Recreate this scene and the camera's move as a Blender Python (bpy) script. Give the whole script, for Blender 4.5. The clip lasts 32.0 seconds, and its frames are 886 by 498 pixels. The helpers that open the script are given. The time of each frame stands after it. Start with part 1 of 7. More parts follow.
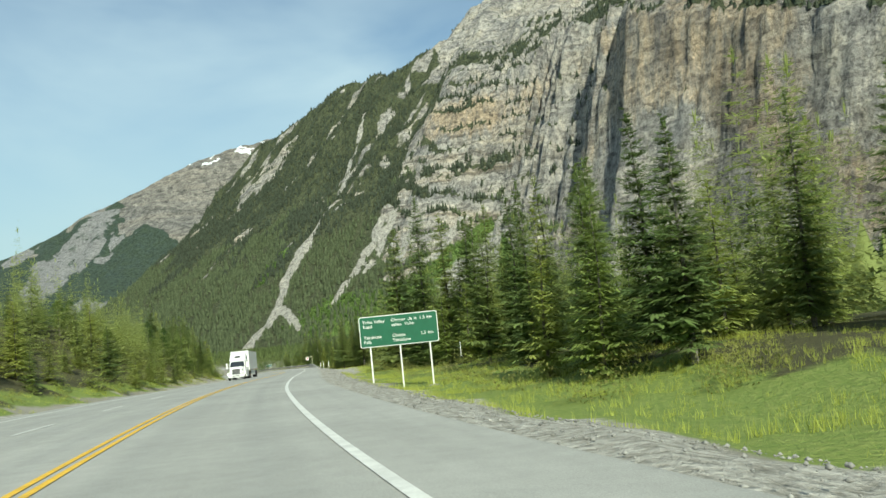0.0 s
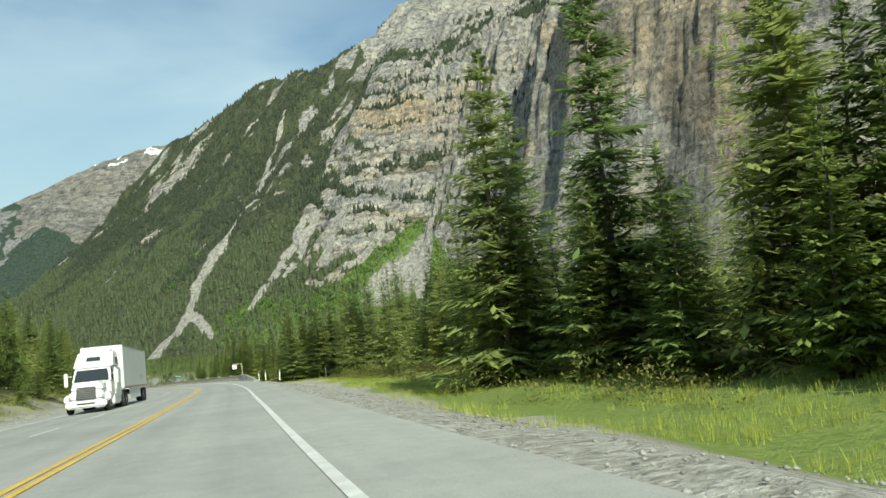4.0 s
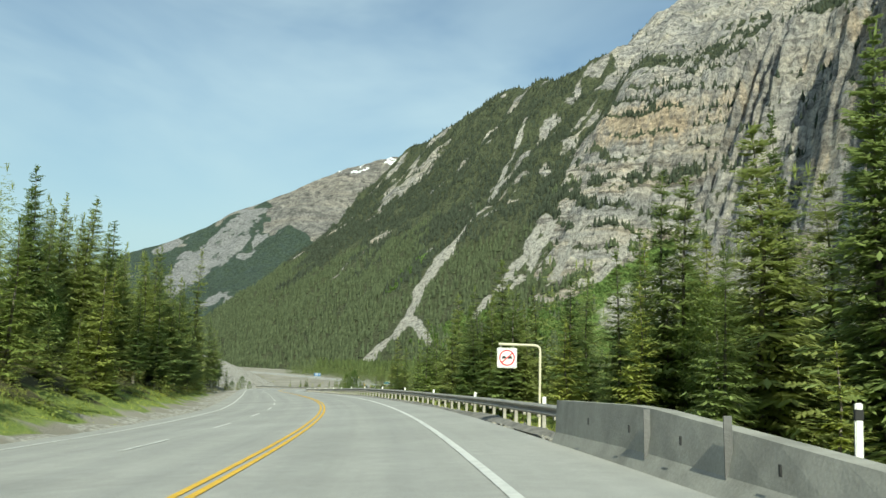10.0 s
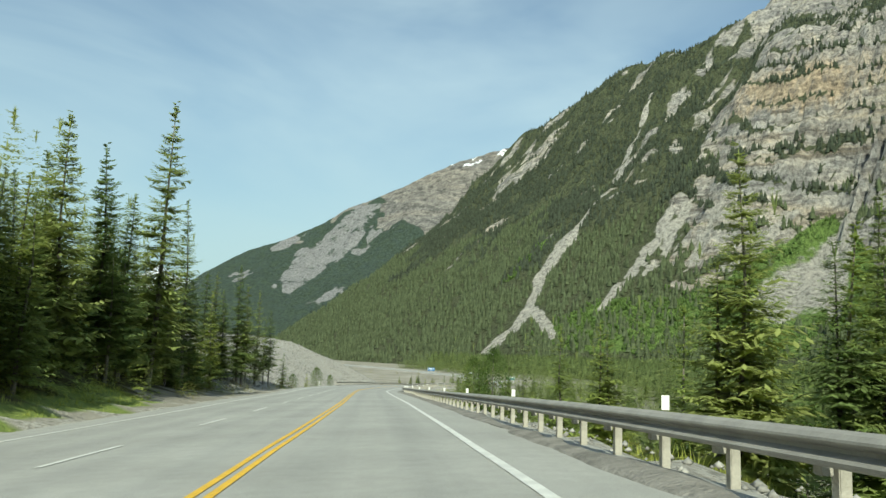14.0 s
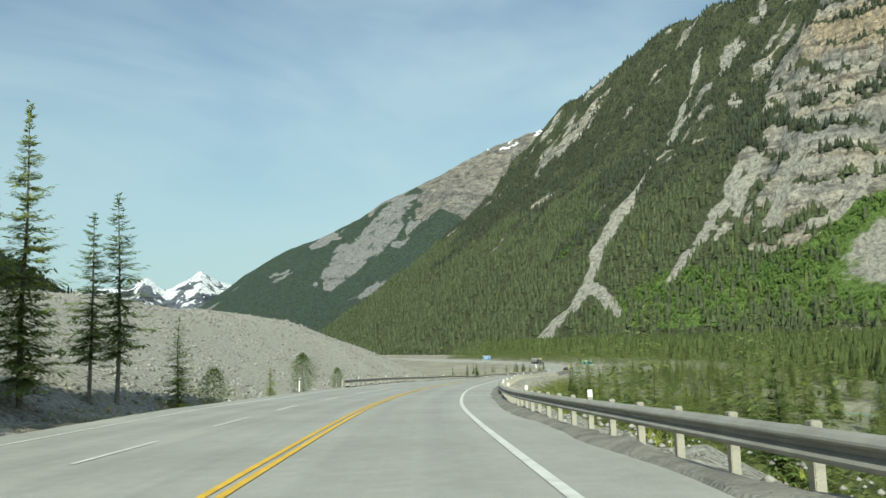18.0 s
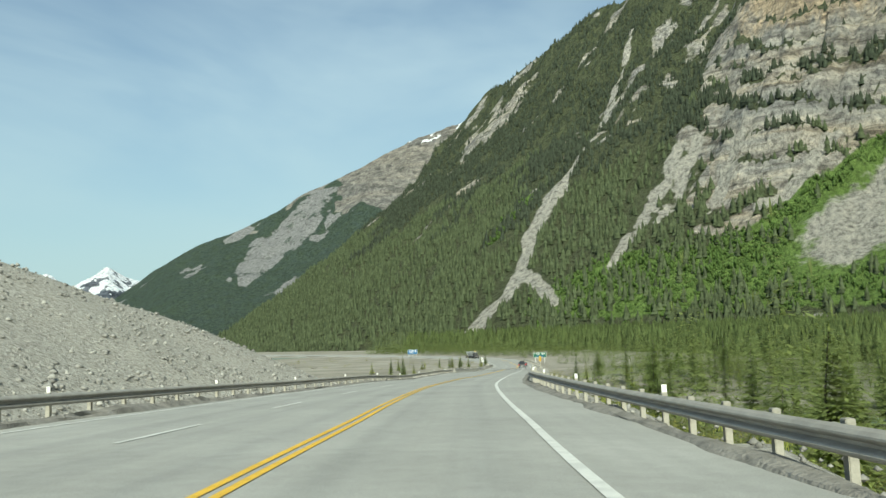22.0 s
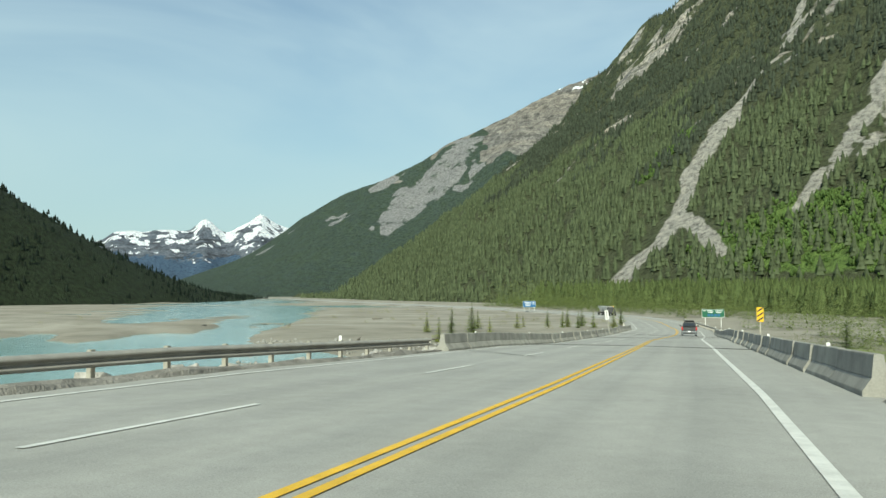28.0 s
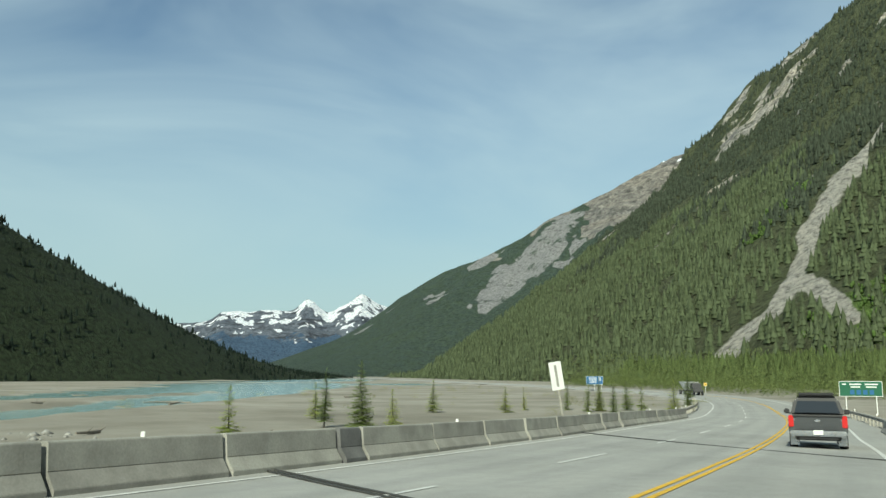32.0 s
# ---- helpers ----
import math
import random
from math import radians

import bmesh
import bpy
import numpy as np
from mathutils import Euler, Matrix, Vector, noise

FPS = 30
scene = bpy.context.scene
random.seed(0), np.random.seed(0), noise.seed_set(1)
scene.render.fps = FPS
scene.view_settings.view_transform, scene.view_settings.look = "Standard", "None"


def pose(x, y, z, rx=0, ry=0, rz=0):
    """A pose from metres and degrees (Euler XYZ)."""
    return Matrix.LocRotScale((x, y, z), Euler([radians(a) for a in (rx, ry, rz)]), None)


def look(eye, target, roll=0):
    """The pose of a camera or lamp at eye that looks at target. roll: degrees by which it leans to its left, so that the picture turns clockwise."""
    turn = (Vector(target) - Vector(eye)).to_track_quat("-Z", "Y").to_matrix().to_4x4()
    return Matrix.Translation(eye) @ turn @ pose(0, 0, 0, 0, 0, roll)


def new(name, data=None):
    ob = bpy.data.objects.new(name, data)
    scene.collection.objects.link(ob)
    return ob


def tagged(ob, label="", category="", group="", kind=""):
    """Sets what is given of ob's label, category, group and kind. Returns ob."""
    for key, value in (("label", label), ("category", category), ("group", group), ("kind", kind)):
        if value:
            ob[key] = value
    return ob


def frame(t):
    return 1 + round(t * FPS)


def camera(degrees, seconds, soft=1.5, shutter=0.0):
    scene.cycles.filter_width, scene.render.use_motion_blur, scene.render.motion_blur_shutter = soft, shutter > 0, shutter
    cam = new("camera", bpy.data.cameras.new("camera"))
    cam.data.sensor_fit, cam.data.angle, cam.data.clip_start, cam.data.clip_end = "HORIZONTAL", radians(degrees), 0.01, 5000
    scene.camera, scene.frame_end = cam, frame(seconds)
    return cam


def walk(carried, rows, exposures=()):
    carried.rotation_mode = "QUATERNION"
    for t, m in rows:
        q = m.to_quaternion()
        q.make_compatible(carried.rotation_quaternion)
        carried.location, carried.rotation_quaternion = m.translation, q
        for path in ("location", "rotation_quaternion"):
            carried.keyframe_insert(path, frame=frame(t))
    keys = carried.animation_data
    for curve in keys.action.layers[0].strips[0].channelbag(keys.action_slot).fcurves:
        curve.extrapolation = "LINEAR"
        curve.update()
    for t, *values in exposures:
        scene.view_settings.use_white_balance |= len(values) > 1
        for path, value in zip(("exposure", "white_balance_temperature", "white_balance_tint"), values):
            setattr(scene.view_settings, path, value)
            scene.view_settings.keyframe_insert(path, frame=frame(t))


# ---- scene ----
cam = camera(57.0, 32.0)
PATH = [
    (0.0, pose(0.01, 0.00, 1.22, 94.93, 5.74, 0.74)),
    (0.5, pose(-2.29, 7.95, 0.97, 94.96, 6.00, -0.90)),
    (1.0, pose(-4.38, 15.96, 0.70, 95.03, 5.79, -2.64)),
    (1.5, pose(-6.34, 24.00, 0.42, 95.18, 5.27, -4.31)),
    (2.0, pose(-8.19, 32.03, 0.15, 95.31, 4.79, -5.77)),
    (2.5, pose(-9.86, 40.10, -0.13, 95.36, 4.98, -6.70)),
    (3.0, pose(-11.39, 48.20, -0.42, 95.37, 5.40, -6.99)),
    (3.5, pose(-12.82, 56.33, -0.72, 95.22, 5.86, -6.49)),
    (4.0, pose(-14.19, 64.48, -1.00, 95.07, 5.64, -5.16)),
    (4.5, pose(-15.60, 72.64, -1.30, 95.12, 5.01, -2.92)),
    (6.5, pose(-21.26, 105.60, -2.54, 97.14, 0.43, 3.87)),
    (7.0, pose(-22.65, 113.96, -2.85, 97.42, 0.28, 4.41)),
    (7.5, pose(-24.05, 122.39, -3.16, 97.47, 0.34, 4.93)),
    (8.0, pose(-25.51, 130.87, -3.47, 97.49, 0.10, 5.60)),
    (8.5, pose(-27.06, 139.42, -3.77, 97.50, -0.21, 6.50)),
    (9.0, pose(-28.74, 148.03, -4.09, 97.53, -0.64, 7.48)),
    (9.5, pose(-30.59, 156.70, -4.43, 97.55, -1.17, 8.54)),
    (10.0, pose(-32.61, 165.43, -4.79, 97.49, -1.49, 9.65)),
    (10.5, pose(-34.77, 174.24, -5.15, 97.49, -1.89, 10.76)),
    (11.0, pose(-37.06, 183.13, -5.50, 97.40, -2.23, 11.83)),
    (11.5, pose(-39.51, 192.11, -5.85, 97.33, -2.42, 12.83)),
    (12.0, pose(-42.16, 201.16, -6.20, 97.24, -2.42, 13.83)),
    (12.5, pose(-45.01, 210.27, -6.55, 97.14, -2.29, 14.83)),
    (13.0, pose(-48.08, 219.46, -6.90, 97.08, -2.17, 15.79)),
    (13.5, pose(-51.31, 228.74, -7.25, 97.02, -1.91, 16.77)),
    (14.0, pose(-54.70, 238.10, -7.60, 97.02, -1.60, 17.66)),
    (14.5, pose(-58.28, 247.50, -7.98, 96.98, -1.29, 18.51)),
    (15.0, pose(-62.02, 256.91, -8.39, 96.92, -0.90, 19.34)),
    (15.5, pose(-65.87, 266.33, -8.81, 96.91, -0.36, 20.10)),
    (17.5, pose(-81.41, 303.77, -10.51, 96.51, 0.89, 20.97)),
    (18.0, pose(-85.24, 312.99, -10.90, 96.43, 1.71, 20.88)),
    (18.5, pose(-88.95, 322.15, -11.30, 96.33, 2.35, 20.76)),
    (19.0, pose(-92.55, 331.23, -11.71, 96.18, 2.85, 20.60)),
    (19.5, pose(-96.03, 340.25, -12.12, 96.05, 3.01, 20.23)),
    (20.0, pose(-99.40, 349.19, -12.53, 95.99, 2.87, 19.65)),
    (20.5, pose(-102.63, 358.08, -12.92, 95.98, 2.69, 18.84)),
    (21.0, pose(-105.64, 366.98, -13.27, 96.02, 2.50, 17.86)),
    (21.5, pose(-108.44, 375.90, -13.60, 96.05, 2.42, 16.71)),
    (22.0, pose(-111.08, 384.83, -13.93, 96.03, 2.31, 15.38)),
    (22.5, pose(-113.56, 393.77, -14.26, 96.01, 2.21, 13.99)),
    (23.0, pose(-115.90, 402.71, -14.60, 96.00, 2.15, 12.69)),
    (23.5, pose(-118.06, 411.68, -14.94, 96.04, 2.04, 11.72)),
    (24.0, pose(-120.00, 420.71, -15.28, 96.12, 1.89, 11.09)),
    (24.5, pose(-121.78, 429.79, -15.62, 96.22, 1.69, 10.83)),
    (26.5, pose(-128.19, 466.30, -17.13, 95.13, 0.87, 15.40)),
    (27.0, pose(-129.59, 475.51, -17.48, 94.30, 0.37, 18.63)),
    (27.5, pose(-130.95, 484.76, -17.80, 93.51, -0.13, 22.21)),
    (28.0, pose(-132.34, 494.06, -18.12, 93.14, 0.05, 25.67)),
    (28.5, pose(-133.81, 503.42, -18.46, 93.52, 0.89, 28.40)),
    (29.0, pose(-135.32, 512.85, -18.84, 94.58, 1.66, 30.26)),
    (29.5, pose(-136.84, 522.36, -19.23, 95.97, 2.42, 31.46)),
    (30.0, pose(-138.35, 531.97, -19.59, 97.31, 2.48, 32.22)),
    (30.5, pose(-139.86, 541.66, -19.93, 98.30, 2.00, 32.83)),
    (31.0, pose(-141.38, 551.41, -20.29, 98.76, 1.19, 33.20)),
    (31.5, pose(-142.92, 561.20, -20.66, 98.90, 0.60, 33.30)),
    (32.0, pose(-144.47, 571.01, -21.05, 98.79, -0.22, 33.11)),
]
walk(cam, PATH, [(0.0, 0.64, 6800, -8), (8.0, 0.66, 6800, -8), (15.0, 0.6, 6800, -8), (20.0, 0.54, 6800, -8), (24.0, 0.58, 6800, -8), (28.0, 0.56, 6800, -8), (32.0, 0.44, 6800, -8)])

# ---------------------------------------------------------------- light
SUN_AZ = 164.0      # degrees clockwise from +y, the side the sun stands on
SUN_EL = 37.0
world = bpy.data.worlds.new("sky")
scene.world = world
world.use_nodes = True
wn, wl = world.node_tree.nodes, world.node_tree.links
bg = wn["Background"]
sky = wn.new("ShaderNodeTexSky")
sky.sky_type = "NISHITA"
sky.sun_disc = False
sky.sun_elevation = radians(SUN_EL)
sky.sun_rotation = radians(SUN_AZ)
sky.altitude = 1200.0
sky.air_density = 1.0
sky.dust_density = 1.2
# thin high cloud, streaked, over the sky
wc = wn.new("ShaderNodeTexCoord")
wmap = wn.new("ShaderNodeMapping")
wmap.inputs["Scale"].default_value = (1.2, 1.0, 3.4)
wmap.inputs["Rotation"].default_value = (0.1, 0.25, 0.6)
wno = wn.new("ShaderNodeTexNoise")
wno.inputs["Scale"].default_value = 1.7
wno.inputs["Detail"].default_value = 5.0
wno.inputs["Roughness"].default_value = 0.5
wno.inputs["Distortion"].default_value = 0.5
wr = wn.new("ShaderNodeValToRGB")
wr.color_ramp.elements[0].position = 0.36
wr.color_ramp.elements[1].position = 0.72
wr.color_ramp.elements[0].color = (0.0, 0.0, 0.0, 1)
wr.color_ramp.elements[1].color = (0.62, 0.62, 0.62, 1)
wmix = wn.new("ShaderNodeMixRGB")
wmix.inputs[2].default_value = (5.6, 6.6, 7.6, 1)
wl.new(wc.outputs["Generated"], wmap.inputs["Vector"])
wl.new(wmap.outputs["Vector"], wno.inputs["Vector"])
wl.new(wno.outputs["Fac"], wr.inputs["Fac"])
wl.new(wr.outputs["Color"], wmix.inputs[0])
wl.new(sky.outputs["Color"], wmix.inputs[1])
wsep = wn.new("ShaderNodeSeparateXYZ")
wl.new(wc.outputs["Generated"], wsep.inputs[0])
wlow = wn.new("ShaderNodeMapRange")
wlow.interpolation_type = "SMOOTHSTEP"
wlow.inputs["From Min"].default_value, wlow.inputs["From Max"].default_value = 0.0, 0.42
wlow.inputs["To Min"].default_value, wlow.inputs["To Max"].default_value = 0.85, 0.0
wl.new(wsep.outputs["Z"], wlow.inputs["Value"])
wveil = wn.new("ShaderNodeMixRGB")
wveil.inputs[2].default_value = (3.3, 4.35, 5.0, 1)
wl.new(wlow.outputs["Result"], wveil.inputs[0]), wl.new(wmix.outputs["Color"], wveil.inputs[1])
wl.new(wveil.outputs["Color"], bg.inputs["Color"])
bg.inputs["Strength"].default_value = 0.093

sun = new("sun", bpy.data.lights.new("sun", "SUN"))
sun.data.energy = 3.6
sun.data.angle = radians(0.6)
sun.data.color = (1.0, 0.95, 0.87)
_sd = Vector((math.sin(radians(SUN_AZ)) * math.cos(radians(SUN_EL)),
              math.cos(radians(SUN_AZ)) * math.cos(radians(SUN_EL)), math.sin(radians(SUN_EL))))
sun.matrix_world = look(_sd * 100, (0, 0, 0))

# ---------------------------------------------------------------- materials
MATS = {}


def mat(name, color, rough=0.8, metal=0.0, vary=0.25, scale=4.0, bump=0.3, fine=40.0, color2=None, obj_random=0.0, spec=0.5,
        coords="Object"):
    """A surface with variation at two scales and fine relief."""
    if name in MATS:
        return MATS[name]
    m = bpy.data.materials.new(name)
    m.use_nodes = True
    n, l = m.node_tree.nodes, m.node_tree.links
    b = n["Principled BSDF"]
    b.inputs["Roughness"].default_value = rough
    b.inputs["Metallic"].default_value = metal
    b.inputs["Specular IOR Level"].default_value = spec
    tc = n.new("ShaderNodeTexCoord")
    geo = n.new("ShaderNodeNewGeometry")
    src = geo.outputs["Position"] if coords == "World" else tc.outputs["Object"]
    big, small = n.new("ShaderNodeTexNoise"), n.new("ShaderNodeTexNoise")
    big.inputs["Scale"].default_value, small.inputs["Scale"].default_value = scale, fine
    big.inputs["Detail"].default_value, small.inputs["Detail"].default_value = 5.0, 4.0
    l.new(src, big.inputs["Vector"]), l.new(src, small.inputs["Vector"])
    c2 = color2 or tuple(v * (1 - vary) for v in color)
    mix = n.new("ShaderNodeMixRGB")
    mix.inputs[1].default_value, mix.inputs[2].default_value = (*color, 1), (*c2, 1)
    rmp = n.new("ShaderNodeValToRGB")
    rmp.color_ramp.elements[0].position, rmp.color_ramp.elements[1].position = 0.38, 0.64
    l.new(big.outputs["Fac"], rmp.inputs["Fac"]), l.new(rmp.outputs["Color"], mix.inputs[0])
    mul = n.new("ShaderNodeMixRGB")
    mul.blend_type = "MULTIPLY"
    mul.inputs[0].default_value = min(1.0, vary * 1.6)
    l.new(mix.outputs["Color"], mul.inputs[1]), l.new(small.outputs["Color"], mul.inputs[2])
    hue = n.new("ShaderNodeHueSaturation")
    hue.inputs["Value"].default_value = 1.0 + vary * 0.8
    hue.inputs["Saturation"].default_value = 1.0
    bw = n.new("ShaderNodeRGBToBW")
    l.new(small.outputs["Color"], bw.inputs["Color"]), l.new(bw.outputs["Val"], mul.inputs[2])
    l.new(mul.outputs["Color"], hue.inputs["Color"])
    if obj_random:
        oi = n.new("ShaderNodeObjectInfo")
        mr = n.new("ShaderNodeMapRange")
        mr.inputs["To Min"].default_value, mr.inputs["To Max"].default_value = 1 + vary * 0.8 - obj_random, 1 + vary * 0.8 + obj_random
        l.new(oi.outputs["Random"], mr.inputs["Value"]), l.new(mr.outputs["Result"], hue.inputs["Value"])
        mh = n.new("ShaderNodeMapRange")
        mh.inputs["To Min"].default_value, mh.inputs["To Max"].default_value = 0.5 - obj_random * 0.07, 0.5 + obj_random * 0.05
        l.new(oi.outputs["Random"], mh.inputs["Value"]), l.new(mh.outputs["Result"], hue.inputs["Hue"])
    l.new(hue.outputs["Color"], b.inputs["Base Color"])
    if bump:
        bp = n.new("ShaderNodeBump")
        bp.inputs["Strength"].default_value = bump
        bp.inputs["Distance"].default_value = 1.0 / fine
        l.new(small.outputs["Fac"], bp.inputs["Height"]), l.new(bp.outputs["Normal"], b.inputs["Normal"])
    MATS[name] = m
    return m


def glassy(name, color=(0.02, 0.025, 0.03), rough=0.06):
    m = bpy.data.materials.new(name)
    m.use_nodes = True
    b = m.node_tree.nodes["Principled BSDF"]
    b.inputs["Base Color"].default_value = (*color, 1)
    b.inputs["Roughness"].default_value = rough
    b.inputs["Coat Weight"].default_value = 0.6
    return m


def asphalt():
    """Sun-bleached asphalt; the mesh's 'lane' gives metres along and across the road and where the tyres run."""
    m = bpy.data.materials.new("asphalt")
    m.use_nodes = True
    n, l = m.node_tree.nodes, m.node_tree.links
    b = n["Principled BSDF"]
    b.inputs["Roughness"].default_value = 0.86
    b.inputs["Specular IOR Level"].default_value = 0.35
    geo = n.new("ShaderNodeNewGeometry")
    at_ = n.new("ShaderNodeAttribute")
    at_.attribute_name = "lane"
    col = None
    for src, scl, detail, lo, hi in ((geo.outputs["Position"], (70, 70, 70), 3, 0.8, 1.2), (geo.outputs["Position"], (0.22, 0.22, 0.22), 5, 0.9, 1.1), (geo.outputs["Position"], (2.6, 2.6, 2.6), 5, 0.94, 1.06),
                                     (at_.outputs["Vector"], (0.03, 2.4, 1.0), 4, 0.95, 1.05)):
        mp = n.new("ShaderNodeMapping")
        mp.inputs["Scale"].default_value = scl
        no = n.new("ShaderNodeTexNoise")
        no.inputs["Scale"].default_value, no.inputs["Detail"].default_value = 1.0, detail
        l.new(src, mp.inputs["Vector"]), l.new(mp.outputs["Vector"], no.inputs["Vector"])
        mr = n.new("ShaderNodeMapRange")
        mr.inputs["From Min"].default_value, mr.inputs["From Max"].default_value = 0.3, 0.7
        mr.inputs["To Min"].default_value, mr.inputs["To Max"].default_value = lo, hi
        l.new(no.outputs["Fac"], mr.inputs["Value"])
        if col is None:
            col, fine = mr.outputs["Result"], no
        else:
            k = n.new("ShaderNodeMath")
            k.operation = "MULTIPLY"
            l.new(col, k.inputs[0]), l.new(mr.outputs["Result"], k.inputs[1])
            col = k.outputs[0]
    sp = n.new("ShaderNodeSeparateXYZ")
    l.new(at_.outputs["Vector"], sp.inputs[0])
    wear = n.new("ShaderNodeMixRGB")
    wear.inputs[1].default_value, wear.inputs[2].default_value = (0.34, 0.337, 0.313, 1), (0.288, 0.288, 0.272, 1)
    l.new(sp.outputs["Z"], wear.inputs[0])
    vm = n.new("ShaderNodeVectorMath")
    vm.operation = "SCALE"
    l.new(wear.outputs["Color"], vm.inputs[0]), l.new(col, vm.inputs["Scale"])
    l.new(vm.outputs[0], b.inputs["Base Color"])
    bp = n.new("ShaderNodeBump")
    bp.inputs["Strength"].default_value, bp.inputs["Distance"].default_value = 0.35, 0.012
    l.new(fine.outputs["Fac"], bp.inputs["Height"]), l.new(bp.outputs["Normal"], b.inputs["Normal"])
    return m


M_ASPH = asphalt()
M_SHOULDER = mat("gravel_shoulder", (0.34, 0.325, 0.285), 0.95, vary=0.45, scale=1.2, bump=0.9, fine=16.0, coords="World")
M_YELLOW = mat("yellow_paint", (0.78, 0.47, 0.03), 0.6, vary=0.18, scale=3.0, fine=30.0, bump=0.2, coords="World")
M_WHITE = mat("white_paint", (0.72, 0.72, 0.68), 0.6, vary=0.2, scale=3.0, fine=30.0, bump=0.2, coords="World")
M_STEEL = mat("galvanised_steel", (0.38, 0.36, 0.32), 0.6, metal=0.2, vary=0.2, scale=2.0, fine=25.0, bump=0.15)
M_POST = mat("pale_weathered_post", (0.42, 0.4, 0.34), 0.8, vary=0.25, scale=5.0, fine=30.0)
M_CONC = mat("weathered_concrete", (0.345, 0.338, 0.3), 0.9, vary=0.3, scale=1.3, fine=22.0, bump=0.15, obj_random=0.12, coords="World")
M_BARK = mat("conifer_bark", (0.3, 0.27, 0.23), 0.95, vary=0.45, scale=6.0, fine=24.0, bump=0.8)
M_SIGNG = mat("green_sign_sheeting", (0.015, 0.115, 0.06), 0.45, vary=0.1, scale=2.0, fine=20.0, bump=0.03)
M_SIGNW = mat("white_sign_sheeting", (0.8, 0.8, 0.77), 0.5, vary=0.06, scale=2.0, fine=20.0, bump=0.03)
M_SIGNY = mat("yellow_sign_sheeting", (0.8, 0.48, 0.02), 0.5, vary=0.06, scale=2.0, fine=20.0, bump=0.03)
M_SIGNB = mat("blue_sign_sheeting", (0.02, 0.12, 0.28), 0.5, vary=0.06, scale=2.0, fine=20.0, bump=0.03)
M_RED = mat("red_sign_ink", (0.7, 0.04, 0.06), 0.5, vary=0.05, scale=3, bump=0.0)
M_INK = mat("black_sign_ink", (0.03, 0.03, 0.03), 0.5, vary=0.05, scale=3, bump=0.0)
M_ROCK = mat("pale_riprap_rock", (0.5, 0.48, 0.44), 0.95, vary=0.35, scale=2.0, fine=9.0, bump=0.6, obj_random=0.2)


def foliage(name, base, vary, rnd, hue=0.03):
    m = bpy.data.materials.new(name)
    m.use_nodes = True
    n, l = m.node_tree.nodes, m.node_tree.links
    b = n["Principled BSDF"]
    b.inputs["Roughness"].default_value = 0.75
    b.inputs["Specular IOR Level"].default_value = 0.25
    geo = n.new("ShaderNodeNewGeometry")
    oi = n.new("ShaderNodeObjectInfo")
    no = n.new("ShaderNodeTexNoise")
    no.inputs["Scale"].default_value = 0.9
    no.inputs["Detail"].default_value = 4.0
    l.new(geo.outputs["Position"], no.inputs["Vector"])
    hs = n.new("ShaderNodeHueSaturation")
    hs.inputs["Color"].default_value = (*base, 1)
    add = n.new("ShaderNodeMath")
    add.operation = "ADD"
    l.new(geo.outputs["Random Per Island"], add.inputs[0]), l.new(oi.outputs["Random"], add.inputs[1])
    add2 = n.new("ShaderNodeMath")
    add2.operation = "ADD"
    l.new(add.outputs[0], add2.inputs[0]), l.new(no.outputs["Fac"], add2.inputs[1])
    mv = n.new("ShaderNodeMapRange")
    mv.inputs["From Max"].default_value = 3.0
    mv.inputs["To Min"].default_value, mv.inputs["To Max"].default_value = 1 - vary * 1.6, 1 + vary * 1.9
    l.new(add2.outputs[0], mv.inputs["Value"]), l.new(mv.outputs["Result"], hs.inputs["Value"])
    mh = n.new("ShaderNodeMapRange")
    mh.inputs["To Min"].default_value, mh.inputs["To Max"].default_value = 0.5 + hue * 0.5, 0.5 - hue
    l.new(oi.outputs["Random"], mh.inputs["Value"]), l.new(mh.outputs["Result"], hs.inputs["Hue"])
    l.new(hs.outputs["Color"], b.inputs["Base Color"])
    tr = n.new("ShaderNodeBsdfTranslucent")
    l.new(hs.outputs["Color"], tr.inputs["Color"])
    mx = n.new("ShaderNodeMixShader")
    mx.inputs[0].default_value = 0.5
    l.new(b.outputs[0], mx.inputs[1]), l.new(tr.outputs[0], mx.inputs[2])
    l.new(mx.outputs[0], n["Material Output"].inputs["Surface"])
    return m


M_NEEDLE = foliage("spruce_needles", (0.235, 0.305, 0.105), 0.5, 0.3)
M_NEEDLE2 = foliage("young_spruce_needles", (0.28, 0.35, 0.1), 0.45, 0.3)
M_FLATS = foliage("valley_conifers", (0.17, 0.22, 0.08), 0.55, 0.3, 0.02)
M_LEAF = foliage("poplar_leaves", (0.13, 0.2, 0.05), 0.5, 0.3)
M_FLATSCRUB = foliage("river_flat_scrub", (0.12, 0.155, 0.058), 0.55, 0.3, 0.05)
M_BUSH = foliage("willow_scrub_leaves", (0.17, 0.21, 0.065), 0.5, 0.3, 0.05)
M_GRASS = foliage("verge_grass", (0.3, 0.4, 0.09), 0.55, 0.3, 0.06)
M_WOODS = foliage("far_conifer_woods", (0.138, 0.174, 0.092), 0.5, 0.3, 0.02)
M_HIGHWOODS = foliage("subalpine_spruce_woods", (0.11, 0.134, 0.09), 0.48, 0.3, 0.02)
# near-black green: the shade on the hill is put into the needle colour
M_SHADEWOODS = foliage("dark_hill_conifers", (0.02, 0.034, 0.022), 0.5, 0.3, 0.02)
M_ASPEN = foliage("far_aspen_woods", (0.17, 0.26, 0.075), 0.3, 0.3, 0.02)


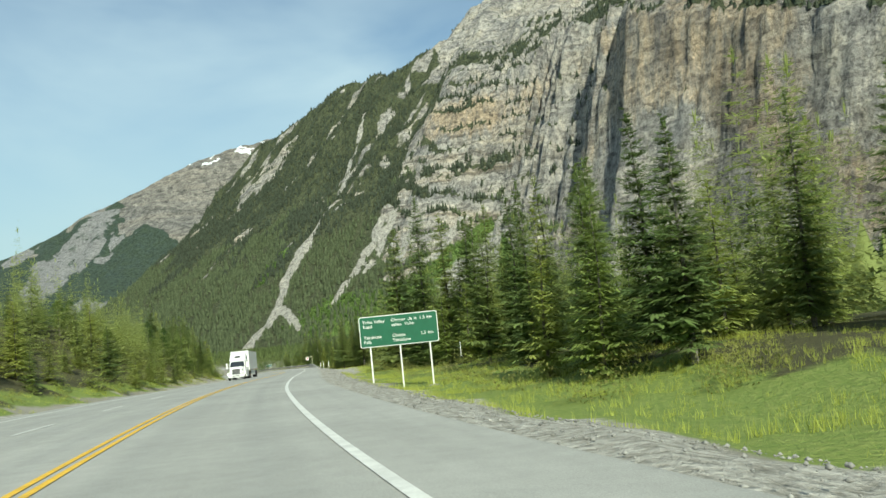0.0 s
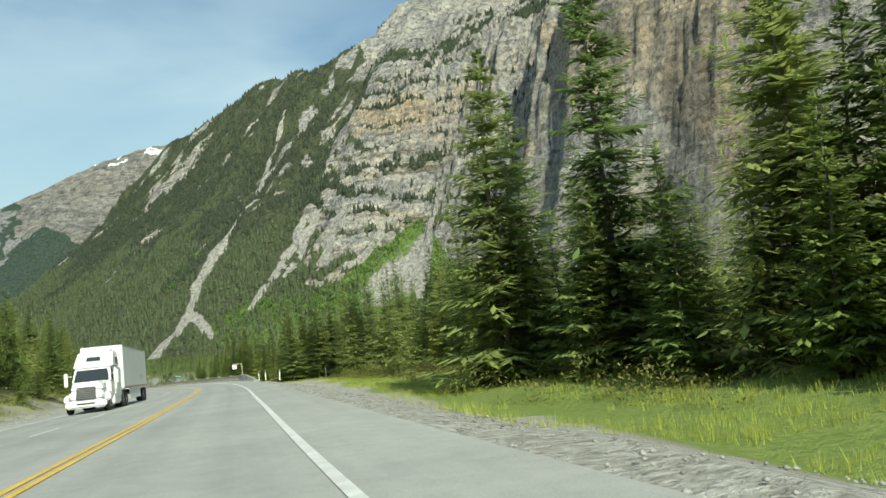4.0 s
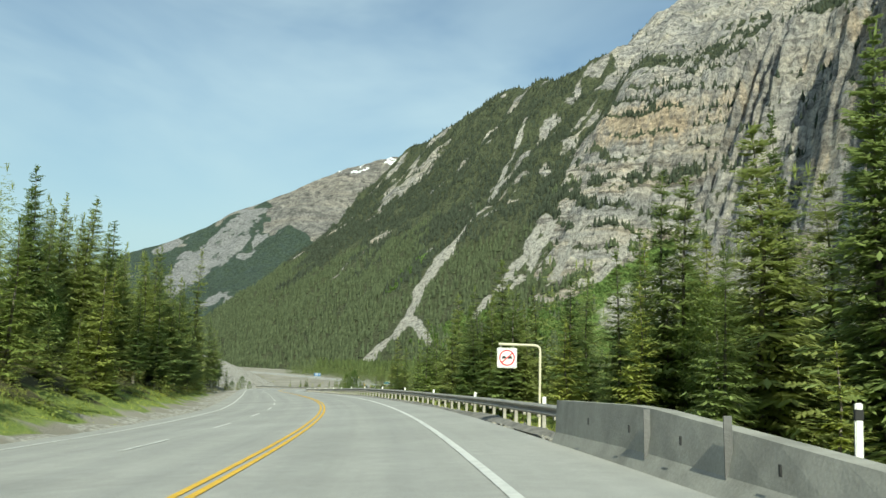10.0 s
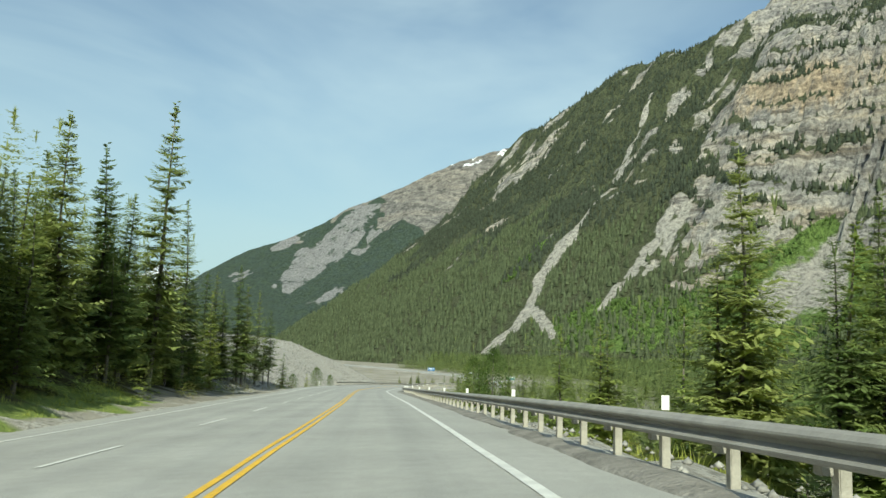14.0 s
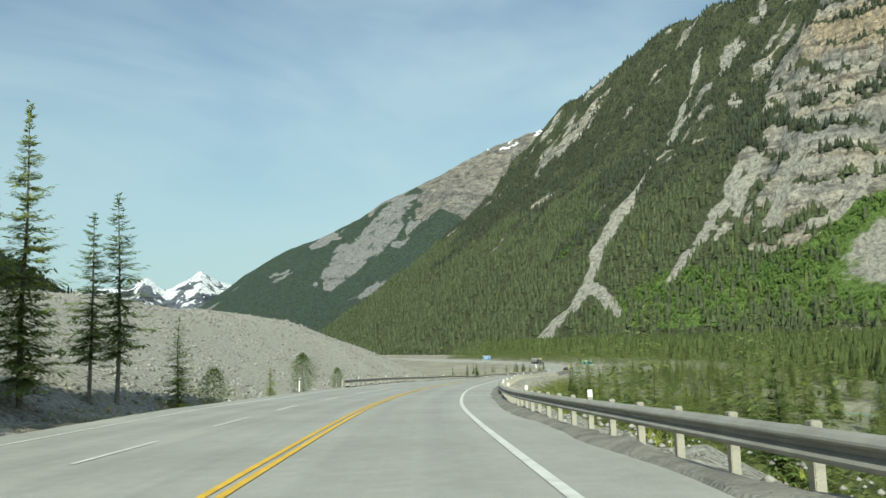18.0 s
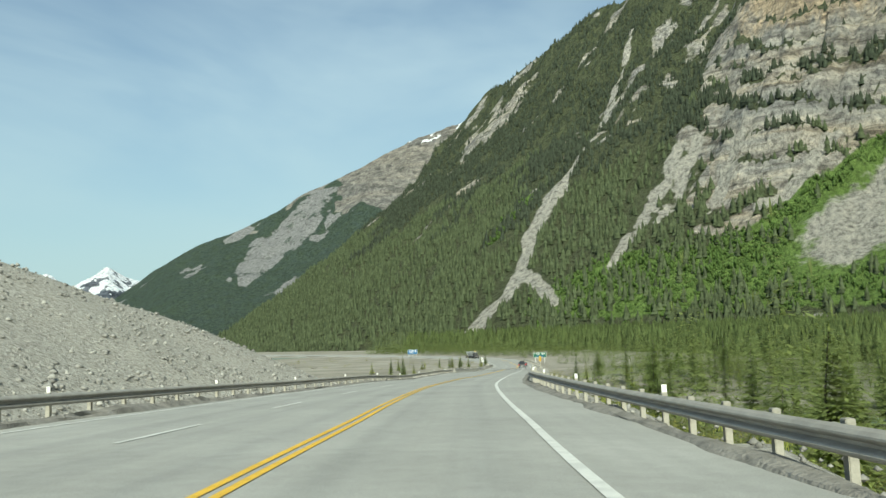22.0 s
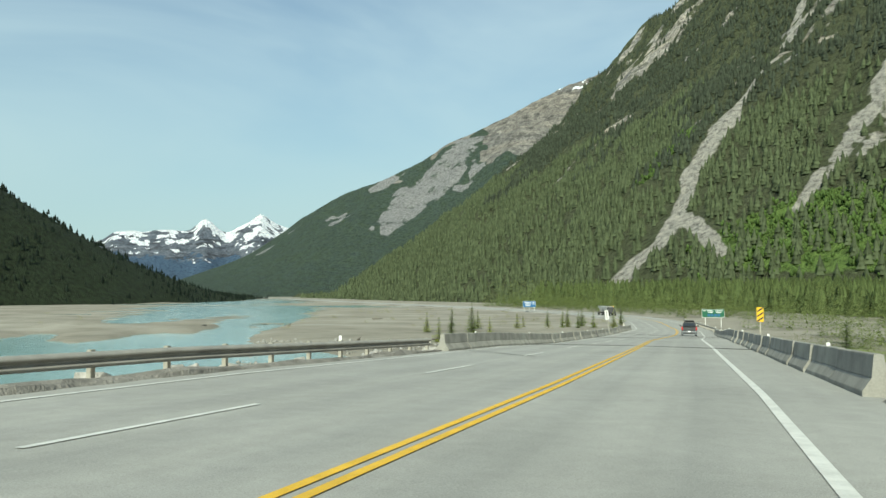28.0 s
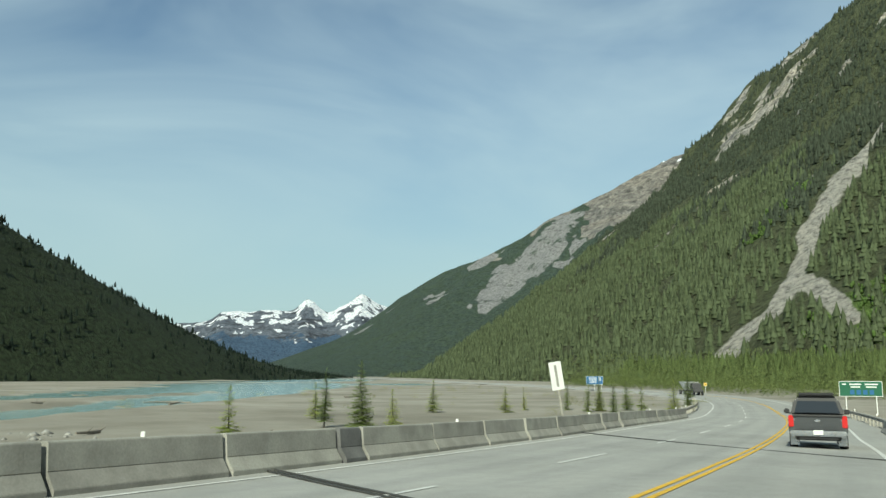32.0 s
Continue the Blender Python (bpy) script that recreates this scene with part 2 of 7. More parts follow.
def ramp_node(n, stops):
    r = n.new("ShaderNodeValToRGB")
    e = r.color_ramp.elements
    while len(e) < len(stops):
        e.new(0.5)
    for el, (p, c) in zip(e, stops):
        el.position, el.color = p, (*c, 1)
    return r


def rock_face(name, strata, forest_floor, scree, meadow, scale=1.0, zones=False, bedded=1.0, green_hi=(0.05, 0.07, 0.03)):
    """Mountain rock in tilted beds; the mesh's 'cover' says where scree (R), forest floor (G) and meadow or snow (B)
    lie.
    With zones, its 'rock' says how bedded (R), how ochre (G) and how dark (B) the bare rock is."""
    m = bpy.data.materials.new(name)
    m.use_nodes = True
    n, l = m.node_tree.nodes, m.node_tree.links
    b = n["Principled BSDF"]
    b.inputs["Roughness"].default_value = 0.95
    b.inputs["Specular IOR Level"].default_value = 0.2
    geo = n.new("ShaderNodeNewGeometry")
    mp = n.new("ShaderNodeMapping")
    mp.inputs["Scale"].default_value = (0.003 * scale, 0.003 * scale, 0.024 * scale)
    mp.inputs["Rotation"].default_value = (0.12, -0.2, 0.0)
    l.new(geo.outputs["Position"], mp.inputs["Vector"])
    beds = n.new("ShaderNodeTexNoise")
    beds.inputs["Scale"].default_value = 1.0
    beds.inputs["Detail"].default_value = 9.0
    beds.inputs["Roughness"].default_value = 0.62
    beds.inputs["Distortion"].default_value = 1.1
    l.new(mp.outputs["Vector"], beds.inputs["Vector"])
    r = ramp_node(n, strata)
    l.new(beds.outputs["Fac"], r.inputs["Fac"])
    mj2 = n.new("ShaderNodeMapping")
    mj2.inputs["Scale"].default_value = (1.0, 1.0, 0.8)
    mj2.inputs["Rotation"].default_value = (0.3, 0.2, 0.0)
    l.new(geo.outputs["Position"], mj2.inputs["Vector"])
    # vertical joints and water streaks
    mj = n.new("ShaderNodeMapping")
    mj.inputs["Scale"].default_value = (0.1 * scale, 0.1 * scale, 0.014 * scale) if zones else (0.07 * scale, 0.07 * scale, 0.012 * scale)
    l.new(geo.outputs["Position"], mj.inputs["Vector"])
    jn = n.new("ShaderNodeTexNoise")
    jn.inputs["Scale"].default_value = 1.0
    jn.inputs["Detail"].default_value = 6.0
    jn.inputs["Roughness"].default_value = 0.65
    l.new(mj.outputs["Vector"], jn.inputs["Vector"])
    jr = ramp_node(n, [(0.3, (0.42, 0.42, 0.43)), (0.48, (0.9, 0.89, 0.87)), (0.7, (1.18, 1.15, 1.1))])
    l.new(jn.outputs["Fac"], jr.inputs["Fac"])
    mul = n.new("ShaderNodeMixRGB")
    mul.blend_type = "MULTIPLY"
    mul.inputs[0].default_value = 1.0
    mul_j = mul
    l.new(r.outputs["Color"], mul.inputs[1]), l.new(jr.outputs["Color"], mul.inputs[2])
    # thin dark partings between the beds
    mb = n.new("ShaderNodeMapping")
    mb.inputs["Scale"].default_value = (0.012 * scale, 0.012 * scale, 0.11 * scale)
    mb.inputs["Rotation"].default_value = (0.1, -0.16, 0.0)
    l.new(geo.outputs["Position"], mb.inputs["Vector"])
    bn = n.new("ShaderNodeTexNoise")
    bn.inputs["Scale"].default_value, bn.inputs["Detail"].default_value, bn.inputs["Roughness"].default_value = 1.0, 5.0, 0.6
    bn.inputs["Distortion"].default_value = 0.5
    l.new(mb.outputs["Vector"], bn.inputs["Vector"])
    bnr = ramp_node(n, [(0.36, (0.45, 0.44, 0.43)), (0.45, (0.95, 0.95, 0.95)), (0.56, (1.0, 1.0, 1.0)), (0.64, (1.2, 1.19, 1.16))])
    l.new(bn.outputs["Fac"], bnr.inputs["Fac"])
    mul2 = n.new("ShaderNodeMixRGB")
    mul2.blend_type = "MULTIPLY"
    mul2.inputs[0].default_value = bedded
    l.new(mul.outputs["Color"], mul2.inputs[1]), l.new(bnr.outputs["Color"], mul2.inputs[2])
    vo = n.new("ShaderNodeTexVoronoi")
    vo.inputs["Scale"].default_value = 1.0
    mv = n.new("ShaderNodeMapping")
    mv.inputs["Scale"].default_value = (0.075 * scale, 0.075 * scale, 0.19 * scale)
    mv.inputs["Rotation"].default_value = (0.1, -0.16, 0.4)
    l.new(geo.outputs["Position"], mv.inputs["Vector"]), l.new(mv.outputs["Vector"], vo.inputs["Vector"])
    vb = n.new("ShaderNodeSeparateColor")
    l.new(vo.outputs["Color"], vb.inputs[0])
    vr = ramp_node(n, [(0.0, (0.62, 0.62, 0.63)), (0.3, (0.95, 0.95, 0.95)), (1.0, (1.2, 1.19, 1.17))])
    l.new(vb.outputs[0], vr.inputs["Fac"])
    mul3 = n.new("ShaderNodeMixRGB")
    mul3.blend_type = "MULTIPLY"
    mul3.inputs[0].default_value = 1.0
    l.new(mul2.outputs["Color"], mul3.inputs[1]), l.new(vr.outputs["Color"], mul3.inputs[2])
    mul = mul3
    if zones:
        ra = n.new("ShaderNodeVertexColor")
        ra.layer_name = "rock"
        rs = n.new("ShaderNodeSeparateColor")
        l.new(ra.outputs["Color"], rs.inputs[0])
        # massive rock between the bedded zones: tall pale and dark panels
        mt = n.new("ShaderNodeMapping")
        mt.inputs["Scale"].default_value = (0.022, 0.022, 0.009)
        mt.inputs["Rotation"].default_value = (0.0, 0.12, 0.0)
        tn = n.new("ShaderNodeTexNoise")
        tn.inputs["Scale"].default_value, tn.inputs["Detail"].default_value, tn.inputs["Roughness"].default_value = 1.0, 8.0, 0.66
        tn.inputs["Distortion"].default_value = 0.7
        l.new(geo.outputs["Position"], mt.inputs["Vector"]), l.new(mt.outputs["Vector"], tn.inputs["Vector"])
        tr = ramp_node(n, [(0.3, (0.21, 0.212, 0.22)), (0.44, (0.31, 0.305, 0.3)), (0.53, (0.385, 0.37, 0.345)), (0.62, (0.395, 0.37, 0.32)), (0.74, (0.46, 0.445, 0.42))])
        l.new(tn.outputs["Fac"], tr.inputs["Fac"])
        bm_ = n.new("ShaderNodeMixRGB")
        l.new(rs.outputs["Red"], bm_.inputs[0]), l.new(tr.outputs["Color"], bm_.inputs[1]), l.new(r.outputs["Color"], bm_.inputs[2])
        # ochre stained beds
        oa = n.new("ShaderNodeMath")
        oa.operation = "MULTIPLY_ADD"
        oa.inputs[1].default_value = 1.5
        os_ = n.new("ShaderNodeMath")
        os_.operation = "ADD"
        os_.inputs[1].default_value = -1.05
        l.new(rs.outputs["Green"], os_.inputs[0]), l.new(jn.outputs["Fac"], oa.inputs[0]), l.new(os_.outputs[0], oa.inputs[2])
        oc = n.new("ShaderNodeMath")
        oc.operation, oc.use_clamp = "MULTIPLY", True
        oc.inputs[1].default_value = 2.2
        l.new(oa.outputs[0], oc.inputs[0])
        om = n.new("ShaderNodeMixRGB")
        om.inputs[2].default_value = (0.41, 0.335, 0.25, 1)
        l.new(oc.outputs[0], om.inputs[0]), l.new(bm_.outputs["Color"], om.inputs[1])
        l.new(om.outputs["Color"], mul3.inputs[1])
        # joints on massive rock, partings on bedded rock
        inv = n.new("ShaderNodeMath")
        inv.operation = "MULTIPLY_ADD"
        inv.inputs[1].default_value, inv.inputs[2].default_value = -0.75, 1.0
        l.new(rs.outputs["Red"], inv.inputs[0]), l.new(inv.outputs[0], mul_j.inputs[0])
        l.new(rs.outputs["Red"], mul2.inputs[0])
        l.new(om.outputs["Color"], mul_j.inputs[1]), l.new(mul2.outputs["Color"], mul3.inputs[1])
        dk = n.new("ShaderNodeMixRGB")
        dk.blend_type = "MULTIPLY"
        dk.inputs[2].default_value = (0.5, 0.51, 0.53, 1)
        l.new(rs.outputs["Blue"], dk.inputs[0]), l.new(mul3.outputs["Color"], dk.inputs[1])
        mul = dk
    att = n.new("ShaderNodeVertexColor")
    att.layer_name = "cover"
    sep = n.new("ShaderNodeSeparateColor")
    l.new(att.outputs["Color"], sep.inputs[0])
    br = n.new("ShaderNodeTexNoise")
    br.inputs["Scale"].default_value = 0.06 * scale
    br.inputs["Detail"].default_value = 6.0
    br.inputs["Roughness"].default_value = 0.7
    l.new(geo.outputs["Position"], br.inputs["Vector"])
    col = mul.outputs["Color"]
    for ch, c1, c2 in (("Green", forest_floor, green_hi), ("Blue", *meadow), ("Red", *scree)):
        a = n.new("ShaderNodeMath")
        a.operation = "ADD"
        l.new(sep.outputs[ch], a.inputs[0])
        off = n.new("ShaderNodeMath")
        off.operation = "MULTIPLY_ADD"
        off.inputs[1].default_value, off.inputs[2].default_value = 0.9, -0.45
        l.new(br.outputs["Fac"], off.inputs[0]), l.new(off.outputs[0], a.inputs[1])
        st = n.new("ShaderNodeMapRange")
        st.inputs["From Min"].default_value, st.inputs["From Max"].default_value = 0.42, 0.58
        l.new(a.outputs[0], st.inputs["Value"])
        cc = n.new("ShaderNodeMixRGB")
        cc.inputs[1].default_value, cc.inputs[2].default_value = (*c1, 1), (*c2, 1)
        l.new(jn.outputs["Fac"], cc.inputs[0])
        mx = n.new("ShaderNodeMixRGB")
        l.new(st.outputs["Result"], mx.inputs[0]), l.new(col, mx.inputs[1]), l.new(cc.outputs["Color"], mx.inputs[2])
        col = mx.outputs["Color"]
    fn = n.new("ShaderNodeTexNoise")
    fn.inputs["Scale"].default_value = 0.24 * scale
    fn.inputs["Detail"].default_value = 8.0
    fn.inputs["Roughness"].default_value = 0.75
    l.new(mj2.outputs["Vector"], fn.inputs["Vector"])
    fr = ramp_node(n, [(0.36, (0.5, 0.5, 0.51)), (0.5, (1.24, 1.24, 1.23)), (0.64, (1.72, 1.71, 1.67))])
    l.new(fn.outputs["Fac"], fr.inputs["Fac"])
    fm = n.new("ShaderNodeMixRGB")
    fm.blend_type = "MULTIPLY"
    fm.inputs[0].default_value = 1.0
    l.new(col, fm.inputs[1]), l.new(fr.outputs["Color"], fm.inputs[2])
    l.new(fm.outputs["Color"], b.inputs["Base Color"])
    bp = n.new("ShaderNodeBump")
    bp.inputs["Strength"].default_value = 1.0
    bp.inputs["Distance"].default_value = 7.0 / scale
    ad = n.new("ShaderNodeMath")
    ad.operation = "ADD"
    l.new(fn.outputs["Fac"], ad.inputs[0])
    av = n.new("ShaderNodeMath")
    av.operation = "MULTIPLY_ADD"
    av.inputs[1].default_value = 0.22
    l.new(vb.outputs[0], av.inputs[0]), l.new(beds.outputs["Fac"], av.inputs[2]), l.new(av.outputs[0], ad.inputs[1])
    l.new(ad.outputs[0], bp.inputs["Height"]), l.new(bp.outputs["Normal"], b.inputs["Normal"])
    return m


M_CLIFF = rock_face("limestone_cliff", [(0.25, (0.2, 0.2, 0.2)), (0.4, (0.31, 0.305, 0.29)), (0.5, (0.39, 0.365, 0.325)), (0.57, (0.37, 0.325, 0.26)),
                                        (0.66, (0.33, 0.325, 0.31)), (0.8, (0.25, 0.25, 0.255))],
                    (0.05, 0.065, 0.03), ((0.3, 0.288, 0.26), (0.42, 0.402, 0.362)), ((0.105, 0.165, 0.045), (0.14, 0.21, 0.058)), zones=True, green_hi=(0.1, 0.108, 0.065))
# forest floor tinted bluish, painting in the haze of distance
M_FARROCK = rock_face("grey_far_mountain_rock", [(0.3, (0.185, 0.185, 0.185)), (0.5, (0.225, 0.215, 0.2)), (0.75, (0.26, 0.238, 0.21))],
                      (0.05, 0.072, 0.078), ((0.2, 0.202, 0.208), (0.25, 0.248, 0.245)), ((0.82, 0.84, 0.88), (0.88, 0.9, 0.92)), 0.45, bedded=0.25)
# the blue of rock and woods is distance haze put into the colours
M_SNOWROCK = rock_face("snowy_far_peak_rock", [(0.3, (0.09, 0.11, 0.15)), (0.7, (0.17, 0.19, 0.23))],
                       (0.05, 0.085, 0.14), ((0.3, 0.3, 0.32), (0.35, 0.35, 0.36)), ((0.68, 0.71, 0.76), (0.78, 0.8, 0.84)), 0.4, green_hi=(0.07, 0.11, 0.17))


# ---------------------------------------------------------------- mesh helpers
def finish(bm, name, material, smooth=False):
    me = bpy.data.meshes.new(name)
    bm.normal_update()
    bm.to_mesh(me)
    bm.free()
    if material:
        me.materials.append(material)
    if smooth:
        me.polygons.foreach_set("use_smooth", [True] * len(me.polygons))
    return me


def part(name, bm, material, parent, label="", smooth=False):
    ob = new(name, finish(bm, name, material, smooth) if isinstance(bm, bmesh.types.BMesh) else bm)
    ob.parent = parent
    if label:
        tagged(ob, label)
    return ob


def empty(name, m, label="", category="", group="", kind=""):
    ob = new(name)
    ob.empty_display_size = 0.3
    ob.matrix_basis = m
    return tagged(ob, label, category, group, kind)


def box(bm, cx, cy, cz, sx, sy, sz, bevel=0.0, m=None):
    g = bmesh.ops.create_cube(bm, size=1.0)
    mt = Matrix.Translation((cx, cy, cz)) @ Matrix.Diagonal((sx, sy, sz, 1))
    if m is not None:
        mt = m @ mt
    bmesh.ops.transform(bm, matrix=mt, verts=g["verts"])
    if bevel:
        es = list({e for v in g["verts"] for e in v.link_edges})
        bmesh.ops.bevel(bm, geom=es, offset=bevel, segments=2, affect="EDGES")
    return bm


def cyl(bm, p0, p1, r0, r1, seg=8, caps=True):
    p0, p1 = Vector(p0), Vector(p1)
    d = p1 - p0
    g = bmesh.ops.create_cone(bm, cap_ends=caps, segments=seg, radius1=r0, radius2=r1, depth=d.length)
    bmesh.ops.transform(bm, matrix=Matrix.Translation((p0 + p1) / 2) @ d.to_track_quat("Z", "Y").to_matrix().to_4x4(), verts=g["verts"])
    return bm


def prism(bm, outline, x0, x1, m=None):
    """A solid with the (y, z) outline, from x0 to x1."""
    a = [bm.verts.new((x0, y, z)) for y, z in outline]
    b = [bm.verts.new((x1, y, z)) for y, z in outline]
    k = len(outline)
    for i in range(k):
        bm.faces.new((a[i], a[(i + 1) % k], b[(i + 1) % k], b[i]))
    bm.faces.new(a[::-1]), bm.faces.new(b)
    if m is not None:
        bmesh.ops.transform(bm, matrix=m, verts=a + b)
    return bm


def grid_mesh(name, X, Y, Z, material, cover=None, smooth=True):
    """A mesh over arrays of rows and columns, with an optional cover colour a vertex."""
    r, c = X.shape
    me = bpy.data.meshes.new(name)
    i = np.arange(r * c).reshape(r, c)
    quads = np.stack([i[:-1, :-1], i[:-1, 1:], i[1:, 1:], i[1:, :-1]], -1).reshape(-1, 4)
    co = np.stack([X, Y, Z], -1).reshape(-1, 3)
    me.vertices.add(len(co))
    me.vertices.foreach_set("co", co.astype(np.float32).ravel())
    me.loops.add(quads.size)
    me.loops.foreach_set("vertex_index", quads.astype(np.int32).ravel())
    me.polygons.add(len(quads))
    me.polygons.foreach_set("loop_start", np.arange(0, quads.size, 4, dtype=np.int32))
    me.polygons.foreach_set("loop_total", np.full(len(quads), 4, np.int32))
    me.update(calc_edges=True)
    me.polygons.foreach_set("use_smooth", [smooth] * len(quads))
    if cover is not None:
        a = me.color_attributes.new("cover", "FLOAT_COLOR", "POINT")
        a.data.foreach_set("color", np.concatenate([cover.reshape(-1, 3), np.ones((r * c, 1))], 1).astype(np.float32).ravel())
    me.materials.append(material)
    return me


# smooth value noise on arrays
_rng = np.random.default_rng(7)
_TAB = _rng.random((256, 256))


def vnoise(x, y):
    xi, yi = np.floor(x).astype(int), np.floor(y).astype(int)
    fx, fy = x - xi, y - yi
    fx, fy = fx * fx * (3 - 2 * fx), fy * fy * (3 - 2 * fy)
    t = lambda a, b: _TAB[a & 255, b & 255]
    return (t(xi, yi) * (1 - fx) + t(xi + 1, yi) * fx) * (1 - fy) + (t(xi, yi + 1) * (1 - fx) + t(xi + 1, yi + 1) * fx) * fy


def fbm(x, y, octaves=4, gain=0.5):
    s, a, w = 0.0, 1.0, 0.0
    for k in range(octaves):
        s = s + a * vnoise(x * 2 ** k + 17.3 * k, y * 2 ** k + 5.1 * k)
        w += a
        a *= gain
    return s / w


def ridged(x, y, octaves=4, gain=0.5):
    s, a, w = 0.0, 1.0, 0.0
    for k in range(octaves):
        s = s + a * (1 - np.abs(2 * vnoise(x * 2 ** k + 31.7 * k, y * 2 ** k + 9.2 * k) - 1))
        w += a
        a *= gain
    return s / w


def sstep(a, b, x):
    t = np.clip((x - a) / (b - a), 0, 1)
    return t * t * (3 - 2 * t)


# ---------------------------------------------------------------- the road's line
# the double yellow line: x, y, z
LINE = [(12.0, -62.0, 2.35), (9.6, -36.0, 1.25), (-2.2, -0.7, 0.0), (-10.4, 31.5, -1.07), (-16.8, 64.0, -2.22), (-22.4, 96.9, -3.46), (-28.0, 130.4, -4.69),
        (-35.0, 164.9, -6.01), (-44.2, 200.5, -7.42), (-56.7, 237.4, -8.82), (-71.8, 274.9, -10.47), (-87.4, 312.0, -12.12),
        (-101.9, 348.3, -13.75), (-113.5, 384.2, -15.15), (-122.3, 420.2, -16.5), (-129.1, 456.7, -17.95), (-134.9, 493.6, -19.34),
        (-140.8, 531.6, -20.81), (-146.8, 570.6, -22.2), (-153.0, 612.0, -23.5), (-162.0, 660.0, -24.6), (-182.0, 727.0, -25.2), (-222.0, 800.0, -25.4),
        (-300.0, 893.0, -25.4), (-400.0, 1000.0, -25.4), (-580.0, 1186.0, -25.4), (-900.0, 1530.0, -25.4), (-1400.0, 2080.0, -25.4)]


def spline(knots, step):
    k = np.array(knots, float)
    out = []
    for i in range(1, len(k) - 2):
        p0, p1, p2, p3 = k[i - 1:i + 3]
        m = max(2, int(np.linalg.norm(p2 - p1) / step))
        for t in np.linspace(0, 1, m, endpoint=False):
            out.append(0.5 * ((2 * p1) + (p2 - p0) * t + (2 * p0 - 5 * p1 + 4 * p2 - p3) * t * t + (3 * p1 - p0 - 3 * p2 + p3) * t ** 3))
    out.append(k[-2])
    return np.array(out)


RP = spline(LINE, 2.0)
RT = np.gradient(RP, axis=0)
RT /= np.linalg.norm(RT[:, :2], axis=1)[:, None]
RN = np.stack([RT[:, 1], -RT[:, 0]], 1)
RP[:, :2] += RN * np.interp(RP[:, 1], [500, 560], [0.15, 0.35])[:, None]
RS = np.concatenate([[0], np.cumsum(np.linalg.norm(np.diff(RP[:, :2], axis=0), axis=1))])
RS -= RS[np.argmin(np.abs(RP[:, 1]))]       # 0 where the clip's camera starts
FIT_S = [20, 60, 100, 140, 170, 200, 230, 260, 300, 330, 360, 390, 420, 450, 475, 500, 530, 560, 580, 605, 640, 700, 760]
RP[:, :2] += RN * np.interp(RS, FIT_S, [-0.166, -0.245, -0.198, -0.33, -0.089, -0.057, 0.152, -0.255, -0.122, -0.105, -0.215, -0.147, 0.11, -0.29, -0.167, -0.482, -0.15, -0.403, -0.788, -0.445, -0.081, 0, 0])[:, None]
RP[:, 2] += np.interp(RS, FIT_S, [0.06, 0.021, -0.02, -0.052, -0.112, -0.171, -0.224, -0.135, -0.067, -0.054, 0.046, 0.055, 0.048, 0.059, 0.091, -0.1, 0.021, 0.048, -0.015, -0.203, -0.456, -0.3, 0])
BANK = np.interp(RS, FIT_S, [-0.015, -0.003, 0.011, 0.026, 0.038, 0.062, 0.066, 0.05, 0.022, 0.014, -0.017, -0.02, -0.021, 0.001, -0.003, 0.012, -0.008, 0.008, 0.039, 0.014, -0.036, 0, 0])


def at(s, lat, dz=0.0):
    """The place lat metres to the right of the yellow line at s metres along it."""
    q = lambda a: np.interp(s, RS, a)
    return np.stack([q(RP[:, 0]) + q(RN[:, 0]) * lat, q(RP[:, 1]) + q(RN[:, 1]) * lat, q(RP[:, 2]) + q(BANK) * np.clip(lat, -9, 6) + dz + 0 * lat], -1)


def yaw_at(s):
    return math.degrees(math.atan2(-np.interp(s, RS, RT[:, 0]), np.interp(s, RS, RT[:, 1])))


def on_road(s, lat, dz=0.0, turn=0.0):
    x, y, z = at(s, lat, dz)
    return pose(x, y, z, 0, 0, yaw_at(s) + turn)


def on_slope(s, lat, dz=0.0, turn=0.0):
    """As on_road, but pitched with the road's grade."""
    x, y, z = at(s, lat, dz)
    g = math.degrees(math.atan(np.interp(s, RS, RT[:, 2])))
    return pose(x, y, z, g, 0, yaw_at(s)) @ pose(0, 0, 0, 0, 0, turn)


_RC = RP[::2]
_KC = np.arange(0, len(RP), 2)


def road_coords(x, y):
    """s, lateral and road height for arrays of places."""
    x, y = np.ravel(x), np.ravel(y)
    best = np.empty(len(x), int)
    for a in range(0, len(x), 20000):
        d = (x[a:a + 20000, None] - _RC[None, :, 0]) ** 2 + (y[a:a + 20000, None] - _RC[None, :, 1]) ** 2
        best[a:a + 20000] = _KC[np.argmin(d, 1)]
    dx, dy = x - RP[best, 0], y - RP[best, 1]
    ds = dx * RT[best, 0] + dy * RT[best, 1]
    return RS[best] + ds, dx * RN[best, 0] + dy * RN[best, 1], RP[best, 2] + ds * RT[best, 2], BANK[best]


FLAT = -25.9
# left and right edges of asphalt from the yellow line
L_EDGE, R_EDGE = -8.6, 5.95


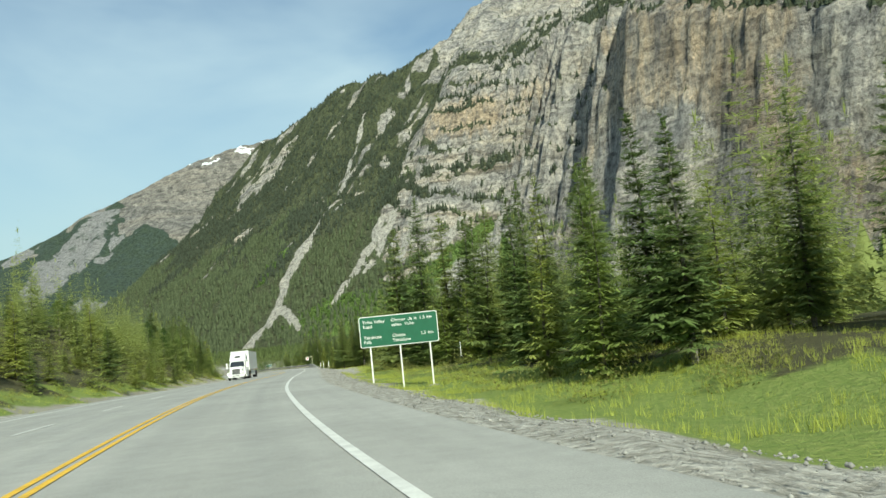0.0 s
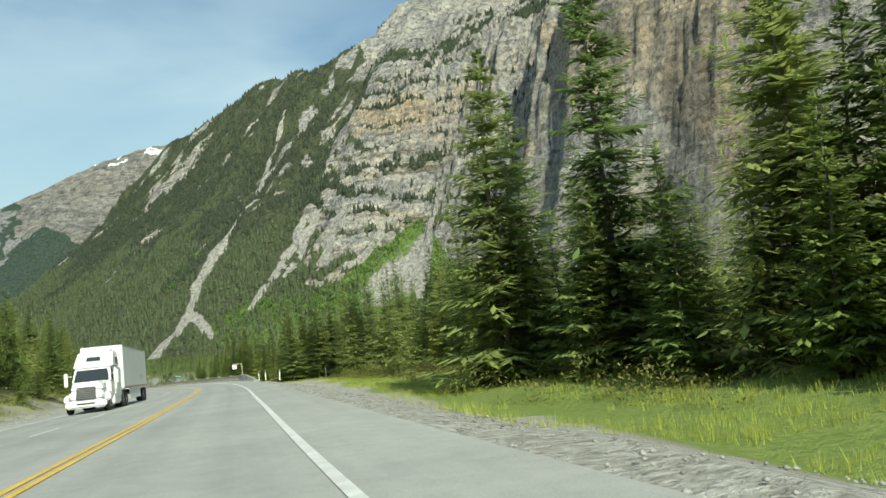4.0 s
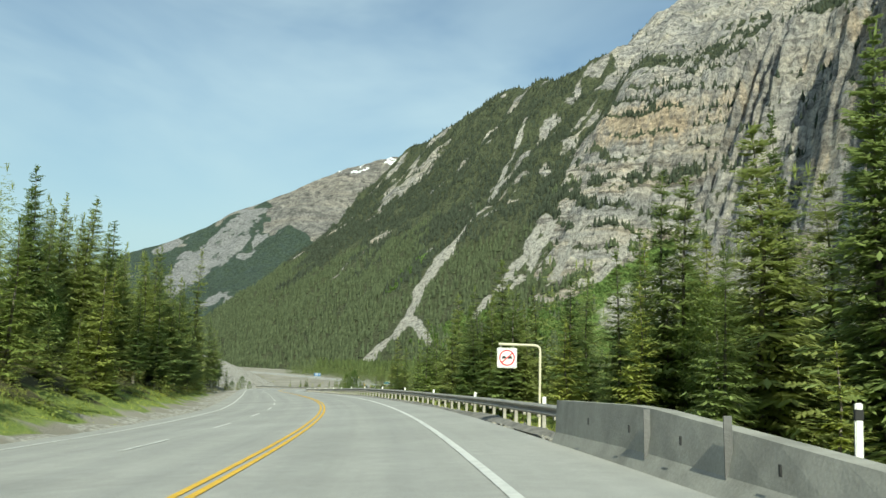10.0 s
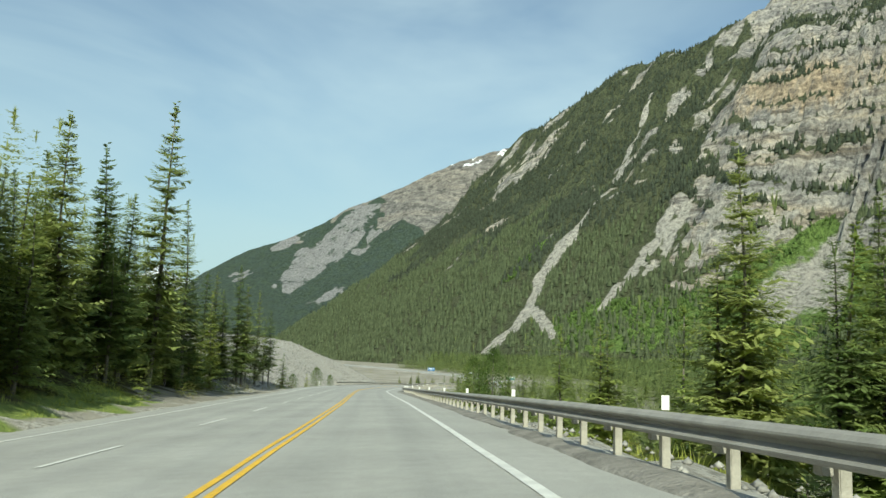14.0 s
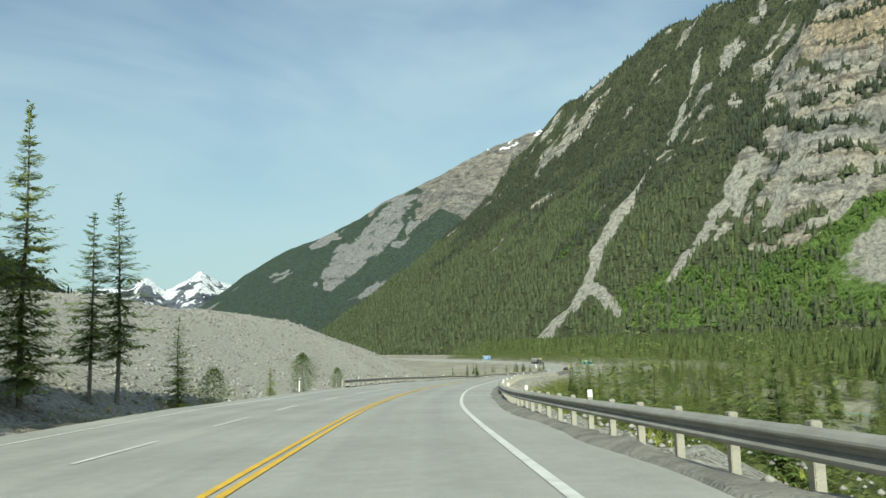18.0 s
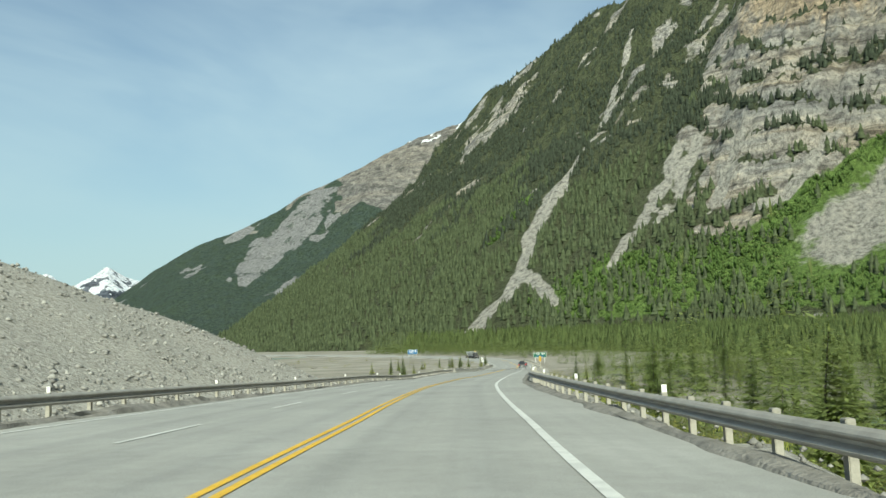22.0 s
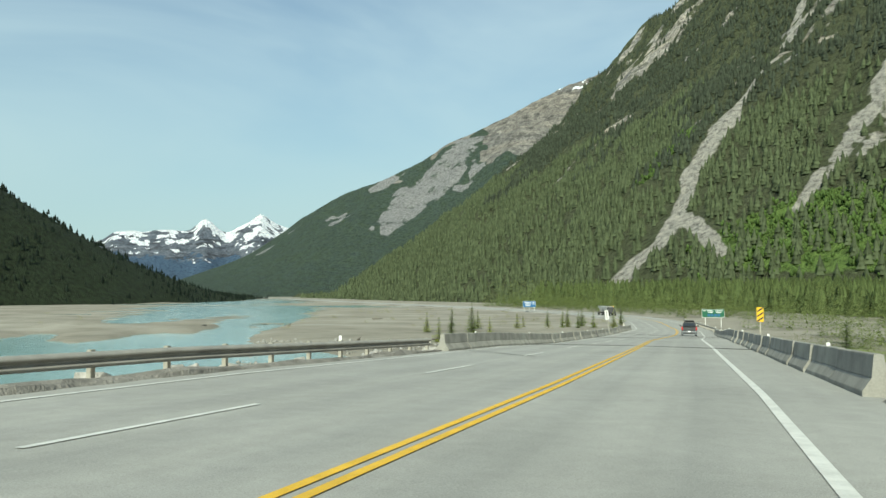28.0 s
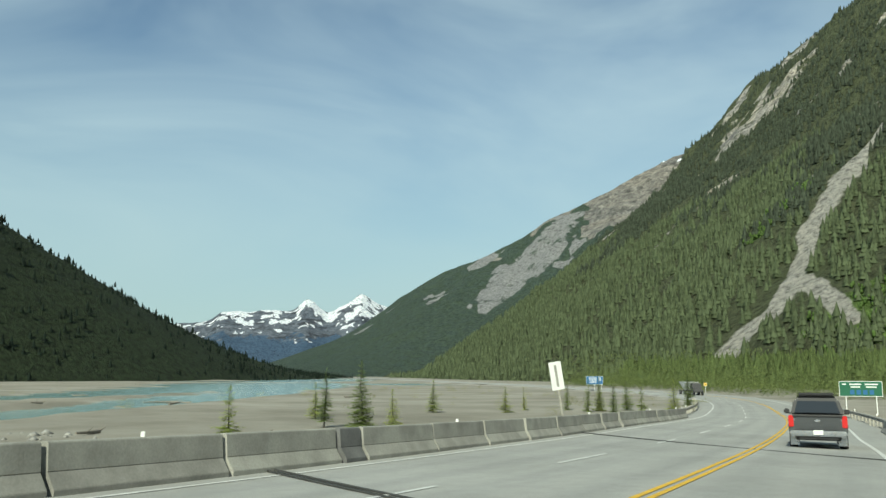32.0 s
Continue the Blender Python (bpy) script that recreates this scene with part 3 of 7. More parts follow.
def ground_z(x, y):
    """Height of the open ground, without road and mountains."""
    shape = np.shape(x)
    x, y = np.ravel(np.asarray(x, float)), np.ravel(np.asarray(y, float))
    s, lat, zr, bank = road_coords(x, y)
    zr = zr + bank * np.clip(lat, -9, 6)
    n1, n2 = fbm(x / 40, y / 40, 3), fbm(x / 7, y / 7, 3)
    flat = FLAT + 0.2 + (fbm(x / 90 + 3, y / 90, 4) - 0.5) * 1.3 + (n2 - 0.5) * 0.2 + 0.9 * sstep(8, 40, lat)
    # right side: verge, ditch, forest floor; later the drop to the flats
    rr = lat - R_EDGE
    woods = zr - 0.15 - 0.9 * sstep(1, 5, rr) + 1.0 * sstep(7, 16, rr) * sstep(190, 40, s) + (n1 - 0.5) * 1.6 * sstep(6, 25, rr) + (n2 - 0.5) * 0.5 * sstep(1, 6, rr)
    fill = np.maximum(zr - 0.15 - 0.6 * np.maximum(rr - 1.6, 0), np.minimum(flat, zr - np.interp(s, [700, 850], [1.0, 0.3])))
    far = np.maximum(flat, woods - 0.06 * np.maximum(rr - 60, 0))
    right = np.where(rr > 60, far, woods)
    k = sstep(235, 300, s + 0.5 * rr)
    right = right * (1 - k) + fill * k
    # left side: cut bank with woods, gravel mound, then riprap down to the flats
    ll = L_EDGE - lat
    hill = zr - 0.2 - 0.3 * sstep(0, 3, ll) + 0.5 * np.maximum(ll - 3, 0) * (1 - sstep(20, 60, ll) * 0.55) * sstep(375, 260, s) + (n1 - 0.4) * 3.0 * sstep(4, 20, ll)
    hill = np.minimum(hill, zr + 17 + 6 * n1)
    fl = np.maximum(zr - 0.2 - 0.62 * np.maximum(ll - 1.2, 0), np.minimum(flat, zr - 0.6))
    k = sstep(340, 390, s - 0.4 * ll)
    left = hill * (1 - k) + fl * k
    z = np.where(lat > 0, right, left)
    core = (lat > L_EDGE - 0.3) & (lat < R_EDGE + 0.3)
    z = np.where(core, zr - 0.35, z)
    # a side river under the bridge and along the far side of the flats
    return z.reshape(shape)

MOUND_END = 488.5
RIVER = spline([(160, 120, 0), (90, 230, 0), (20, 350, 0), (-40, 440, 0), (-100, 500, 0), (-180, 540, 0), (-236, 588, 0), (-268, 632, 0), (-312, 696, 0), (-365, 765, 0), (-594, 1040, 0),
                (-830, 1330, 0), (-1500, 2150, 0), (-2200, 3000, 0)], 12.0)
RIVER_W = np.interp(RIVER[:, 1], [200, 480, 540, 588, 640, 760, 1000, 1400, 3000], [9, 9, 11, 24, 27, 34, 52, 80, 110])


def river_bed(x, y):
    """How far inside the main channel a place lies, in channel widths: 1 on the line, 0 at the bank."""
    x, y = np.ravel(x), np.ravel(y)
    out = np.empty(len(x))
    for a in range(0, len(x), 20000):
        d = np.sqrt((x[a:a + 20000, None] - RIVER[None, :, 0]) ** 2 + (y[a:a + 20000, None] - RIVER[None, :, 1]) ** 2)
        k = np.argmin(d, 1)
        out[a:a + 20000] = 1 - d[np.arange(len(k)), k] / RIVER_W[k]
    return out


def mound(x, y):
    """Surface of the pale gravel heap beside the road, and how far inside its toe a place lies."""
    s, lat, zr, _ = road_coords(x, y)
    w = (fbm(np.ravel(x) / 34, np.ravel(y) / 34, 3) - 0.5) * 7
    v = -lat - 12.6                                            # in from the toe along the road
    e = (MOUND_END - s - 0.55 * (-lat - 14)) * 0.876           # back from the toe at its end
    b = (s - 338) * 0.9
    side, end, start = np.interp(s, [440, 470], [0.54, 0.57]) * v, 0.85 * e, 0.5 * b
    top = np.interp(s, [330, 400, 430, 470, 520], [7.5, 10.2, 11.4, 12.6, 13.0]) + w * 0.25
    h = np.stack([side, end, start, top + 0 * v], -1)
    k = 0.9
    h = -np.log(np.exp(-np.clip(h, -30, 40) * k).sum(-1)) / k  # soft minimum of the faces
    back = np.clip((62 + lat) / 16, -1, 1)
    h = h * np.where(back > 0, 1, 1 + back)
    return h, np.minimum(np.minimum(v, e), np.minimum(b, 78 + lat))


def terrain(x, y):
    shape = np.shape(x)
    xf, yf = np.ravel(np.asarray(x, float)), np.ravel(np.asarray(y, float))
    z = ground_z(xf, yf)
    s, lat, zr, _ = road_coords(xf, yf)
    low = sstep(-18.5, -23.5, z)
    rv = river_bed(xf, yf)
    clear = np.clip((np.abs(lat + 1.5) - 13) / 6, 0, 1)
    z = z - low * clear * np.where(lat > 0, 2.2, 1.6) * sstep(-0.1, 0.35, rv)
    # bars and side channels over the flats
    br = ridged(xf / 130 + 0.6 * fbm(xf / 60, yf / 60, 2), yf / 220, 2)
    z = z - low * clear * 0.9 * sstep(0.86, 0.95, br) * (lat < -25) 
    # long bars between the braids of the river
    al, ac = 0.78 * yf - 0.62 * xf, 0.62 * yf + 0.78 * xf
    bar = sstep(0.545, 0.61, fbm(ac / 13 + 0.8 * fbm(al / 40, ac / 40, 2), al / 85, 3))
    z = z + low * clear * 1.5 * bar * sstep(-0.1, 0.1, rv) * sstep(560, 600, yf)
    # gravel heap
    h, r = mound(xf, yf)
    hm = zr - 0.7 + h + (fbm(xf / 9, yf / 9, 4) - 0.5) * 1.1 * sstep(0, 6, r)
    z = np.where((r > -1.5) & (lat < L_EDGE - 1.5), np.maximum(z, hm), z)
    return z.reshape(shape)


def ground_lines(lo, hi, fine_lo, fine_hi, step, far):
    a = list(np.arange(fine_lo, fine_hi + 0.1, step))
    v, d = fine_hi, step
    while v < hi:
        d = min(d * 1.16, far)
        v += d
        a.append(v)
    v, d = fine_lo, step
    while v > lo:
        d = min(d * 1.16, far)
        v -= d
        a.insert(0, v)
    return np.array(a)


def ground_material():
    m = bpy.data.materials.new("valley_ground")
    m.use_nodes = True
    n, l = m.node_tree.nodes, m.node_tree.links
    b = n["Principled BSDF"]
    b.inputs["Roughness"].default_value = 0.95
    b.inputs["Specular IOR Level"].default_value = 0.2
    geo = n.new("ShaderNodeNewGeometry")
    att = n.new("ShaderNodeVertexColor")
    att.layer_name = "cover"
    sep = n.new("ShaderNodeSeparateColor")
    l.new(att.outputs["Color"], sep.inputs[0])
    ns = []
    for sc, det in ((0.35, 5), (4.0, 6), (0.05, 4)):
        t = n.new("ShaderNodeTexNoise")
        t.inputs["Scale"].default_value, t.inputs["Detail"].default_value = sc, det
        t.inputs["Roughness"].default_value = 0.65
        l.new(geo.outputs["Position"], t.inputs["Vector"])
        ns.append(t)
    base = ramp_node(n, [(0.3, (0.2, 0.185, 0.15)), (0.5, (0.29, 0.27, 0.225)), (0.7, (0.37, 0.35, 0.3))])
    l.new(ns[2].outputs["Fac"], base.inputs["Fac"])
    col = base.outputs["Color"]
    for ch, c1, c2 in (("Green", (0.15, 0.215, 0.05), (0.25, 0.295, 0.085)), ("Blue", (0.06, 0.06, 0.03), (0.1, 0.095, 0.05)), ("Red", (0.215, 0.203, 0.172), (0.53, 0.51, 0.46))):
        a = n.new("ShaderNodeMath")
        a.operation = "MULTIPLY_ADD"
        a.inputs[1].default_value, a.inputs[2].default_value = 0.7, -0.35
        l.new(ns[0].outputs["Fac"], a.inputs[0])
        a2 = n.new("ShaderNodeMath")
        l.new(sep.outputs[ch], a2.inputs[0]), l.new(a.outputs[0], a2.inputs[1])
        st = n.new("ShaderNodeMapRange")
        st.inputs["From Min"].default_value, st.inputs["From Max"].default_value = 0.4, 0.6
        l.new(a2.outputs[0], st.inputs["Value"])
        rr = ramp_node(n, [(0.35, c1), (0.65, c2)])
        l.new(ns[1].outputs["Fac"], rr.inputs["Fac"])
        mx = n.new("ShaderNodeMixRGB")
        l.new(st.outputs["Result"], mx.inputs[0]), l.new(col, mx.inputs[1]), l.new(rr.outputs["Color"], mx.inputs[2])
        col = mx.outputs["Color"]
    l.new(col, b.inputs["Base Color"])
    bp = n.new("ShaderNodeBump")
    bp.inputs["Strength"].default_value, bp.inputs["Distance"].default_value = 0.8, 0.25
    l.new(ns[1].outputs["Fac"], bp.inputs["Height"]), l.new(bp.outputs["Normal"], b.inputs["Normal"])
    return m


# ---------------------------------------------------------------- ground and road
gx = ground_lines(-4400, 2600, -250, 60, 2.6, 160)
gy = ground_lines(-900, 4600, -30, 680, 2.6, 160)
GX, GY = np.meshgrid(gx, gy)
GZ = terrain(GX, GY)
_s, _lat, _zr, _ = [a.reshape(GX.shape) for a in road_coords(GX, GY)]
_h, _r = [a.reshape(GX.shape) for a in mound(GX, GY)]
cov = np.zeros((*GX.shape, 3))
edge = np.maximum(_lat - R_EDGE, L_EDGE - _lat)
gravel_w = np.interp(_s, [-20, 60, 90, 120, 160, 172, 184, 195, 300], [4.0, 4.0, 4.2, 6.5, 8.5, 11.5, 10.0, 3.6, 3.0])
cov[..., 0] = np.where(edge < gravel_w * np.where(_lat > 0, 1, 0.55), 0.95, 0.0)
cov[..., 0] = np.maximum(cov[..., 0], np.where((_r > -1) & (_lat < -12), 1.0, 0))
high = sstep(-24.6, -21.0, GZ)
cov[..., 1] = np.where((edge >= gravel_w * 0.8), 1.0, 0.0) * np.where(_s < 300, 1, high * 0.75) * np.where(_lat < 0, np.where(_s < 300, 0.9, 0.25), 0.85)
forest = np.where(_lat > 0, edge > 12, edge > 5.5) & (_s < np.where(_lat > 0, 290, 372)) & (_r < 0)
cov[..., 2] = np.where(forest, 0.75, 0.0)
right_flat = (_lat > 14) & (_s > 270)
cov[..., 1] = np.maximum(cov[..., 1], np.where(right_flat, 0.12 + 0.45 * fbm(GX / 30, GY / 30, 3), 0))
ground = tagged(new("ground", grid_mesh("ground", GX, GY, GZ, ground_material(), cov)),
                "valley floor of grass verge, gravel bars and forest soil", "ground", kind="structure")

M_WATER = mat("glacial_river_water", (0.26, 0.43, 0.42), 0.12, vary=0.15, scale=0.03, bump=0.12, fine=1.5, color2=(0.3, 0.46, 0.45), coords="World")
wx, wy = np.meshgrid(np.linspace(-3600, 250, 40), np.linspace(100, 4300, 40))
tagged(new("river", grid_mesh("river", wx, wy, wx * 0 + FLAT - 0.42, M_WATER)), "milky turquoise glacial river water in braided channels", "river", kind="structure")


def strip(name, s0, s1, lats, dz, material, step=2.0, smooth=True):
    """A sheet along the road through the lateral places given, with heights dz over the road."""
    ss = np.arange(s0, s1 + step / 2, step)
    X = np.stack([at(ss, np.full(len(ss), la, float), d) for la, d in zip(lats, dz)], 1)
    return grid_mesh(name, X[..., 0], X[..., 1], X[..., 2], material, smooth=smooth)


S_END = RS[-1]
road_lats = [L_EDGE - 0.5, *np.arange(L_EDGE, R_EDGE, 0.45), R_EDGE, R_EDGE + 0.5]
road_me = strip("road", -55, S_END - 5, road_lats, list(np.interp(road_lats, [L_EDGE - 0.5, L_EDGE, -4, 0, 4, R_EDGE, R_EDGE + 0.5], [-0.4, -0.02, 0, 0.02, 0, -0.02, -0.4])), M_ASPH)
_rs, _rl = np.meshgrid(np.arange(-55, S_END - 4, 2.0), road_lats, indexing="ij")
_tyre = np.max([np.exp(-((_rl - c) / 0.38) ** 2) for c in (1.0, 2.75, -0.95, -2.6, -4.45, -6.1)], 0)
road_me.attributes.new("lane", "FLOAT_VECTOR", "POINT").data.foreach_set("vector", np.stack([_rs, _rl, _tyre * 0.7], -1).astype(np.float32).ravel())
road = tagged(new("road", road_me), "sun-bleached grey asphalt highway", "road", kind="structure")


def marking(name, s0, s1, la, w, material, label, dz=0.012):
    me = strip(name, s0, s1, [la - w / 2, la + w / 2], [dz + 0.02 - abs(la) * 0.005] * 2, material)
    return part(name, me, None, road, label)


marking("yellow_line", -50, 1200, -0.11, 0.115, M_YELLOW, "solid yellow centre line")
marking("yellow_line", -50, 1200, 0.11, 0.115, M_YELLOW, "solid yellow centre line")
marking("edge_line", -50, 1200, 3.81, 0.16, M_WHITE, "solid white edge line")
marking("edge_line", -50, 1200, -7.1, 0.14, M_WHITE, "solid white edge line")
# far ends of the lane dashes that are known; the others are spread evenly between them
DASH_ENDS = [-20.0, 147.1, 203.7, 215.5, 262.9, 275.0, 332.1, 343.8, 362.0, 373.7, 420.5, 431.8, 471.6, 500.5, 512.4, 560.9, 574.1, 604.2, 615.2, 900.0]
for e0, e1 in zip(DASH_ENDS, DASH_ENDS[1:]):
    k = max(1, round((e1 - e0) / 11.85))
    for e in np.linspace(e0, e1, k + 1)[1:]:
        me = strip("lane_dash", e - 4.4, e, [-3.51, -3.39], [0.014] * 2, M_WHITE, 2.2)
        part("lane_dash", me, None, road)

# ---------------------------------------------------------------- the great mountain wall
FOOT = spline([(-1500, 2260, 0), (-1500, 2260, 0), (-850, 1580, 0), (-580, 1290, 0), (-275, 1030, 0), (-20, 905, 0), (110, 740, 0), (230, 560, 0), (380, 330, 0), (620, 20, 0), (620, 20, 0)], 14.0)[:, :2]
FL = np.concatenate([[0], np.cumsum(np.linalg.norm(np.diff(FOOT, axis=0), axis=1))])
FT = np.gradient(FOOT, axis=0)
FT /= np.linalg.norm(FT, axis=1)[:, None]


def foot_coords(x, y):
    """Along the foot line, and inwards from it."""
    x, y = np.ravel(x), np.ravel(y)
    u, d = np.empty(len(x)), np.empty(len(x))
    for a in range(0, len(x), 20000):
        dx, dy = x[a:a + 20000, None] - FOOT[None, :, 0], y[a:a + 20000, None] - FOOT[None, :, 1]
        q = dx * dx + dy * dy
        k = np.argmin(q, 1)
        r = np.arange(len(k))
        dx, dy = dx[r, k], dy[r, k]
        u[a:a + 20000] = FL[k] + dx * FT[k, 0] + dy * FT[k, 1]
        d[a:a + 20000] = np.sqrt(q[r, k]) * np.sign(dx * -FT[k, 1] + dy * FT[k, 0])
    return u, d


U_GULLY = FL[np.argmin(np.abs(FOOT[:, 0] + 275))]
# heights of the spur's crest by x
CREST_X = [-1500, -900, -850, -700, -585, -530, -480, -450, -420, -390, -330, -270, -200, -56, 60, 250, 600]
CREST_Z = [-40, -30, 0, 100, 215, 350, 418, 466, 464, 472, 478, 502, 535, 522, 588, 790, 1000]


def mountain(x, y):
    shape = np.shape(x)
    x, y = np.ravel(np.asarray(x, float)), np.ravel(np.asarray(y, float))
    u, d = foot_coords(x, y)
    du = u - U_GULLY
    cl = sstep(60, 230, du)                       # 0 on the wooded spur, 1 where the cliffs stand
    ribs = (ridged(u / 75, d / 600 + 3, 4, 0.55) - 0.5)
    warp = (ribs * (14 + 50 * cl) + (ridged(u / 26 + 5, d / 260, 3, 0.6) - 0.5) * 18 * cl + (ridged(u / 10 + 2, d / 80, 2, 0.6) - 0.5) * 7 * cl) * sstep(60, 200, d) + (fbm(x / 60, y / 60, 4) - 0.5) * 40 * sstep(20, 150, d)
    e = np.maximum(d + warp, 0)
    wa = np.interp(du, [0, 150, 270, 480, 650], [200, 170, 150, 60, 60])       # width of the apron
    cs = np.interp(du, [0, 150, 270, 480, 650], [0.8, 1.08, 1.22, 3.3, 3.3])    # steepness of the cliff
    asl = np.interp(du, [-300, 0, 150, 480], [0.72, 0.76, 0.72, 0.65])
    ch = np.interp(du, [-250, -80, 60, 200, 300, 450, 800], [150, 170, 310, 320, 325, 300, 165])                # height of the cliff
    z1 = asl * np.minimum(e, wa)
    z2 = np.clip((e - wa) * cs, 0, ch)
    z3 = np.maximum(e - wa - ch / cs, 0) * np.interp(du, [-250, 0, 300, 600], [1.15, 0.95, 0.68, 0.62])
    # ledges: the cliff climbs in steps
    st = 34.0
    q = (z2 + 0.16 * u + 60 * fbm(u / 60, d / 70, 4)) / st
    fr = q - np.floor(q)
    z2 = z2 + cl * st * 0.8 * (sstep(0.15, 0.85, fr) - fr) * np.clip(z2 / 30, 0, 1) * np.clip((ch - z2) / 20, 0, 1)
    z = z1 + z2 + z3
    crest = np.interp(x, CREST_X, CREST_Z) + (ridged(x / 45, y / 45, 4, 0.55) - 0.55) * 34 + (ridged(x / 210, y / 210, 2) - 0.6) * 40
    crest = crest - FLAT
    soft = 14.0
    hh = np.clip(0.5 + 0.5 * (crest - z) / soft, 0, 1)
    z = crest * (1 - hh) + z * hh - soft * hh * (1 - hh)
    z = z + (ridged(x / 22, y / 22, 3, 0.55) - 0.5) * (4 + 7 * cl) * sstep(40, 160, d)
    return (FLAT - 1.5 + z * sstep(-6, 30, d) + np.minimum(d, 0) * 0.2).reshape(shape), u.reshape(shape), d.reshape(shape)


def chute(x, y, spine):
    """1 inside a strip that follows the (x, y, half width) knots up the slope."""
    out = np.zeros(x.shape)
    wob = (fbm(x / 18, y / 18, 3) - 0.5) * 14
    for (x0, y0, w0), (x1, y1, w1) in zip(spine, spine[1:]):
        ln = math.hypot(x1 - x0, y1 - y0)
        tx, ty = (x1 - x0) / ln, (y1 - y0) / ln
        a = np.clip((x - x0) * tx + (y - y0) * ty, 0, ln)
        d = np.hypot(x - x0 - tx * a, y - y0 - ty * a)
        w = w0 + (w1 - w0) * a / ln
        out = np.maximum(out, np.clip(1.2 - (d + wob * np.clip(w / 16, 0.25, 1)) / w * 0.7, 0, 1))
    return out


mx, my = np.meshgrid(np.arange(-1240, 640, 4.2), np.concatenate([np.arange(60, 500, 8.0), np.arange(500, 1340, 3.8), np.arange(1340, 1900, 4.8), np.arange(1900, 2300, 12.0)]))
MZ, MU, MD = mountain(mx, my)
slope = np.hypot(np.gradient(MZ, axis=1) / 4.2, np.gradient(MZ, axis=0) / np.gradient(my, axis=0))
du = MU - U_GULLY
mcov = np.zeros((*mx.shape, 3))
n_a, n_b = fbm(mx / 70, my / 70, 4), fbm(mx / 25 + 9, my / 25, 3)
bare = sstep(0.85, 1.35, slope + (n_b - 0.5) * 0.7) * sstep(40, 160, du + (n_a - 0.5) * 160)
bare = np.maximum(bare, sstep(0.62, 0.72, fbm(MU / 34, MD / 150, 4) * 0.65 + n_b * 0.35 + 0.07 * sstep(120, 320, MZ)) * sstep(60, 140, MZ) * 0.6)
bare = np.maximum(bare, sstep(430, 520, MZ + (n_a - 0.5) * 300) * sstep(-120, 60, mx))
mcov[..., 1] = 1 - bare
CHUTES = [[(-266, 1056, 10), (-242, 1085, 8), (-235, 1130, 7), (-234, 1168, 8), (-224, 1196, 10), (-212, 1230, 11), (-205, 1252, 5)],
          [(-198, 1040, 5), (-213, 1072, 5), (-230, 1106, 5)],
          [(-205, 1257, 2.5), (-187, 1302, 3.5), (-176, 1380, 3), (-163, 1449, 8), (-152, 1490, 6), (-132, 1565, 3)],
          [(-152, 1060, 4), (-136, 1090, 6), (-118, 1130, 8), (-102, 1168, 9), (-92, 1186, 7)],
          [(-118, 1094, 3), (-100, 1130, 5), (-84, 1166, 7), (-74, 1178, 6)],
          [(-74, 1094, 4), (-60, 1108, 7), (-44, 1128, 9)],
          [(80, 1058, 6), (56, 1040, 16), (30, 1018, 27), (16, 1002, 30)],
          [(62, 1020, 8), (50, 985, 9), (44, 955, 5)],
          [(-38, 1058, 4), (-2, 1068, 6), (32, 1092, 6)]]
gully = np.maximum.reduce([chute(mx, my, c) for c in CHUTES])
mcov[..., 0] = gully * (1 - 0.55 * sstep(0.5, 0.66, fbm(mx / 9 + 3, my / 9, 3)) * (mx > -170) * (mx < -40))
leaf_top = np.interp(mx, [-260, -200, -114, -74, -31, 15, 61, 85, 120], [10, 28, 50, 54, 73, 102, 126, 70, -40])
aspen = sstep(8, -8, MZ - leaf_top + (n_a - 0.5) * 40) * sstep(20, 70, du) * sstep(-14, 2, MZ)
mcov[..., 2] = np.maximum(aspen * 0.9, 0.75 * chute(mx, my, [(-275, 1190, 6), (-262, 1250, 18), (-240, 1275, 12)]))
mtn_me = grid_mesh("mountain", mx, my, MZ, M_CLIFF, mcov)
n_c = fbm(mx / 110 + 2, MZ / 80, 4)
rock = np.ones((*mx.shape, 4))
rock[..., 0] = np.clip(0.12 + 0.8 * sstep(345, 265, du + (n_c - 0.5) * 120) * sstep(310, 235, MZ + (n_c - 0.5) * 70) + 0.25 * sstep(0.5, 0.62, n_c), 0, 1)
rock[..., 1] = 0.5 * sstep(110, 170, du) * sstep(330, 270, du) * sstep(262, 292, MZ) * sstep(360, 330, MZ) + (0.28 + 0.3 * sstep(300, 400, du)) * sstep(0.44, 0.6, fbm(mx / 70 + 7, MZ / 130, 3))
rock[..., 2] = 0.5 * sstep(0.55, 0.66, fbm(MU / 55 + 3, MZ / 190 + 0.35 * MU / 55, 3)) * sstep(300, 380, du) + 0.5 * sstep(0.6, 0.68, fbm(MU / 30, MZ / 60, 3))
mtn_me.color_attributes.new("rock", "FLOAT_COLOR", "POINT").data.foreach_set("color", rock.astype(np.float32).ravel())
tagged(new("mountain", mtn_me),
       "limestone mountain wall with bare cliffs above wooded scree slopes", "mountain", kind="structure")


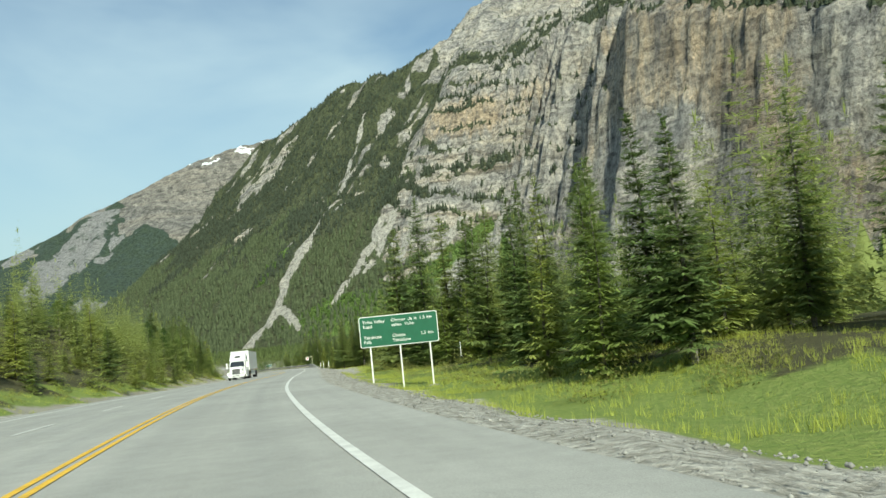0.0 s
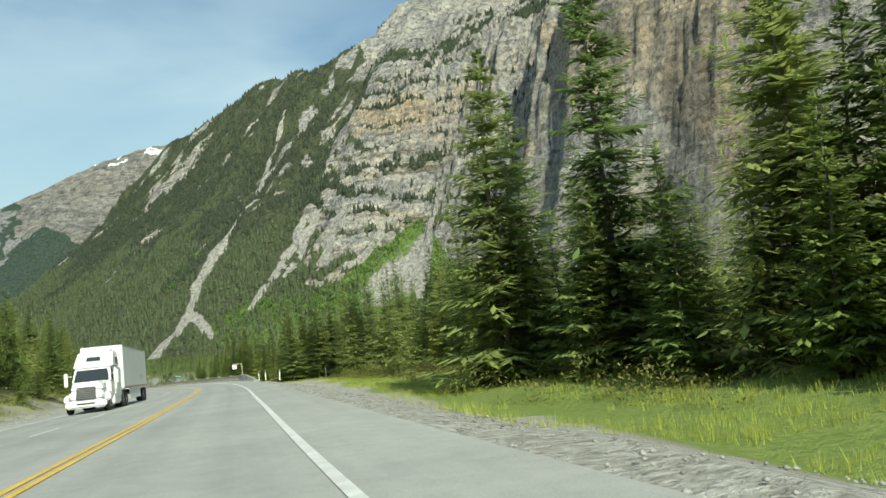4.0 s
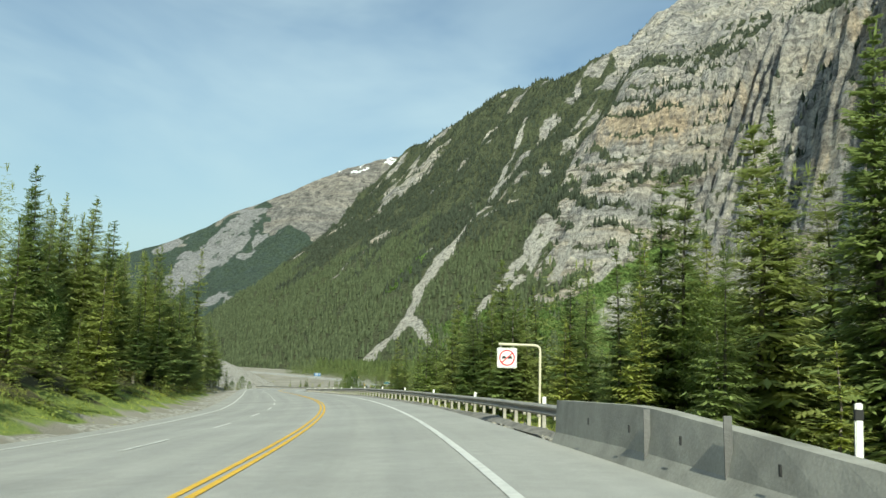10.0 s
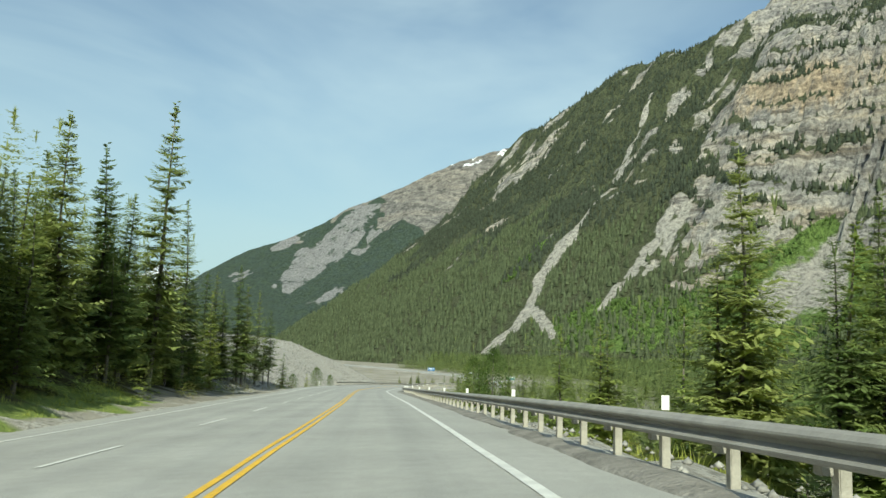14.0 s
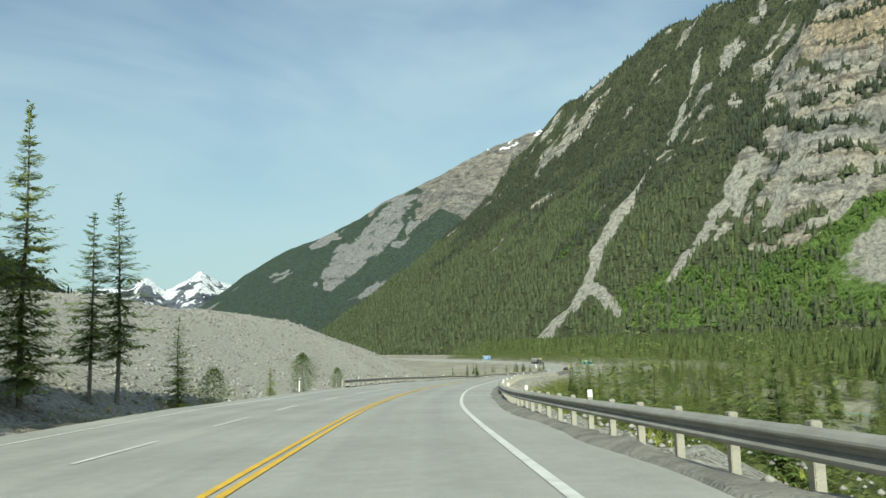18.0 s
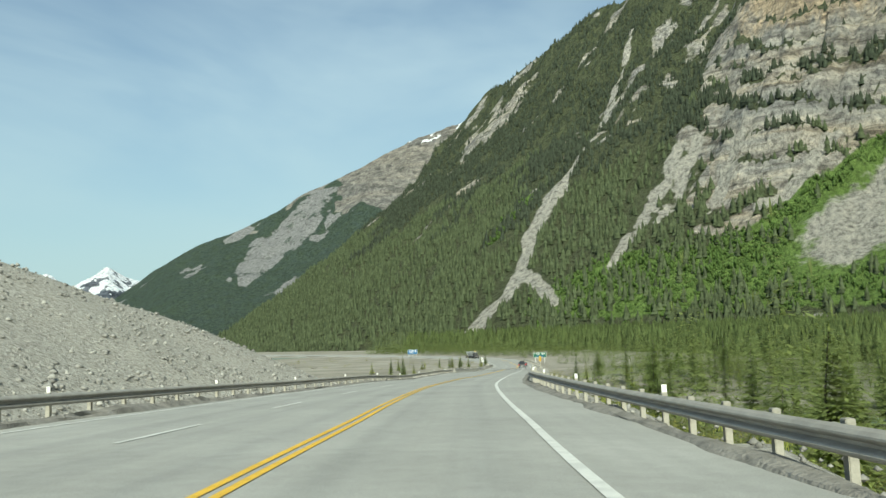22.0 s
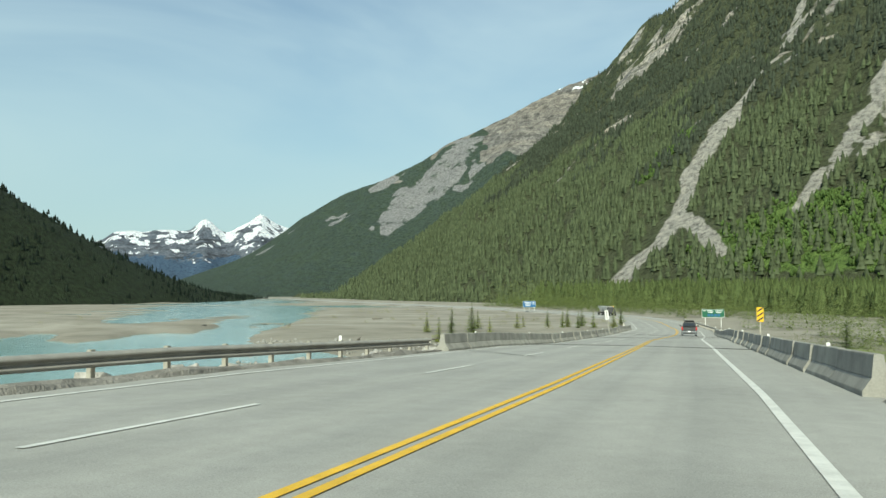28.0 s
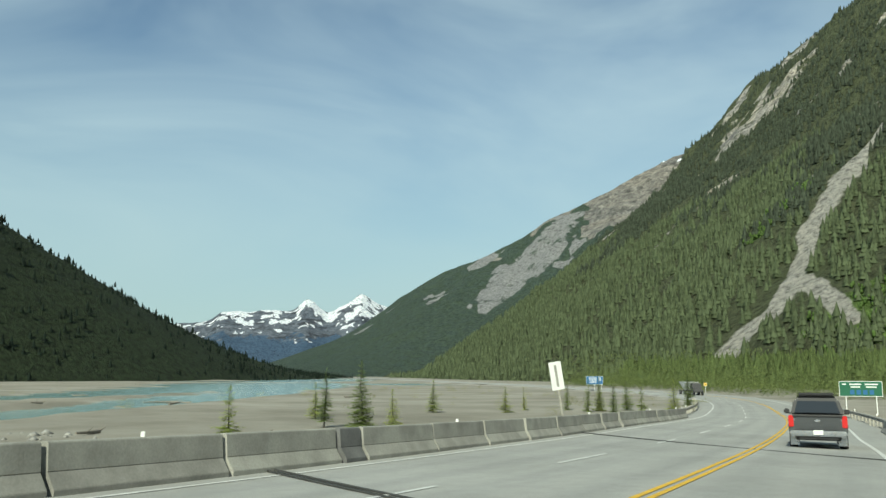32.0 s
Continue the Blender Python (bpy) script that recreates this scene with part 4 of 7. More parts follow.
# ---------------------------------------------------------------- distant ranges
def range_mesh(name, crest, width, rough, rows, cols, material, cover, seed, power=1.0, base=FLAT - 4):
    """A ridge along the crest (x, y, z), its flanks falling over `width` on both sides."""
    c = spline([crest[0], *crest, crest[-1]], 20.0)
    s = np.linspace(0, 1, cols)
    t = np.linspace(0, 1, len(c))
    C = np.stack([np.interp(s, t, c[:, i]) for i in range(3)], 1)
    T = np.gradient(C[:, :2], axis=0)
    T /= np.linalg.norm(T, axis=1)[:, None]
    N = np.stack([T[:, 1], -T[:, 0]], 1)
    v = np.linspace(-1, 1, rows)
    v = np.sign(v) * np.abs(v) ** 1.4
    X = C[None, :, 0] + N[None, :, 0] * v[:, None] * width
    Y = C[None, :, 1] + N[None, :, 1] * v[:, None] * width
    a = np.abs(v)[:, None]
    H = C[None, :, 2] - base
    spur = ridged(X / (width * 0.42) + seed, Y / (width * 0.42), 4, 0.5) - 0.5
    Z = base + H * (1 - a) ** power * (1 + 0.55 * rough * spur * np.sin(np.pi * np.clip(a * 1.1, 0, 1))) + H * rough * 0.22 * (ridged(X / (width * 0.13), Y / (width * 0.13) + seed, 4, 0.6) - 0.6) * (1 - a) * np.clip(0.35 + a * 5, 0, 1)
    return grid_mesh(name, X, Y, Z, material, cover(X, Y, Z, v[:, None] + 0 * X))


def polar(az, r, z):
    return (-100 - r * math.sin(radians(az)), 400 + r * math.cos(radians(az)), z)


def far_cover(X, Y, Z, v):
    c = np.zeros((*X.shape, 3))
    n = fbm(X / 160, Y / 160, 4)
    az = np.degrees(np.arctan2(-(X + 100), Y - 400))
    lim = np.interp(az, [8, 17, 21, 25, 34], [250, 330, 480, 560, 640])
    c[..., 1] = sstep(30, -40, Z + (n - 0.5) * 620 - lim)
    c[..., 0] = sstep(0.62, 0.7, fbm(X / 120 + 5, Y / 190, 4)) * sstep(80, 160, Z) * sstep(620, 480, Z) * 0.7
    mid = np.interp(Z, [180, 230, 420, 620], [29.3, 28.5, 26.0, 23.6]) + (fbm(X / 90, Z / 90, 3) - 0.5) * 1.6
    half = np.interp(Z, [170, 240, 380, 640], [0.4, 1.1, 2.0, 0.8])
    c[..., 0] = np.maximum(c[..., 0], sstep(1.25, 0.8, np.abs(az - mid) / half) * (0.5 + 0.5 * sstep(0.36, 0.52, fbm(X / 45, (Y + Z) / 45, 3))) * sstep(150, 200, Z) * sstep(660, 600, Z))
    c[..., 2] = sstep(0.63, 0.67, fbm(X / 30, Y / 30, 3)) * sstep(760, 850, Z)
    return c


FAR_CREST = [(4, 985), (9, 950), (13.5, 912), (15.9, 862), (17.5, 836), (19.4, 775), (21.1, 718), (23, 668), (24.7, 623), (27, 535), (29.7, 455), (31.4, 418), (34.6, 313), (36.7, 215),
             (39, 128), (41.3, 74), (43.8, 21), (46.5, -20)]
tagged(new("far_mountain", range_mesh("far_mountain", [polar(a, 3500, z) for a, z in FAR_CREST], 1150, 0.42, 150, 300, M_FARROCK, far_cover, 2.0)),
       "grey mountain with pale scree fans and haze-tinted wooded lower flanks", "mountain", kind="structure")


def snow_cover(X, Y, Z, v):
    c = np.zeros((*X.shape, 3))
    n = 0.55 * fbm(X / 70, Y / 70, 4) + 0.45 * fbm(X / 28 + 9, Y / 28, 4)
    c[..., 2] = sstep(0.4, 0.6, (Z - 110) / 300 + (n - 0.5) * 2.2)
    c[..., 1] = sstep(190, 110, Z + (n - 0.5) * 160)
    return c


SNOW_CREST = [(32, 300), (34, 290), (36.3, 325), (37.2, 360), (37.9, 398), (38.5, 362), (39.2, 330), (40.15, 294), (41.4, 358), (42.5, 304), (44, 308), (45.4, 292), (46.9, 290), (47.9, 242), (50, 224),
              (53, 205), (57, 220), (62, 300)]
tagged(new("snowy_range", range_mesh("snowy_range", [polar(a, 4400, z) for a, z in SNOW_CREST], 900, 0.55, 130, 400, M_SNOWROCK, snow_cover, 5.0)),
       "snow-covered far peaks above wooded slopes tinted blue for haze", "mountain", kind="structure")


def wooded_cover(X, Y, Z, v):
    c = np.zeros((*X.shape, 3))
    c[..., 1] = 1.0
    return c


def hpos(az, r, z):
    return (-144 - r * math.sin(radians(az)), 571 + r * math.cos(radians(az)), z)


HILL = [hpos(100, 700, 300), hpos(75, 760, 236), hpos(66, 800, 152), hpos(62, 830, 113), hpos(58.7, 900, 88), hpos(55.4, 980, 54), hpos(53.3, 1060, 24), hpos(52.2, 1120, 9), hpos(50, 1250, 6), hpos(47.3, 1450, -6), hpos(45.5, 1750, -26)]
# forest-floor colours darkened to stand for shade on this hill
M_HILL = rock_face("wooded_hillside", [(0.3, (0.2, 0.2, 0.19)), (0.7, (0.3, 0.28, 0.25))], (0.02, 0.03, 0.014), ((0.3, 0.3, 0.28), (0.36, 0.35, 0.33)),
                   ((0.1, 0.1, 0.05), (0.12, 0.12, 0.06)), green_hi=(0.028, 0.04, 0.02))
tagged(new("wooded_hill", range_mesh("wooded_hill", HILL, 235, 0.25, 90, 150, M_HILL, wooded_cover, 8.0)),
       "wooded hillside across the river, its shade painted as dark colour", "hill", kind="structure")

# ---------------------------------------------------------------- trees
def soup(name, verts, faces, material):
    me = bpy.data.meshes.new(name)
    me.from_pydata([tuple(v) for v in verts], [], [tuple(f) for f in faces])
    me.materials.append(material)
    return me


def diamond(V, F, p, d, length, width, sag):
    """A folded, pointed spray of needles or leaves from p along d."""
    dx, dy, dz = float(d[0]), float(d[1]), float(d[2])
    k = 1 / (math.sqrt(dx * dx + dy * dy + dz * dz) + 1e-9)
    dx, dy, dz = dx * k, dy * k, dz * k
    k = width / (math.hypot(dx, dy) + 1e-9)
    sx, sy = dy * k, -dx * k
    x, y, z = float(p[0]), float(p[1]), float(p[2])
    i = len(V)
    q = length * 0.45
    mx_, my_, mz = x + dx * q, y + dy * q, z + dz * q - sag * 0.6
    V += [(x, y, z), (mx_ + sx, my_ + sy, mz), (x + dx * length, y + dy * length, z + dz * length - sag), (mx_ - sx, my_ - sy, mz)]
    F += [(i, i + 1, i + 2), (i, i + 2, i + 3)]


SPREAD, LONG = 0.034, 0.95


def conifer(h, r, seed, whorls, per, sprays, bare=0.08, shape=0.85, gap=0.0):
    """Crown of a conifer: whorls of boughs that droop and lift at the tips, each set with narrow side sprays in uneven layers."""
    g = np.random.default_rng(seed)
    V, F = [], []
    b = bare * h
    lop = g.random() * 6.28
    for i in range(whorls):
        f = (i + g.random() * 0.7) / whorls
        z = b + (h - b) * f
        rad = r * (1 - f) ** shape * (0.72 + 0.5 * g.random()) + 0.1
        if f < 0.12:
            rad *= 0.6 + 3.0 * f
        if gap and g.random() < gap:
            rad *= 0.45
        m = max(3, int(per * (0.5 + 0.6 * (1 - f))))
        a0 = g.random() * 6.28
        for k in range(m):
            a = a0 + 6.283 * k / m + g.normal() * 0.25
            ln = rad * (0.55 + 0.65 * g.random()) * (1 + 0.16 * math.cos(a - lop))
            out = np.array([math.cos(a), math.sin(a), 0.0])
            across = np.array([-out[1], out[0], 0.0])
            rise = 0.55 * f - 0.1
            dz, droop = g.normal() * (h - b) / whorls * 0.6, 0.2 + 0.28 * g.random()
            for j in range(sprays):
                q = (j + 0.3 + 0.4 * g.random()) / sprays
                p = out * ln * q * 0.97 + np.array([0, 0, z + dz + ln * (rise * q - droop * q + 0.75 * droop * q ** 3)])
                wide = (0.5 - 0.34 * q) * LONG
                for sgn in ((-1, 1) if sprays > 2 and j < sprays - 1 else (0,)):
                    d = out * (0.75 + 0.5 * g.random()) + across * sgn * (0.8 + 0.4 * g.random()) + np.array([0, 0, -0.12 + rise * 0.6 + 0.22 * g.normal()])
                    diamond(V, F, p, d, ln * wide * (0.7 + 0.5 * g.random()) + 0.12, ln * SPREAD + 0.028, 0.07 * ln * g.random())
    # the leader
    for k in range(4):
        diamond(V, F, np.array([0, 0, h * 0.93]), np.array([0.16 * math.cos(k * 1.6), 0.16 * math.sin(k * 1.6), 1.0]), h * 0.075, 0.05, 0)
    return V, F


def trunk_mesh(h, r, seed, limbs=0):
    g = np.random.default_rng(seed)
    bm = bmesh.new()
    pts = [Vector((0, 0, -0.3))] + [Vector((g.normal() * 0.02 * h * q, g.normal() * 0.02 * h * q, h * q)) for q in (0.3, 0.62)] + [Vector((0, 0, h * 0.97))]
    rr = [r, r * 0.72, r * 0.4, 0.02]
    for a, b, r0, r1 in zip(pts, pts[1:], rr, rr[1:]):
        cyl(bm, a, b, r0, r1, 7, False)
    for k in range(limbs):
        z = h * (0.06 + 0.3 * g.random())
        a = g.random() * 6.28
        ln = h * 0.07 * (0.5 + g.random())
        cyl(bm, (0, 0, z), (math.cos(a) * ln, math.sin(a) * ln, z - ln * 0.3 + 0.1), 0.025, 0.008, 4, False)
    return finish(bm, "trunk", M_BARK)


def broadleaf(h, r, seed, n):
    g = np.random.default_rng(seed)
    V, F = [], []
    for k in range(n):
        f = g.random() ** 0.8
        z = h * (0.22 + 0.76 * f)
        rad = r * math.sin(math.pi * min(1, 0.2 + 0.78 * f)) ** 0.7 * (0.35 + 0.7 * g.random())
        a = g.random() * 6.283
        p = np.array([math.cos(a) * rad, math.sin(a) * rad, z + g.normal() * 0.15])
        diamond(V, F, p, g.normal(size=3) + np.array([math.cos(a), math.sin(a), 0.1]), 0.13 + 0.08 * g.random(), 0.05, 0.02)
    return V, F


VARIANTS = [
    (14.0, 2.9, 10, 0.04, 0.0, 38, 0.85, "tall dense dark-green spruce tree at the roadside forest edge"),
    (17.0, 2.6, 9, 0.08, 0.08, 42, 0.8, "tall slender fir tree with a pointed crown"),
    (15.0, 2.4, 8, 0.24, 0.15, 32, 0.65, "lodgepole pine with a bare lower trunk"),
    (9.0, 2.1, 9, 0.03, 0.0, 29, 0.85, "young bushy green spruce tree"),
    (6.0, 1.6, 8, 0.02, 0.05, 22, 0.85, "small bright-green young conifer")]
KINDS, BASE = [], []
for i, (h, r, per, bare, gap, whorls, shape, lab) in enumerate(VARIANTS):
    KINDS.append(h)
    BASE.append([])
    for v in range(3 if i < 3 else 2):
        V, F = conifer(h, r * (1, 0.86, 1.12)[v], 40 + i + 100 * v, whorls + (0, 5, -4)[v], per + (1, 0, 2)[v], 12 if i < 3 else 9, bare + (0, 0.06, 0.02)[v] * (i != 3), shape, gap + (0, 0.1, 0.05)[v])
        e = empty(("spruce_tree", "fir_tree", "pine_tree", "young_spruce", "young_conifer")[i], pose(0, 0, -400), lab, "tree", "roadside trees")
        part("trunk", trunk_mesh(h, h * 0.0105 + 0.025, 60 + i + 9 * v, 22 if i == 2 else 8), None, e)
        part("crown", soup("crown", V, F, M_NEEDLE if i < 3 else M_NEEDLE2), None, e)
        BASE[i].append(e)
V, F = broadleaf(8.0, 1.9, 91, 5200)
KINDS.append(8.0)
e = empty("poplar_tree", pose(0, 0, -400), "young poplar tree with light green leaves", "tree", "roadside trees")
part("trunk", trunk_mesh(8.0, 0.11, 71, 8), None, e)
part("crown", soup("crown", V, F, M_LEAF), None, e)
BASE.append([e])
_used = set()
_rt = random.Random(11)
_rv = random.Random(29)


def plant(kind, x, y, h, z=None, lean=1.5):
    z = float(terrain(np.array([x]), np.array([y]))[0]) - 0.12 if z is None else z
    k = h / KINDS[kind]
    wk = k ** 0.8 * _rt.uniform(0.85, 1.15)
    m = pose(x, y, z, _rt.uniform(-lean, lean), _rt.uniform(-lean, lean), _rt.uniform(0, 360)) @ Matrix.Diagonal((wk, wk, k, 1))
    base = _rv.choice(BASE[kind])
    if base not in _used:
        _used.add(base)
        base.matrix_basis = m
        return base
    ob = base.copy()
    scene.collection.objects.link(ob)
    ob.matrix_basis = m
    for c in base.children:
        c2 = c.copy()
        scene.collection.objects.link(c2)
        c2.parent = ob
    return ob


def place_many(kind_weights, spots):
    """Plants (x, y, h) spots, heights of the ground looked up at once."""
    if not spots:
        return
    a = np.array([(x, y) for x, y, _ in spots])
    z = terrain(a[:, 0], a[:, 1])
    for (x, y, h), zz in zip(spots, z):
        w = list(kind_weights(x, y, h))
        if h > 7.5:
            w[5] = 0
        plant(_rt.choices(range(6), w)[0], x, y, h, float(zz) - 0.12)


def edge_right(s):
    return float(np.interp(s, [-20, 0, 35, 50, 62, 80, 100, 130, 165, 180, 195, 230, 270], [20, 20, 19, 24, 27, 16, 15.5, 21.5, 22.0, 18.5, 13.5, 10.6, 10.0]))


def edge_left(s):
    return float(np.interp(s, [-30, 0, 100, 200, 260, 300], [-15.5, -15.5, -15, -15, -14.5, -14]))


def spots_along(s0, s1, side, count, depth, hmin, hmax, mind, edge):
    out, tries = [], 0
    while len(out) < count and tries < count * 30:
        tries += 1
        s = _rt.uniform(s0, s1)
        q = _rt.random() ** 1.3 * depth
        lat = edge(s) + side * q
        x, y, _ = at(np.float64(s), np.float64(lat))
        if all((x - a) ** 2 + (y - b) ** 2 > mind * mind for a, b, _ in out[-220:]):
            h = _rt.uniform(hmin, hmax) * (0.55 + 0.45 * min(1, (q + 2.5) / 7))
            out.append((float(x), float(y), h))
    return out


# right-hand forest edge
right_spots = spots_along(66, 112, 1, 16, 8, 8, 12, 2.2, lambda s: edge_right(s) + 2) + spots_along(138, 200, 1, 34, 10, 12, 16.5, 2.2, lambda s: edge_right(s) + 3.5) + spots_along(24, 75, 1, 22, 13, 7, 11, 2.2, lambda s: edge_right(s) + 1.5) + spots_along(75, 190, 1, 50, 11, 6, 11, 2.0, lambda s: edge_right(s) + 1) + spots_along(185, 268, 1, 52, 12, 6.5, 12.0, 1.7, edge_right)
place_many(lambda x, y, h: (5, 3, 2.2, 2.5, 0.6, 0.5) if h > 8 else (0.6, 0.5, 0.5, 4, 3, 0.7), right_spots)
# left bank: young growth low down, tall trees above and towards the bend
left_spots = spots_along(30, 230, -1, 54, 9, 2.5, 5.5, 1.6, lambda s: -13.4) + spots_along(-10, 180, -1, 28, 24, 4, 8.0, 2.2, edge_left) + spots_along(150, 225, -1, 18, 15, 6, 11, 1.9, edge_left) + spots_along(225, 285, -1, 42, 13, 9.5, 15.5, 1.6, edge_left) + spots_along(284, 348, -1, 46, 11, 9, 15, 1.6, lambda s: -15.5)
place_many(lambda x, y, h: (3, 3.5, 1, 2, 0.5, 0.3) if h > 8 else (0.3, 0.4, 0.3, 4, 4, 1.2), left_spots)
# the trees that stand out along the right-hand edge: along the road, out from it, height, kind
for s, la, h, kd in [(112, 20, 17, 0), (108, 17.2, 18.5, 0), (99, 19.5, 20.5, 1), (88, 20.5, 16, 2), (85, 22.5, 15.5, 0), (82, 22.5, 14.5, 0), (81, 24, 15.5, 1), (83, 28, 18, 0), (77, 28.5, 17, 1),
                     (70, 31, 17, 0), (92, 24, 16, 0), (74, 24.5, 5.4, 3), (58, 18, 10, 0), (59, 20.5, 12.2, 0), (49.5, 19, 9.6, 0), (38.5, 16.4, 8.6, 3), (40, 19.5, 10.4, 0),
                     (34.5, 17.6, 9.2, 1), (31, 16.2, 7.6, 3)]:
    x, y, z = at(np.float64(s), np.float64(la))
    plant(kd, float(x), float(y), h)
for s, la, h, kd in [(36, 21, 11.5, 0), (45, 21.5, 11.5, 1), (28, 18.5, 9.5, 0), (161, 23, 8.4, 3), (149, 23, 7, 3), (142, 23, 10.2, 3), (166, 25, 12.5, 0), (138.6, 24, 13.8, 0),
                     (206, 17, 12.4, 0), (199, 18, 13.4, 1), (194, 18.5, 13.3, 0), (186, 17.5, 11.3, 1), (185.5, 18.3, 10, 2), (181.9, 20, 8.4, 2), (182.6, 22, 11.2, 2), (160.3, 32, 15, 0), (161.1, 30, 13.7, 0), (163.3, 29, 13.4, 1),
                     (167.8, 29, 12.6, 0), (170.6, 28, 11.9, 0), (174.6, 27, 11.8, 1), (186.4, 26, 14.1, 0), (191.9, 25, 12.9, 0), (155, 33, 15.5, 0), (152, 31, 14.5, 1)]:
    x, y, z = at(np.float64(s), np.float64(la))
    plant(kd, float(x), float(y), h)
for s, la, h, kd in [(190.6, 11.6, 6, 2), (195, 15, 11.4, 0), (208, 17, 13.3, 0), (187, 14, 11.2, 0), (184, 10.9, 3.3, 4), (248.5, 14, 12, 0), (239.5, 13.5, 11.2, 0), (234, 12, 8.2, 1), (230, 11.2, 7, 2),
                     (254.5, 13, 8.6, 1), (263.6, 10, 5.6, 2), (258, 9.8, 4.8, 2), (263, 13, 7.4, 3), (276, 11, 5.2, 2), (265, -17, 14.6, 0), (273, -17, 16.2, 0), (282, -17, 15.3, 1),
                     (293.5, -16.5, 15.6, 0), (301, -16.5, 16, 0), (324, -16, 18, 1), (232.5, 14, 12.5, 0), (223, 12.5, 8.8, 0), (243.2, 14, 9.9, 0), (231, 15, 8.9, 0), (238.7, 14.5, 9.4, 0)]:
    x, y, z = at(np.float64(s), np.float64(la))
    plant(kd, float(x), float(y), h)
# the last tall trees before the gravel heap, and small ones along its foot
for s, la, h, kd in [(312.4, -16, 23.3, 1), (306, -16.5, 14, 1), (349, -15, 15, 1), (352, -17.5, 9, 2), (349.4, -14.5, 12.6, 2), (359.7, -14.5, 13, 1), (354.9, -15.5, 7.8, 2), (357.9, -15.5, 9.8, 2), (365.9, -14.5, 9.6, 2), (368.4, -14.2, 11.3, 2), (374, -13, 5.7, 3), (377.4, -12, 3.2, 5), (390.6, -12, 3.3, 3), (401.6, -12.2, 4.5, 5), (414.4, -12.2, 3.2, 5), (383, -11.6, 1.3, 4), (410, -11.6, 1.2, 4)]:
    x, y, z = at(np.float64(s), np.float64(la))
    plant(kd, float(x), float(y), h)
# trees on the flats below the road to the right
rt_spots = spots_along(272, 345, 1, 58, 15, 4.5, 7.8, 1.5, lambda s: 9.6 + 2.5 * sstep(300, 345, s))
place_many(lambda x, y, h: (0.6, 1.6, 0.4, 3, 2.5, 1.6), rt_spots)
flat_spots = spots_along(352, 440, 1, 34, 34, 4.5, 8.5, 2.2, lambda s: 13.5) + spots_along(440, 610, 1, 70, 60, 5, 10.5, 2.6, lambda s: 13.5)
place_many(lambda x, y, h: (3, 2, 0.8, 2, 1, 0.8), flat_spots)
# young trees on the gravel flats beyond the bridge
for az, r, h, kd in [(47.5, 62, 4.2, 4), (41.2, 78, 5.6, 1), (38.6, 76, 6.3, 0), (36.5, 74, 3.8, 4), (41.8, 92, 4.0, 4), (33.8, 105, 4.2, 4), (28.8, 108, 3.4, 4), (27.5, 116, 3.0, 3),
                     (24.6, 118, 4.0, 3), (23.2, 112, 4.4, 3), (22.4, 116, 4.8, 0), (21.5, 110, 4.0, 3), (20.6, 120, 4.6, 3), (19.6, 112, 3.8, 4), (17.5, 105, 4.4, 3), (16.6, 108, 5.4, 1)]:
    x, y = -144.5 - r * math.sin(radians(az)), 571 + r * math.cos(radians(az))
    plant(kd, x, y, h)


# ---------------------------------------------------------------- woods that nobody could count
def scatter(name, protos, spots, material, label, category, tilt=0.06):
    """One mesh of many copies of the prototypes at (x, y, z, height, width)."""
    g = np.random.default_rng(len(spots))
    VV, FF, n0 = [], [], 0
    which = g.integers(0, len(protos), len(spots))
    for k, (V, F) in enumerate(protos):
        V, F = np.array(V, float), np.array(F, int)
        sp = spots[which == k]
        if not len(sp):
            continue
        a = g.random(len(sp)) * 6.283
        c, s = np.cos(a), np.sin(a)
        X = (V[None, :, 0] * c[:, None] - V[None, :, 1] * s[:, None]) * sp[:, 4:5] + sp[:, 0:1] + V[None, :, 2] * sp[:, 3:4] * g.normal(size=(len(sp), 1)) * tilt * 0.3
        Y = (V[None, :, 0] * s[:, None] + V[None, :, 1] * c[:, None]) * sp[:, 4:5] + sp[:, 1:2]
        Z = V[None, :, 2] * sp[:, 3:4] + sp[:, 2:3]
        VV.append(np.stack([X, Y, Z], -1).reshape(-1, 3))
        FF.append((F[None] + (np.arange(len(sp)) * len(V))[:, None, None] + n0).reshape(-1, 3))
        n0 += len(sp) * len(V)
    co, fa = np.concatenate(VV), np.concatenate(FF)
    me = bpy.data.meshes.new(name)
    me.vertices.add(len(co))
    me.vertices.foreach_set("co", co.astype(np.float32).ravel())
    me.loops.add(fa.size)
    me.loops.foreach_set("vertex_index", fa.astype(np.int32).ravel())
    me.polygons.add(len(fa))
    me.polygons.foreach_set("loop_start", np.arange(0, fa.size, 3, dtype=np.int32))
    me.polygons.foreach_set("loop_total", np.full(len(fa), 3, np.int32))
    me.update(calc_edges=True)
    me.materials.append(material)
    return tagged(new(name, me), label, category, kind="stuff")


def tiny_conifer(seed, tiers=4, sides=8):
    """A unit-high far conifer: jagged tiers."""
    g = np.random.default_rng(seed)
    V, F = [], []
    for t in range(tiers):
        z0, z1 = 0.06 + 0.8 * t / tiers, min(1.0, 0.06 + 0.8 * t / tiers + 0.42)
        rr = 0.2 * (1 - t / tiers) ** 0.9 + 0.025
        i = len(V)
        for k in range(sides):
            a = 6.283 * (k + 0.5 * t) / sides
            q = rr * (0.75 + 0.7 * g.random()) * (1.0 if k % 2 else 0.5)
            V.append((math.cos(a) * q, math.sin(a) * q, z0 - 0.04 * g.random()))
        V.append((0, 0, z1))
        F += [(i + k, i + (k + 1) % sides, i + sides) for k in range(sides)]
    return V, F


